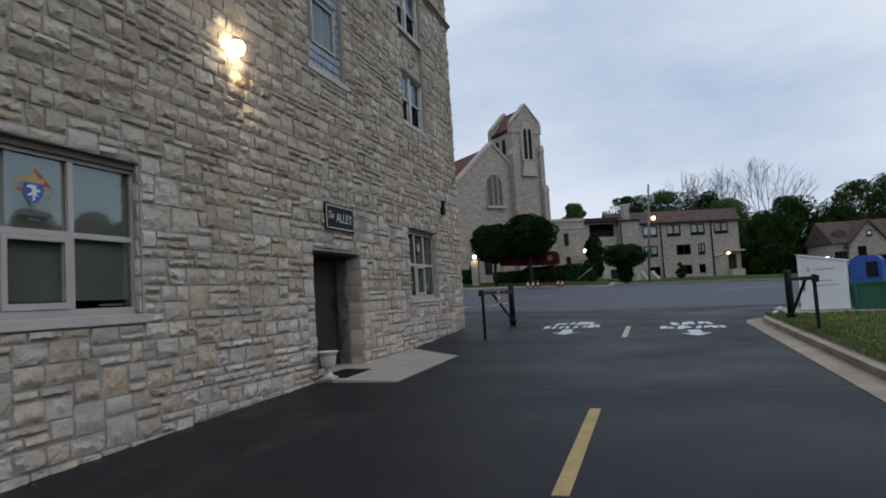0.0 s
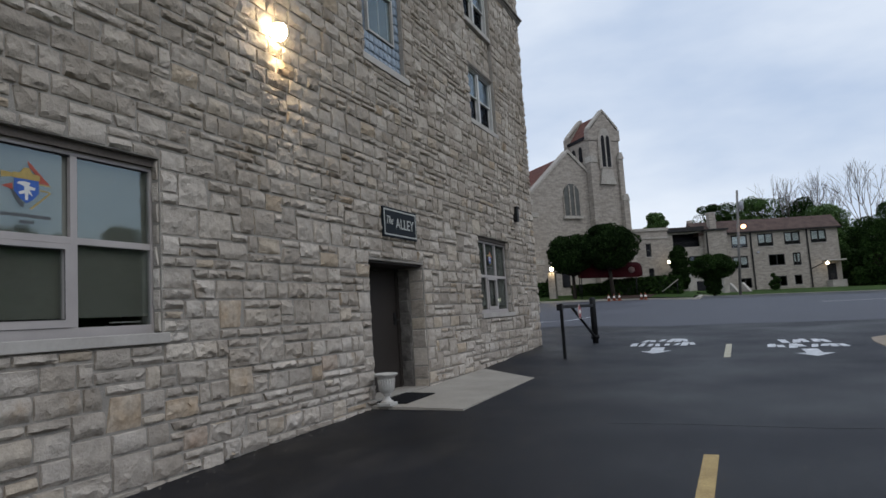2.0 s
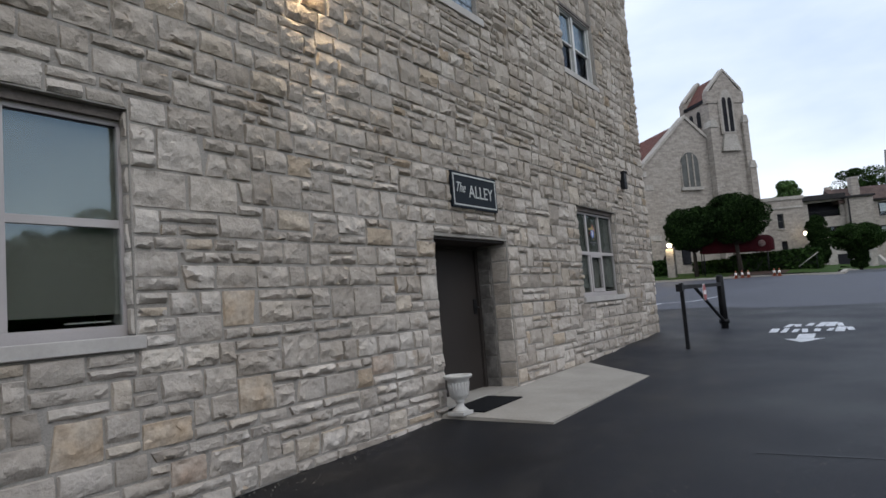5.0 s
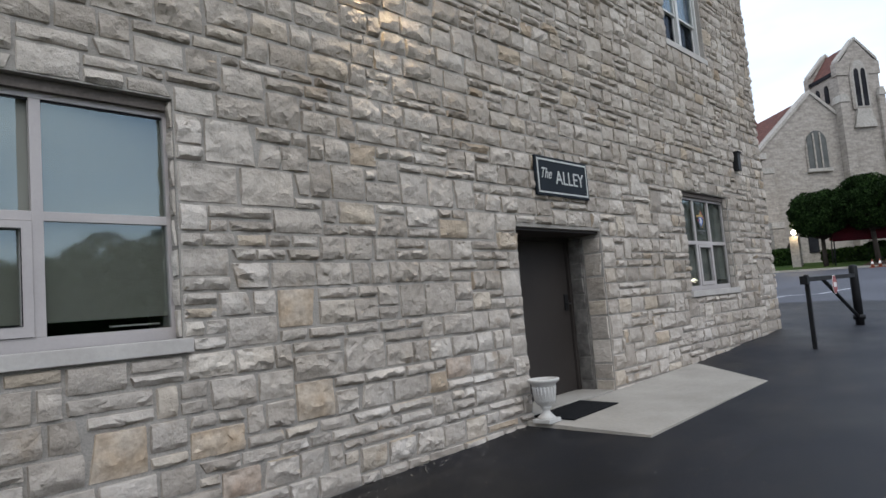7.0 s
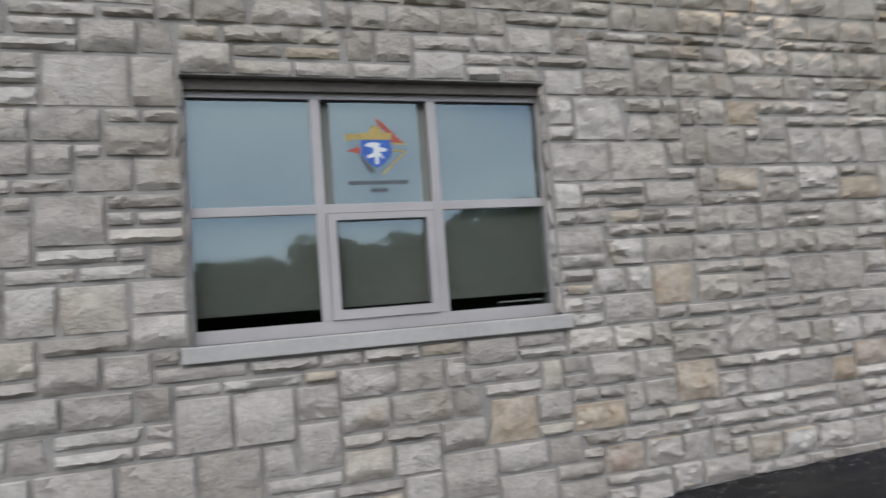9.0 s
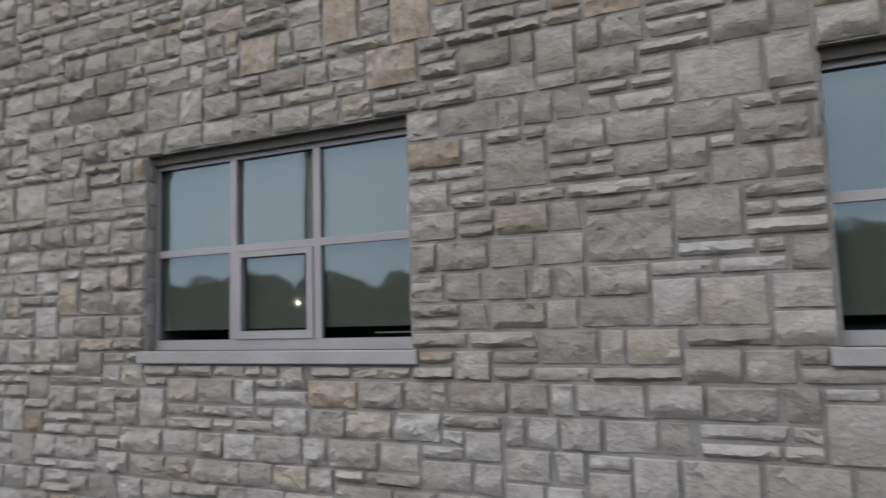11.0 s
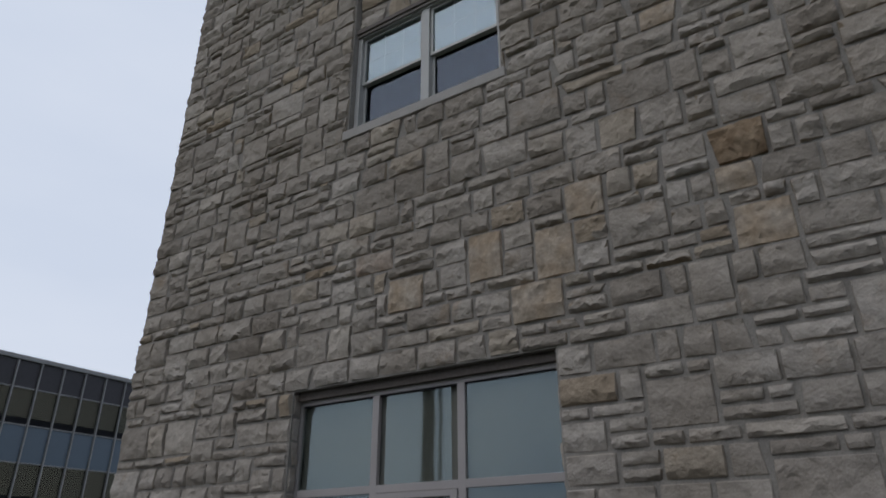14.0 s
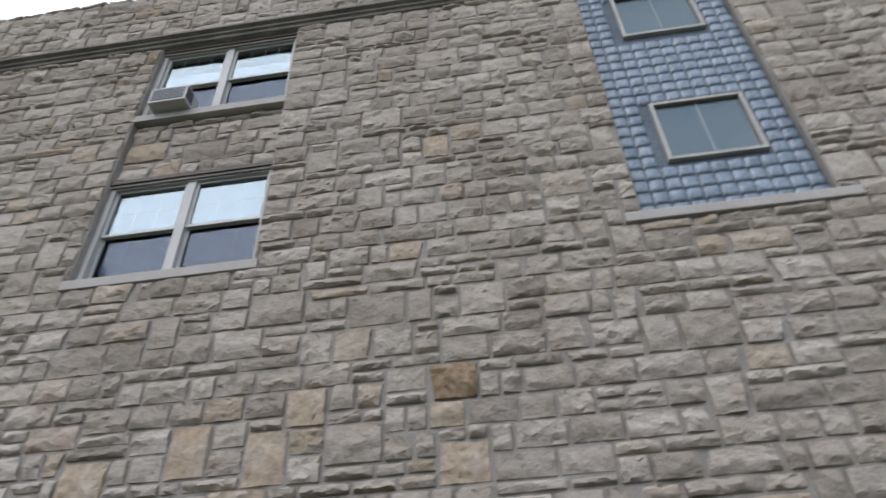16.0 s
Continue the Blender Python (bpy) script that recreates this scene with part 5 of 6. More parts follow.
def tree(x, y, height, radius, seed, label, n=2600, size=0.22, bark=None, leaf=None, trunk=0.3, z=None, name="tree", clumps=26, low=0.28, group="", dome=0):
    rng = random.Random(seed)
    z = shade(x, y) if z is None else z
    t = thing(name, label, "tree", pose(x, y, z), group)
    bm = bmesh.new()
    top = Vector((rng.uniform(-.2, .2), rng.uniform(-.2, .2), height * 0.62))
    r0 = height * 0.022 + 0.05
    fork = Vector((rng.uniform(-.1, .1), rng.uniform(-.1, .1), height * trunk))
    tube(bm, (0, 0, -0.2), fork, r0, r0 * 0.75, 9)
    tube(bm, fork, top, r0 * 0.72, r0 * 0.2, 8)
    cs = []
    for k in range(clumps):
        a = rng.uniform(0, 6.283)
        hh = rng.uniform(low, 0.93)
        w = math.sin(math.pi * min(1, max(0.08, (hh - low) / (1.04 - low))) ** 0.75) ** 0.6
        d = radius * w * rng.uniform(0.25, 0.82)
        c = Vector((d * math.cos(a), d * math.sin(a), height * hh))
        if dome:
            v = rng.uniform(-0.96, 0.96)
            d = radius * math.sqrt(1 - v * v) * rng.uniform(0.45, 0.80)
            c = Vector((d * math.cos(a), d * math.sin(a), height * ((low + 0.97) / 2 + v * (0.97 - low) * 0.42)))
        cs.append((c, radius * (dome * rng.uniform(0.55, 1.4) if dome else rng.uniform(0.17, 0.40))))
        s = fork.lerp(top, rng.uniform(0.0, 0.8))
        m = s.lerp(c, 0.5) + Vector((0, 0, -0.05 * height))
        tube(bm, s, m, r0 * 0.3, r0 * 0.18, 6)
        tube(bm, m, c, r0 * 0.18, r0 * 0.05, 5)
    part("trunk", bm, bark or m_bark, t)
    V, F = leaves(rng, cs, int(n * 2.3), size * 0.64)
    data_part("crown", V, F, leaf or m_leaf, t)
    return t


def bare_tree(x, y, height, seed, z):
    rng = random.Random(seed)
    t = thing("bare_tree", "tall bare tree with fine pale twigs", "tree", pose(x, y, z), "bare trees")
    bm = bmesh.new()

    def grow(p, d, length, r, depth):
        q = p + d * length
        tube(bm, p, q, r, r * 0.7, 6 if depth < 2 else 4)
        if depth >= 5:
            return
        for _ in range(2 if depth else 3):
            nd = (d + Vector((rng.uniform(-.65, .65), rng.uniform(-.65, .65), rng.uniform(0, .4)))).normalized()
            grow(q, nd, length * rng.uniform(0.62, 0.85), r * 0.62, depth + 1)
        if depth < 4:
            grow(q, (d + Vector((rng.uniform(-.25, .25), rng.uniform(-.25, .25), .2))).normalized(), length * 0.8, r * 0.66, depth + 1)
    grow(Vector((0, 0, -0.2)), Vector((0, 0, 1)), height * 0.30, height * 0.010, 0)
    part("trunk", bm, m_bark_pale, t)
    return t


# ---- the church ----
ch = thing("church", "grey stone church with a gabled bell tower and red tiled roof", "church", pose(52.66, 5.5, 1.36, 0, 0, -44) @ Matrix.Scale(1.12, 4))


def arch(cx, z0, z1, w, y0, y1, pointed=True):
    pts = [(cx - w / 2, z0), (cx + w / 2, z0)]
    zs = z1 - w * (0.9 if pointed else 0.5)
    for i in range(7):
        t = i / 6
        pts.append((cx + w / 2 * (1 - t ** 1.6), zs + (z1 - zs) * math.sin(t * math.pi / 2)))
    for i in range(5, -1, -1):
        t = i / 6
        pts.append((cx - w / 2 * (1 - t ** 1.6), zs + (z1 - zs) * math.sin(t * math.pi / 2)))
    return prism(pts, y0, y1)


m_tracery = surface("dull_leaded_glass", (0.040, 0.042, 0.036), (0.075, 0.076, 0.066), 2, 20, 0.4, 0.1, 30)
GC, GH, GE, GA = -3.5, 4.0, 8.9, 12.7
part("gable_wall", prism([(GC - GH, -1.5), (GC + GH, -1.5), (GC + GH, GE), (GC, GA), (GC - GH, GE)], 0.0, 0.7), m_far_stone, ch)
for s in (-1, 1):
    part("coping", prism([(GC, GA - 0.02), (GC, GA + 0.26), (GC + s * (GH + 0.25), GE + 0.04), (GC + s * (GH + 0.25), GE - 0.22)], -0.12, 0.75), m_far_trim, ch, "pale coping stones")
    part("kneeler", boxm(GC + s * GH - 0.3, GC + s * GH + 0.3, -0.15, 0.75, GE - 0.6, GE - 0.2), m_far_trim, ch)
part("transept_roof", prism([(GC - GH, GE - 0.1), (GC + GH, GE - 0.1), (GC, GA - 0.15)], 0.7, 9.0), m_roof_red, ch)
part("transept_wall", boxm(GC - GH, GC + GH, 0.7, 9.0, -1.5, GE - 0.1), m_far_stone, ch)
part("window_surround", arch(-3.5, 7.3, 10.2, 1.6, -0.10, 0.05), m_far_stone, ch)
part("leaded_window", arch(-3.5, 7.4, 10.05, 1.4, -0.14, 0.05, False), m_tracery, ch)
for k in (-1, 1):
    part("stone_mullion", boxm(-3.5 + k * 0.24 - 0.05, -3.5 + k * 0.24 + 0.05, -0.2, 0.0, 7.4, 9.9), m_far_stone, ch)
part("window_sill", boxm(-4.4, -2.6, -0.25, 0.0, 7.15, 7.38), m_far_trim, ch)
for top, out in ((7.2, 0.5), (3.4, 0.9)):
    part("buttress", boxm(GC - GH - 0.35, GC - GH + 0.45, -out, 0.3, -1.5, top), m_far_stone, ch)
    part("buttress_cap", boxm(GC - GH - 0.4, GC - GH + 0.5, -out - 0.06, 0.1, top, top + 0.4), m_far_trim, ch)
# tower
tw0, tw1, td0, td1, sh = -1.45, 1.55, -0.25, 3.4, 14.1
part("tower_wall", boxm(tw0, tw1, td0, td1, -1.5, sh), m_far_stone, ch)
for yy in (td0, td1 - 0.45):
    part("tower_gable", prism([(tw0 - 0.1, sh - 0.3), (tw1 + 0.1, sh - 0.3), (tw1 + 0.1, sh + 0.6), (tw1 - 0.3, sh + 0.7), (0.05, sh + 2.2), (tw0 + 0.3, sh + 0.7), (tw0 - 0.1, sh + 0.6)], yy - 0.08, yy + 0.45), m_far_stone, ch)
    for s in (-1, 1):
        part("coping", prism([(0.05, sh + 2.2), (0.05, sh + 2.4), (0.05 + s * 1.45, sh + 0.82), (0.05 + s * 1.45, sh + 0.6)], yy - 0.14, yy + 0.5), m_far_trim, ch, "pale coping stones")
part("tower_roof", prism([(tw0 + 0.05, sh), (tw1 - 0.05, sh), (0.05, sh + 2.05)], td0 + 0.3, td1 - 0.3), m_roof_red, ch)
part("eave_board", boxm(tw0 - 0.08, tw0 + 0.05, td0 + 0.4, td1 - 0.4, sh - 0.15, sh + 0.12), m_dark, ch)
part("belfry_surround", arch(0.05, 11.3, 15.0, 1.4, td0 - 0.14, td0 + 0.1), m_far_stone, ch)
part("belfry_arch", arch(0.05, 11.4, 14.8, 1.1, td0 - 0.17, td0 + 0.1), m_far_trim, ch)
# black slabs on the solid tower wall stand in for shaded lancets
for k in (-1, 1):
    part("belfry_opening", arch(0.05 + k * 0.25, 11.5, 14.2, 0.34, td0 - 0.20, td0 + 0.1), m_dark, ch, "near-black slab in place of a lancet opening")
part("belfry_sill", prism([(-0.45, 11.3), (0.55, 11.3), (0.85, 10.0), (-0.75, 10.0)], td0 - 0.22, td0), m_far_trim, ch)
for k in (0, 1):
    b_ = arch(td0 + 1.3 + k * 1.0, 12.2, 13.5, 0.42, -tw0 - 0.02, -tw0 + 0.08)
    part("side_opening", b_, m_dark, ch, "near-black slab in place of a lancet opening").matrix_local = Matrix(((0, -1, 0, 0), (1, 0, 0, 0), (0, 0, 1, 0), (0, 0, 0, 1)))
for (u0, u1, dd, top) in ((tw1 - 0.35, tw1 + 0.1, 0.25, 12.2), (tw1 - 0.3, tw1 + 0.25, 0.4, 8.6), (tw1 - 0.3, tw1 + 0.45, 0.6, 4.8), (tw0 - 0.3, tw0 + 0.35, 0.4, 11.8), (tw0 + 0.5, tw0 + 1.4, 0.9, 4.2)):
    part("buttress", boxm(u0, u1, td0 - dd, td0 + 0.8, -1.5, top), m_far_stone, ch)
    part("buttress_cap", prism([(u0 - 0.05, top), (u1 + 0.05, top), (u1 - 0.1, top + 0.55), (u0 + 0.1, top + 0.55)], td0 - dd - 0.06, td0 + 0.5), m_far_trim, ch)
# nave behind
part("nave_wall", boxm(-30, -3.5, 4.2, 16, -1.5, 8.6), m_far_stone, ch)
nv = bmesh.new()
nvv = [nv.verts.new(p) for p in ((-30, 3.8, 8.5), (-3.5, 3.8, 8.5), (-3.5, 10, 16.6), (-30, 10, 16.6), (-30, 16.2, 8.5), (-3.5, 16.2, 8.5))]
for f in ((0, 1, 2, 3), (3, 2, 5, 4), (1, 5, 2), (0, 3, 4), (0, 4, 5, 1)):
    nv.faces.new([nvv[i] for i in f])
part("nave_roof", nv, m_roof_red, ch)
part("porch_door", arch(-6.1, 0.1, 2.5, 1.1, -0.1, 0.05), m_door, ch, "dark arched door")
part("side_window", boxm(-4.95, -4.25, -0.06, 0.02, 1.6, 2.95), m_dark, ch)
lp = thing("entrance_lamp", "glowing globe lamp on a stone pier by the church", "lamp", pose(42.6, 8.7, 1.78), "globe lamps")
part("pier", boxm(-0.28, 0.28, -0.28, 0.28, -0.3, 2.42, 0.02), m_far_stone, lp, "rough stone pier")
part("neck", lathe([(0.06, 2.41), (0.05, 2.56)], 10), m_black, lp)
part("globe", lathe([(0.05, 2.55), (0.14, 2.61), (0.17, 2.72), (0.14, 2.83), (0.04, 2.89)], 16), m_lamp_far, lp)
lamp("entrance_lamp_light", 42.1, 8.55, 4.5, 80, (1.0, 0.8, 0.5), 0.2)

# annexe
an = thing("church_annexe", "flat-roofed pale stone annexe beside the church", "building", pose(55.35, 3.69, 1.36, 0, 0, -62) @ Matrix.Scale(1.12, 4))
part("wall", wall_core(bmesh.new(), [(0.95, 1.42, 3.85, 5.0), (1.05, 1.5, 1.95, 2.85)], 0, 2.95, -1.0, 6.05, 0.0, 0.3), m_far_stone, an)
part("wall_behind", boxm(0.01, 2.94, 0.31, 6, -1.0, 6.03), m_far_stone, an)
part("coping", boxm(-0.1, 3.05, -0.10, 6.1, 6.05, 6.3), m_far_trim, an)
part("band", boxm(-0.02, 2.97, -0.07, -0.005, 5.38, 5.52), m_far_trim, an)
for ua, ub, za, zb in ((0.95, 1.42, 3.85, 5.0), (1.05, 1.5, 1.95, 2.85)):
    wdo = part("window", boxm(ua, ub, 0.18, 0.22, za, zb), m_dark, an)
    part("window_frame", wall_core(bmesh.new(), [(ua + 0.05, ub - 0.05, za + 0.05, (za + zb) / 2 - 0.025), (ua + 0.05, ub - 0.05, (za + zb) / 2 + 0.025, zb - 0.05)], ua, ub, za, zb, 0.12, 0.18), m_frame_dark if za < 3 else m_tracery, wdo)
    part("window_sill", boxm(ua - 0.08, ub + 0.08, -0.08, 0.12, za - 0.1, za - 0.005), m_far_trim, wdo)

al = thing("annexe_lamp", "glowing globe lamp at the annexe corner", "lamp", pose(56.02, 0.78, 5.03), "globe lamps")
part("globe", lathe([(0.02, -0.14), (0.11, -0.09), (0.14, 0.0), (0.11, 0.09), (0.02, 0.14)], 14), m_lamp_far, al)
part("bracket", boxm(-0.03, 1.9, -0.03, 0.03, -0.03, 0.03), m_black, al)

# canopy, hedge, cones
cn = thing("entrance_canopy", "dark red canvas barrel canopy before the church", "canopy", pose(42.9, 4.4, shade(42.6, 4.45) + 0.36, 2.5, 0, 18))
prof = [(0.80 * math.cos(math.pi * i / 14), 1.75 + 0.80 * math.sin(math.pi * i / 14)) for i in range(15)]
part("canvas", prism(prof + [(-0.80, 1.45), (0.80, 1.45)], -2.2, 2.2), m_red, cn)
# rounded end over the entrance
dome = bmesh.new()
rows = []
for k in range(6):
    a = math.pi / 2 * k / 5
    rows.append([dome.verts.new((x * math.cos(a), -2.2 - 0.5 * math.sin(a), 1.45 + (z - 1.45) * (0.55 + 0.45 * math.cos(a)))) for x, z in [(-0.80, 1.45)] + prof[::-1] + [(0.80, 1.45)]])
for p, q in zip(rows, rows[1:]):
    for k in range(len(p) - 1):
        dome.faces.new((p[k], p[k + 1], q[k + 1], q[k]))
bmesh.ops.recalc_face_normals(dome, faces=dome.faces)
part("canvas_end", dome, m_red, cn, "rounded canvas end")
part("valance", boxm(-0.83, -0.805, -2.3, 2.2, 1.32, 1.56, 0.006), m_red, cn)
part("emblem", lathe([(0.0, 0.03), (0.22, 0.03), (0.24, 0.0)], 20), m_emblem, cn, "faded round emblem").matrix_local = pose(-0.80, -1.75, 1.90, 0, -90, 0)
for px in (-0.74, 0.74):
    for py in (-2.1, 2.1):
        part("post", tube(bmesh.new(), (px, py, -0.5), (px, py, 1.5), 0.04, 0.04, 8), m_black, cn)
hr_ = thing("handrail", "white painted pipe handrail beside the annexe steps", "handrail", None)
part("rail", tube(bmesh.new(), (43.1, 0.34, 2.05), (43.1, -0.90, 2.90), 0.032, 0.032, 8), m_far_trim, hr_)
for y_, z_ in ((0.25, 2.11), (-0.8, 2.83)):
    part("post", tube(bmesh.new(), (43.1, y_, shade(43.1, y_)), (43.1, y_, z_), 0.022, 0.022, 8), m_black, hr_)


def hedge(x0, x1, y0, y1, h, label, seed, mat=None):
    rng = random.Random(seed)
    V, F = [], []
    g = shade((x0 + x1) / 2, (y0 + y1) / 2) + 0.1
    n = int(900 + 260 * (x1 - x0) * (y1 - y0) * h)
    for _ in range(min(5000, n)):
        p = Vector((rng.uniform(x0, x1), rng.uniform(y0, y1), g + rng.uniform(0, h)))
        k = rng.randrange(4)
        if k == 0:
            p.z = g + h * rng.uniform(0.92, 1.06)
        elif k == 1:
            p.x = x0 + rng.uniform(-.08, .1)
        elif k == 2:
            p.y = y0 + rng.uniform(-.08, .1)
        t = Euler((rng.uniform(-1.2, 1.2), rng.uniform(-1.2, 1.2), rng.uniform(0, 6.3))).to_matrix()
        o = len(V)
        for a, b in ((-1, 0), (0, -.6), (1, 0), (0, .6)):
            V.append(tuple(p + t @ Vector((a * 0.16, b * 0.16, 0))))
        F.append((o, o + 1, o + 2, o + 3))
    hd = thing("hedge", label, "hedge", None)
    data_part("foliage", V, F, mat or m_leaf, hd)
    part("inner_mass", boxm(x0 + 0.1, x1 - 0.1, y0 + 0.1, y1 - 0.1, g - 0.15, g + h * 0.85), m_leafcore, hd)
    return hd


m_leafcore = surface("dark_twigs", (0.010, 0.016, 0.008), (0.02, 0.03, 0.014), 3, 20, 0.95, 0.3, 20)
hedge(43.4, 44.6, -0.95, 4.8, 1.38, "clipped dark green hedge in front of the annexe", 3)
hedge(43.9, 45.0, 5.0, 7.5, 1.05, "low dark green shrubs at the church wall", 4)
hedge(44.2, 45.4, 9.6, 11.5, 1.3, "clipped dark green hedge at the church corner", 5)
for i, (x, y) in enumerate(((39.3, 3.75), (39.9, 3.45), (39.8, 3.05), (39.9, 1.5), (39.5, 1.15))):
    cone = thing("traffic_cone", "orange traffic cone with a white band", "traffic cone", pose(x, y, shade(x, y)) @ Matrix.Scale(0.88, 4), "traffic cones")
    part("base", boxm(-0.18, 0.18, -0.18, 0.18, 0.0, 0.04), m_orange, cone)
    part("body", lathe([(0.12, 0.04), (0.03, 0.58)], 12), m_orange, cone)
    part("band", lathe([(0.098, 0.24), (0.07, 0.42)], 12), m_white, cone)

# ---- houses beyond the road ----
# blind whitened so the pane's sky reflection sits in its colour too
m_blind = surface("pale_blind", (0.68, 0.70, 0.73), (0.78, 0.80, 0.82), 2, 30, 0.8, 0)


def far_window(parent, u, z, w, h, panes=2, y=0.0, bars=True):
    wd = part("window", boxm(u - w / 2, u + w / 2, y - 0.03, y + 0.05, z, z + h), m_dark, parent)
    part("window_frame", wall_core(bmesh.new(), [(u - w / 2 + 0.06, u + w / 2 - 0.06, z + 0.06, z + h - 0.06)], u - w / 2 - 0.05, u + w / 2 + 0.05, z - 0.06, z + h + 0.05, y - 0.08, y), m_dark if bars else m_white, wd)
    part("pane", boxm(u - w / 2 + 0.06, u + w / 2 - 0.06, y - 0.045, y - 0.04, z + 0.06, z + h - 0.06), m_glass_far, wd)
    for i in range(1, panes):
        x = u - w / 2 + w * i / panes
        part("mullion", boxm(x - 0.05, x + 0.05, y - 0.075, y - 0.02, z, z + h), m_black, wd)
    if bars and z > 4:
        part("blind", boxm(u - w / 2 + 0.08, u + w / 2 - 0.08, y - 0.052, y - 0.048, z + h * 0.38, z + h - 0.10), m_blind, wd)
    part("sill", boxm(u - w / 2 - 0.1, u + w / 2 + 0.1, y - 0.14, y, z - 0.16, z - 0.06), m_far_trim, wd)


def hip_roof(x0, x1, y0, y1, z, rise, over=0.5, hip=None):
    bm = bmesh.new()
    x0, x1, y0, y1 = x0 - over, x1 + over, y0 - over, y1 + over
    d = (y1 - y0) / 2
    v = [bm.verts.new(p) for p in ((x0, y0, z), (x1, y0, z), (x1, y1, z), (x0, y1, z), (x0 + (hip or d), y0 + d, z + rise), (x1 - (hip or d), y0 + d, z + rise))]
    w = [bm.verts.new((p.co.x, p.co.y, z - 0.22)) for p in v[:4]]
    for f in ((v[0], v[1], v[5], v[4]), (v[1], v[2], v[5]), (v[2], v[3], v[4], v[5]), (v[3], v[0], v[4]), (w[3], w[2], w[1], w[0])):
        bm.faces.new(f)
    for i in range(4):
        j = (i + 1) % 4
        bm.faces.new((w[i], w[j], v[j], v[i]))
    return bm


def blind_window(parent, u, z, w, h, y=0.0):
    """Two tall panes with pale blinds over a low strip of vents, in heavy dark frames."""
    wd = part("window", boxm(u - w / 2, u + w / 2, y + 0.03, y + 0.08, z, z + h), m_dark, parent)
    part("window_frame", wall_core(bmesh.new(), [(u - w / 2 + 0.1, u - 0.07, z + 0.09, z + 0.33), (u + 0.07, u + w / 2 - 0.1, z + 0.09, z + 0.33), (u - w / 2 + 0.1, u - 0.07, z + 0.44, z + h - 0.1), (u + 0.07, u + w / 2 - 0.1, z + 0.44, z + h - 0.1)], u - w / 2 - 0.04, u + w / 2 + 0.04, z - 0.04, z + h + 0.04, y - 0.06, y + 0.03), m_frame_dark, wd, "heavy dark frame")
    for s in (-1, 1):
        part("blind", boxm(u + s * w / 4 - w / 4 + 0.12, u + s * w / 4 + w / 4 - 0.12, y + 0.012, y + 0.016, z + 0.44, z + h - 0.1), m_blind, wd, "drawn blind, whitened for sky reflection")
        part("pane", boxm(u + s * w / 4 - w / 4 + 0.06, u + s * w / 4 + w / 4 - 0.06, y + 0.002, y + 0.006, z + 0.08, z + h - 0.08), m_glass_far, wd)
    part("sill", boxm(u - w / 2 - 0.1, u + w / 2 + 0.1, y - 0.12, y, z - 0.16, z - 0.05), m_far_trim, wd)


def dark_window(parent, u, z, w, h, panes=2, y=0.0):
    """A recessed window without blinds."""
    wd = part("window", boxm(u - w / 2, u + w / 2, y + 0.03, y + 0.08, z, z + h), m_dark, parent)
    part("window_frame", wall_core(bmesh.new(), [(u - w / 2 + w * k / panes + 0.06, u - w / 2 + w * (k + 1) / panes - 0.06, z + 0.08, z + h - 0.08) for k in range(panes)], u - w / 2 - 0.03, u + w / 2 + 0.03, z - 0.03, z + h + 0.03, y - 0.05, y + 0.03), m_frame_dark, wd, "dark frame")
    part("pane", boxm(u - w / 2 + 0.04, u + w / 2 - 0.04, y + 0.004, y + 0.008, z + 0.04, z + h - 0.04), m_glass_dim, wd)
    part("sill", boxm(u - w / 2 - 0.08, u + w / 2 + 0.08, y - 0.1, y, z - 0.14, z - 0.04), m_far_trim, wd)


hs = thing("stone_residence", "long three-storey grey stone house with brown roof and dark veranda", "house", pose(80.5, 3.1, 1.6, 0, 0, -65))
top_row = [(9.6, 6.15, 2.0, 1.55), (13.05, 6.15, 1.95, 1.58), (16.6, 6.18, 2.0, 1.55), (20.1, 6.22, 2.0, 1.58)]
mid_row = [(9.5, 3.46, 1.95, 1.5), (16.95, 3.44, 0.95, 1.55)]
plain_row = [(14.3, 3.56, 2.05, 1.38, 2), (9.9, 0.86, 1.55, 1.2, 2), (14.4, 0.84, 1.8, 1.25, 2), (16.85, 0.90, 0.9, 1.2, 1)]
holes = [(u - w / 2, u + w / 2, z, z + h) for u, z, w, h in top_row + mid_row] + [(u - w / 2, u + w / 2, z, z + h) for u, z, w, h, _ in plain_row]
part("wall", wall_core(bmesh.new(), holes, 7.7, 22.7, -1.5, 8.12, 0.0, 0.25), m_far_stone, hs)
part("wall_behind", boxm(7.72, 22.68, 0.27, 4.6, -1.5, 8.1), m_far_stone, hs)
for u, z, w, h in top_row + mid_row:
    blind_window(hs, u, z, w, h, 0.03)
for u, z, w, h, n in plain_row:
    dark_window(hs, u, z, w, h, n, 0.03)
part("roof", hip_roof(4.6, 22.75, 0.0, 4.6, 8.2, 1.8, 0.32, -0.45), m_roof_brown, hs)
for u in (11.1, 18.55):
    part("downpipe", boxm(u - 0.07, u + 0.07, -0.18, -0.04, 0.4, 8.0), m_black, hs)
part("gutter", boxm(7.9, 23.0, -0.42, -0.3, 7.98, 8.14), m_frame_dark, hs)
part("floodlight", boxm(11.75, 12.05, -0.22, -0.02, 5.25, 5.5, 0.03), m_bollard, hs)
part("porch_roof", boxm(20.15, 22.75, -1.2, -0.01, 3.62, 3.82, 0.02), m_far_trim, hs)
part("porch_brace", tube(bmesh.new(), (18.5, -0.12, 2.75), (20.3, -0.6, 3.55), 0.06, 0.06, 6), m_black, hs)
dr = part("porch_door", boxm(20.8, 21.95, -0.05, 0.02, 1.2, 3.3), m_dark, hs, "dark panelled door")
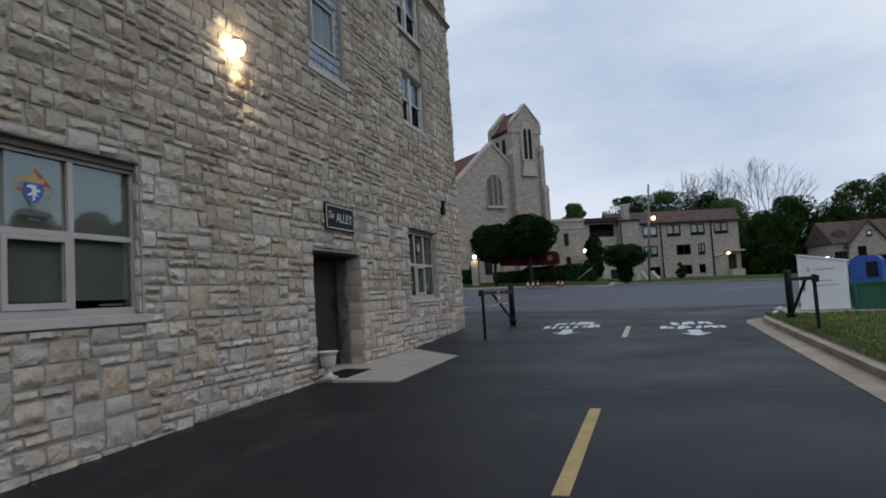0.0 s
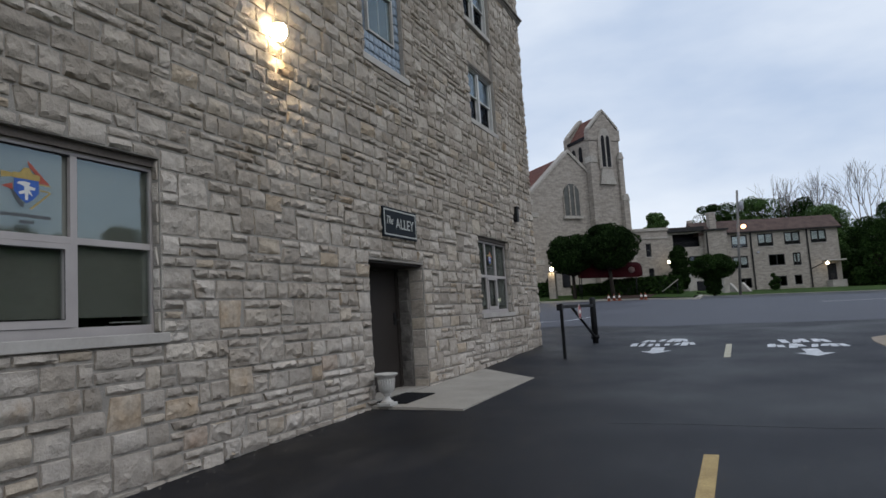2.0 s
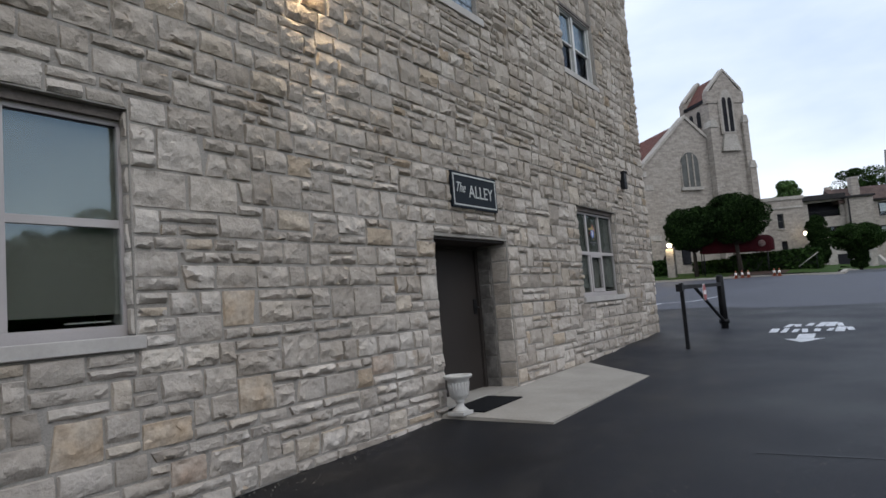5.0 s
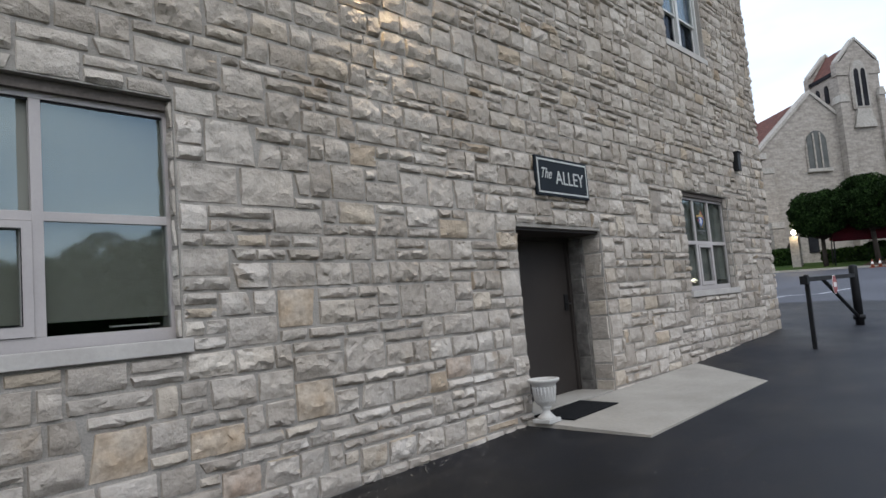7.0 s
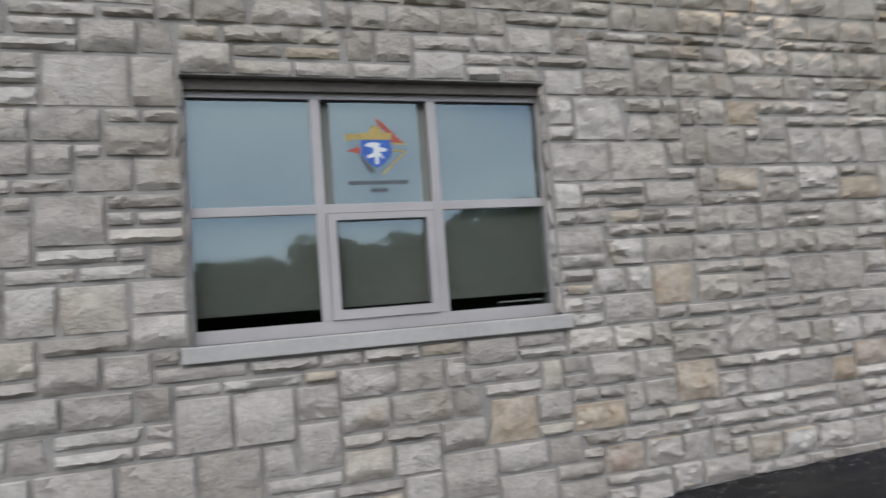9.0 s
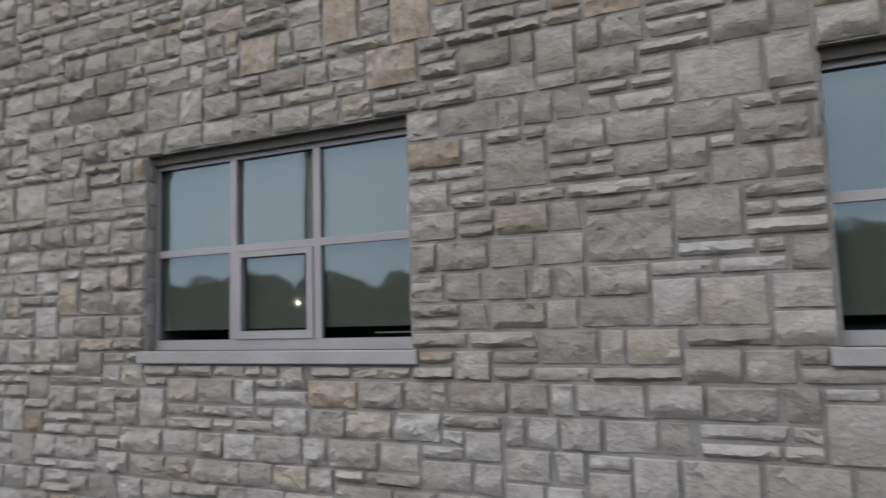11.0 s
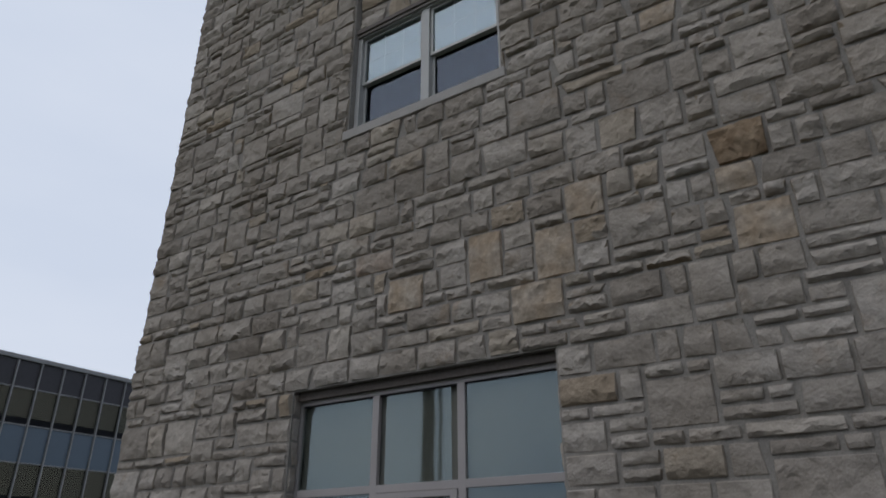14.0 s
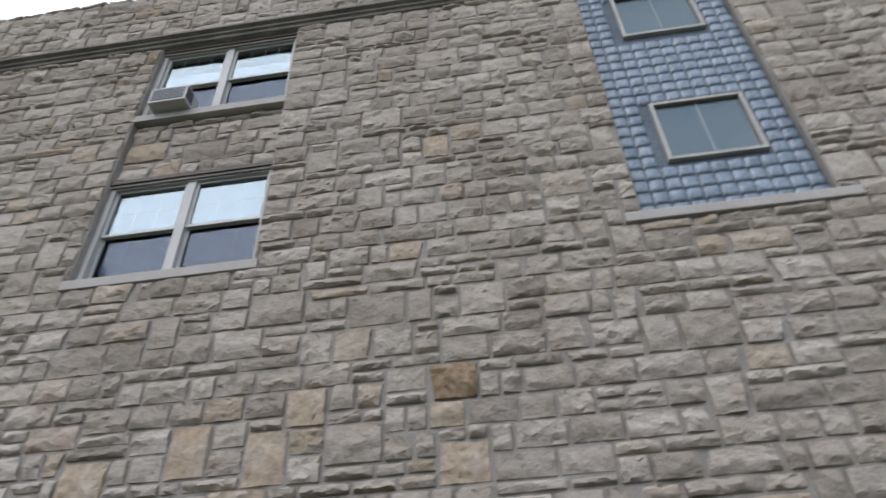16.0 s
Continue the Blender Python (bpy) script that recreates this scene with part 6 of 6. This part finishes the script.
part("door_light", boxm(21.1, 21.65, -0.07, -0.05, 2.35, 3.0), m_glass_far, dr)
part("door_panel", boxm(21.1, 21.65, -0.07, -0.05, 1.45, 2.05), m_frame_dark, dr)
part("porch_step", boxm(20.5, 22.4, -1.3, -0.01, -0.2, 1.15, 0.02), m_far_trim, hs)
# veranda wing and stair tower
part("wing_wall", wall_core(bmesh.new(), [(0.9, 4.45, 6.62, 8.36), (2.85, 4.3, 4.2, 5.4)], 0.0, 4.9, -1.5, 8.6, 0.0, 0.3), m_far_stone, hs)
part("wing_behind", boxm(0.02, 4.9, 1.6, 4.5, -1.5, 8.55), m_dark, hs)
part("wing_side", boxm(0.0, 0.3, 0.3, 4.5, -1.5, 8.6), m_far_stone, hs)
part("veranda_floor", boxm(0.3, 4.88, 0.3, 1.6, 6.35, 6.6), m_frame_dark, hs)
part("wing_floor", boxm(0.3, 4.88, 0.3, 1.6, 3.95, 4.15), m_frame_dark, hs)
part("veranda_rail", boxm(0.95, 4.4, 0.1, 0.16, 7.25, 7.32), m_black, hs)
for k in range(16):
    part("baluster", boxm(1.05 + 0.22 * k, 1.08 + 0.22 * k, 0.11, 0.15, 6.62, 7.25), m_black, hs)
part("wing_fascia", boxm(-0.35, 5.0, -0.45, 4.7, 8.6, 9.2, 0.03), m_frame_dark, hs, "dark flat roof edge")
part("stair_tower", wall_core(bmesh.new(), [(6.0, 6.95, 4.2, 5.25)], 4.9, 7.75, -1.5, 8.5, -0.75, -0.45), m_far_stone, hs)
part("stair_core", boxm(4.92, 7.7, -0.44, 0.26, -1.5, 8.48), m_far_stone, hs)
dark_window(hs, 3.575, 4.2, 1.45, 1.2, 2, 0.06)
dark_window(hs, 6.48, 4.2, 0.95, 1.05, 1, -0.72)
part("stair_roof", boxm(4.7, 7.95, -1.0, 3.0, 8.5, 8.72, 0.02), m_frame_dark, hs)
part("chimney", boxm(6.15, 7.0, 0.4, 1.4, 8.5, 10.9, 0.03), m_far_stone, hs)
part("chimney_cap", boxm(6.08, 7.07, 0.33, 1.47, 10.9, 11.05), m_far_trim, hs)
part("rear_chimney", boxm(4.2, 4.75, 2.6, 3.2, 8.5, 10.4, 0.02), m_far_stone, hs)
part("downpipe", boxm(4.98, 5.12, -0.93, -0.78, 0.5, 8.4), m_black, hs)
# added arch; plain wall only looks arched between the trees
aw = part("added_arch", arch(3.55, -1.0, 3.55, 3.0, -1.2, -0.02, False), m_far_trim, hs, "added pale arch on the plain wing wall")
# near-black plate painted as a shaded opening
part("entry_opening", boxm(3.0, 4.5, -1.24, -1.19, 0.2, 2.05), m_dark, aw)
part("entry_lamp", boxm(3.95, 4.2, -1.36, -1.2, 2.35, 2.65, 0.03), m_black, aw)
lamp_h = thing("porch_lamp", "glowing porch lamp on the stone house", "lamp", pose(80.5, 3.1, 1.6, 0, 0, -65) @ pose(20.6, -0.5, 3.42), "porch lamps")
part("bracket", boxm(-0.04, 0.04, -0.04, 0.49, -0.03, 0.03), m_black, lamp_h)
part("globe", lathe([(0.02, -0.16), (0.16, -0.1), (0.2, 0.0), (0.16, 0.1), (0.02, 0.16)], 14), m_lamp_far, lamp_h)
es = thing("entry_steps", "concrete steps between pale sloped cheek walls on the lawn", "steps", pose(80.5, 3.1, 1.6, 0, 0, -65))
for u in (4.95, 6.4):
    part("cheek_wall", prism([(-8.4, -0.6), (-6.3, -0.6), (-6.3, 1.45), (-6.6, 1.45), (-8.4, 0.35)], u - 0.15, u + 0.15), m_far_trim, es).matrix_local = Matrix(((0, 1, 0, 0), (1, 0, 0, 0), (0, 0, 1, 0), (0, 0, 0, 1)))
for k in range(5):
    part("step", boxm(5.1, 6.25, -8.2 + 0.36 * k, -6.3, -0.5, 0.1 + 0.17 * k), m_concrete, es)
gp = thing("gate_pillar", "pale rough stone pillar beside the house steps", "pillar", pose(80.5, 3.1, 1.6, 0, 0, -65) @ pose(3.65, -8.0, 0.0))
part("shaft", boxm(-0.32, 0.32, -0.32, 0.32, -0.5, 1.95, 0.03), m_far_trim, gp)
part("cap", boxm(-0.4, 0.4, -0.4, 0.4, 1.95, 2.12, 0.03), m_far_trim, gp)

hr = thing("gabled_residence", "grey stone house with brown gabled roof among trees", "house", pose(82, -25.6, 1.5, 0, 0, -78))
part("wall", boxm(2.0, 15, 0.6, 8, -1.0, 3.6), m_far_stone, hr)
part("roof", prism([(0, 3.5), (8.6, 3.5), (4.3, 6.5)], 1.7, 15.3), m_roof_brown, hr).matrix_local = Matrix(((0, 1, 0, 0), (1, 0, 0, 0), (0, 0, 1, 0), (0, 0, 0, 1)))
part("gable_wing", prism([(3.6, -1.0), (8.4, -1.0), (8.4, 3.2), (6.0, 6.0), (3.6, 3.2)], 0.0, 4.0), m_far_stone, hr)
for s in (-1, 1):
    part("wing_roof", prism([(6.0, 6.0), (6.0, 6.3), (6.0 + s * 2.8, 3.0), (6.0 + s * 2.8, 2.7)], -0.3, 4.5), m_roof_brown, hr)
for u, z, w, h in ((5.1, 1.6, 0.9, 1.3), (7.4, 0.2, 0.8, 1.5), (6.1, 4.1, 0.6, 0.7)):
    far_window(hr, u, z, w, h, 1)
for u in (2.3, 2.8, 3.3):
    far_window(hr, u, 1.0, 0.35, 1.4, 1, 0.6)
part("dormer", prism([(2.5, 4.0), (3.9, 4.0), (3.9, 4.9), (3.2, 5.4), (2.5, 4.9)], 1.0, 3.0), m_roof_brown, hr)

for lx, ly, lz in ((80.2, -26.0, 3.12), (80.2, -31.2, 2.23)):
    ll = thing("porch_lamp", "glowing porch lamp on the gabled house", "lamp", pose(lx, ly, lz), "porch lamps")
    part("globe", lathe([(0.02, -0.22), (0.2, -0.14), (0.24, 0.0), (0.2, 0.14), (0.02, 0.22)], 14), m_lamp_far, ll)
    part("bracket", boxm(0.0, 2.6, -0.03, 0.03, -0.03, 0.03), m_black, ll)

# street pole with lamp, wires
sp = thing("street_pole", "leaning weathered street pole with a glowing orange lamp", "pole", pose(66, -5.05, 1.3))
part("pole", tube(bmesh.new(), (0, 0, -0.3), (-0.1, -0.78, 11.2), 0.15, 0.11, 12), m_pole_grey, sp)
part("arm", tube(bmesh.new(), (-0.1, -0.52, 7.45), (-0.55, -0.95, 7.5), 0.04, 0.03, 8), m_bollard, sp)
part("lamp_head", lathe([(0.05, 7.05), (0.24, 7.15), (0.27, 7.35), (0.1, 7.5)], 14, -0.6, -1.02), m_lamp_street, sp, "glowing orange lamp")
part("transformer", lathe([(0.05, 9.1), (0.24, 9.15), (0.24, 9.95), (0.05, 10.05)], 14, -0.05, -1.03), m_bollard, sp)
part("transformer_arm", boxm(-0.1, 0.0, -0.85, -0.6, 9.5, 9.6), m_bollard, sp)
up = thing("utility_pole", "brown wooden utility pole across the drive", "pole", pose(-18.3, -8.75, shade(-18.3, -8.75)))
part("pole", tube(bmesh.new(), (0, 0, -0.3), (0.1, 0, 9.0), 0.17, 0.13, 14), m_wood_pole, up)
part("conduit", tube(bmesh.new(), (0.36, 0.0, -0.3), (0.42, 0.0, 8.2), 0.045, 0.045, 8), m_bollard, up)

for x, y in ((-39.2, -30.0), (-34.3, -30.0)):
    yl = thing("yard_lamp", "small lit lamp on a dark post across the drive", "lamp", pose(x, y, shade(x, y) + 0.12), "yard lamps")
    part("post", lathe([(0.05, -0.2), (0.04, 3.2)], 10), m_black, yl)
    part("globe", lathe([(0.03, 3.2), (0.06, 3.24), (0.075, 3.29), (0.06, 3.34), (0.02, 3.37)], 12), m_lamp, yl)

# trees round the church and houses
tree(41.6, 6.75, 5.35, 2.2, 21, "broad dark green tree in front of the church", 26000, 0.12, clumps=120, low=0.42, trunk=0.36, z=1.75, leaf=m_leaf_deep, dome=0.25)
tree(41.9, 3.8, 6.0, 2.3, 22, "full green tree in front of the church", 30000, 0.12, clumps=130, low=0.41, trunk=0.36, z=1.75, leaf=m_leaf_deep, dome=0.26)
tree(55.5, -0.16, 5.2, 0.92, 23, "dark rounded green tree at the annexe corner", 15000, 0.12, low=0.06, clumps=90, leaf=m_leaf_deep, dome=0.36)
tree(64, -2.75, 4.4, 3.0, 24, "spreading dark green tree in front of the house", 17000, 0.12, low=0.44, clumps=120, z=1.5, dome=0.17)
tree(63.6, -2.65, 2.5, 0.95, 28, "dark dense shrub round the stems of a tree", 9000, 0.12, low=0.05, clumps=60, z=1.5, leaf=m_leaf_deep, dome=0.3)
tree(77.4, -9.0, 2.4, 0.75, 25, "small green shrub on the lawn", 2200, 0.14, low=0.08, z=1.75, clumps=30)
tree(84.6, -18.6, 2.2, 0.9, 26, "small green shrub by the porch", 1500, 0.16, low=0.05, z=2.0)
tree(100, 6.1, 14.0, 2.5, 27, "green tree behind the annexe", 9000, 0.26, clumps=60, low=0.3, leaf=m_leaf_light)
for i, (x, y, h, r) in enumerate(((106, -2.5, 15.5, 5.0), (108, -8.0, 16.0, 5.5), (110, -13.5, 16.0, 5.5), (104, -18.0, 13.5, 4.5))):
    tree(x, y, h, r, 31 + i, "tall green tree behind the stone house", 11000, 0.24, clumps=64, low=0.25, group="trees behind the houses", leaf=m_leaf_light if i % 2 else m_leaf)
for i, (x, y, h, r) in enumerate(((92, -22.0, 10.5, 4.4), (100, -26.5, 13.5, 5.0), (96, -31.5, 11.5, 4.5), (104, -36.0, 15.5, 6.0), (108, -43.0, 17.5, 6.5), (100, -49.5, 17.0, 6.5), (112, -22.0, 9.0, 5.0))):
    tree(x, y, h * 0.93, r, 41 + i, "tall dark green tree beside the houses", 11000, 0.24, clumps=60, low=0.12, group="trees behind the houses")
bare_tree(112, -13.5, 18.5, 3, 1.4)
bare_tree(114, -18.5, 18.5, 8, 1.4)
bare_tree(116, -24.5, 19.5, 15, 1.4)

# ---- office building to the west ----
of = thing("office_building", "office building with blue glass curtain wall and stone pier", "building", pose(-46.0, 8.4, -0.05, 0, 0, 90))
zb, zt = 2.35, 11.05
part("floor_slab", boxm(-3, 40, 0.1, 14, zb - 0.15, zb), m_far_trim, of)
part("core", boxm(0.0, 40, 0.35, 14, zb, zt - 0.05), m_curtain_dark, of)
part("roof_edge", boxm(-0.1, 40, -0.12, 14, zt, zt + 0.22), m_fin, of)
part("stone_pier", prism([(-2.6, zb - 0.1), (-0.55, zb - 0.1), (0.02, zt + 0.25), (-2.6, zt + 0.25)], -0.8, 13), m_pier, of)
part("pier_foot", boxm(-2.3, -1.9, -0.6, 12, -2, zb - 0.1), m_concrete, of)
part("pier_coping", boxm(-2.65, 0.1, -0.9, 13, zt + 0.25, zt + 0.36), m_fin, of)
part("ground_wall", boxm(0.0, 40, 2.2, 13, -2, zb - 0.15), m_dark, of)
m_tanwall = surface("tan_soffit", (0.15, 0.125, 0.11), (0.19, 0.16, 0.14), 1, 10, 0.9, 0.1, 20)
part("fascia", boxm(0.0, 40, 1.2, 2.2, zb - 1.3, zb - 0.15), m_tanwall, of)
H = zt - zb
rows = [(0.0, 0.19, m_curtain_blue, "spandrel"), (0.19, 0.24, m_dark, "dark_strip"), (0.24, 0.42, m_officeglass := window_glass("bronze_glass", 0.07, (0.75, 0.68, 0.5), 0.5), "pane"), (0.42, 0.63, m_curtain_blue, "spandrel"), (0.63, 0.67, m_dark, "dark_strip"), (0.67, 0.84, m_officeglass, "pane"), (0.84, 1.0, m_curtain_dark, "spandrel")]
pw = 1.22
for i in range(14):
    for ra, rb, mt_, nm in rows:
        part(nm, boxm(i * pw + 0.035, (i + 1) * pw - 0.035, 0.03, 0.12, zb + H * ra + 0.03, zb + H * rb - 0.03), mt_, of)
for i in range(15):
    part("fin", boxm(i * pw - 0.035, i * pw + 0.035, -0.1, 0.1, zb, zt), m_fin, of)
for r in (0.0, 0.19, 0.42, 0.63, 0.84):
    part("rail", boxm(0, 14 * pw, -0.03, 0.1, zb + H * r - 0.03, zb + H * r + 0.03), m_fin, of)
for i in range(9):
    part("ground_mullion", boxm(i * 2.4 - 0.04, i * 2.4 + 0.04, 2.1, 2.2, -1.5, zb - 1.3), m_fin, of)
of2 = thing("office_wing", "further wing of the office building with dark glass", "building", pose(-50, 2.6, -0.05, 0, 0, 90))
part("wall", boxm(-14, 1.6, 0.0, 9, zb, zt + 0.1), m_curtain_dark, of2)
for i in range(10):
    part("fin", boxm(-14 + i * 1.5, -13.93 + i * 1.5, -0.1, 0.0, zb, zt), m_fin, of2)
part("base", boxm(-14, 1.6, 1.5, 9, -2, zb), m_dark, of2)
ol = thing("office_lamp", "glowing soffit lamp of the office building", "lamp", pose(-45.8, 17.2, zb + 0.6))
part("globe", lathe([(0.02, -0.14), (0.12, -0.08), (0.14, 0.0), (0.02, 0.1)], 12), m_lamp_far, ol)

hedge(-41.5, -40.3, 6.0, 20.0, 1.2, "low shrubs along the office wall", 8)
tree(-40.5, 8.0, 4.2, 1.5, 61, "dense dark conifer-like shrub by the office", 5200, 0.13, low=0.04, clumps=60)
tree(-37.0, 3.9, 3.2, 1.3, 62, "small fresh green tree by the office", 1300, 0.16, leaf=m_leaf_light, low=0.35)
tree(-41.5, 5.0, 4.6, 1.2, 63, "narrow dark evergreen by the office pier", 1500, 0.16, low=0.04)
pb = thing("purple_shrub", "purple-brown leafed shrub beside the cabinet", "shrub", pose(-21.5, 2.6, shade(-21, 2.6)))
V, F = leaves(random.Random(71), [(Vector((random.Random(k).uniform(-.9, .9), random.Random(k + 50).uniform(-.8, .8), 0.85 + 0.5 * random.Random(k + 9).random())), 0.5) for k in range(14)], 3000, 0.075)
data_part("crown", V, F, m_leaf_purple, pb)
bm = bmesh.new()
for k in range(7):
    a = k * 0.9
    tube(bm, (0.1 * math.cos(a), 0.1 * math.sin(a), -0.1), (0.6 * math.cos(a), 0.6 * math.sin(a), 1.0), 0.03, 0.012, 6)
part("stems", bm, m_bark, pb)
hedge(-20.9, -19.6, 1.0, 2.6, 0.55, "low bright green shrubs below the purple shrub", 9, m_leaf_light)

# far woods round the place
def woods(name, label, pts, seed, size=0.36, n=4600):
    rng = random.Random(seed)
    V, F = [], []
    for x, y, h, r in pts:
        cs = [(Vector((x + rng.uniform(-r, r) * .7, y + rng.uniform(-r, r) * .7, shade(x, y) + h * rng.uniform(0.05, 0.86))), r * rng.uniform(0.35, 0.6)) for _ in range(12)]
        a, b = leaves(rng, cs, n, size, 0.9)
        o = len(V)
        V += a
        F += [tuple(i + o for i in f) for f in b]
    ob = tagged(data_part(name, V, F, m_leaf), label, "woods", kind="stuff")
    return ob


rw = random.Random(77)
crown_top = lambda x: (float(np.interp(x, (-90, -50, -5, 3, 12, 22, 40, 80), (8.0, 6.4, 6.5, 8.3, 9.5, 13.4, 14.6, 16.0))) - 1.5 - 0.017 * max(-42, min(46, x))) / 0.86
pts = []
for i in range(46):
    x = -100 + i * 4.0 + rw.uniform(-1, 1)
    h = crown_top(x) + rw.uniform(-0.5, 0.6)
    pts.append((x, -62 + rw.uniform(-3, 3), h, 4.2))
woods("woods", "dark green line of trees across the drive", pts, 5)
# unseen row, added to block sky between the trees mirrored in the panes
pts = [(-98 + i * 6.0, -72 + rw.uniform(-2, 2), 0.9 * crown_top(-98 + i * 6.0), 5.0) for i in range(31)]
woods("woods", "added row of trees closing the gaps in the first", pts, 9, 0.75, 1500)
pts = [(128 + rw.uniform(-4, 4), -95 + i * 6.5, 9 + rw.uniform(-2, 3), 5.5) for i in range(32)]
woods("woods", "dark green woods beyond the houses", pts, 6, 0.6, 1500)
pts = [(-95 + rw.uniform(-4, 4), -60 + i * 7, 9 + rw.uniform(-2, 2), 5.5) for i in range(18)]
woods("woods", "dark green woods beyond the offices", pts, 7, 0.9, 500)

# ---- single stones of the wall nearest the drive ----
rs = random.Random(19)
forms = {}
for x, z, w, tall in pieces:
    key = (w, round(tall / 0.02), rs.randrange(3))
    if key not in forms:
        V, F = stone_form(w * UX, key[1] * 0.02, rs, 1.0, False)
        me = bpy.data.meshes.new("stone")
        me.from_pydata(V, [], F)
        me.shade_smooth()
        me.set_sharp_from_angle(angle=radians(33))
        me.materials.append(m_stone_ob)
        forms[key] = me
    ob = new("stone", forms[key])
    ob.parent = wall
    ob.location = (x, 0, z)
    ob.scale = (1, 1, tall / (key[1] * 0.02))
TINTS = {"rust": m_rust_stone, "tan": m_tan_stone, "rose": m_rose_stone, "pale": m_stone_ob}
for kind_, (a, b, c, d) in marks:
    V, F = stone_form((b - a) * UX, bed[d] - bed[c], rs, 2.0 if kind_ == "rust" else 1.0)
    ob = data_part("stone", V, F, TINTS[kind_], wall, smooth=True)
    ob.location = (X0 + a * UX, 0, bed[c])
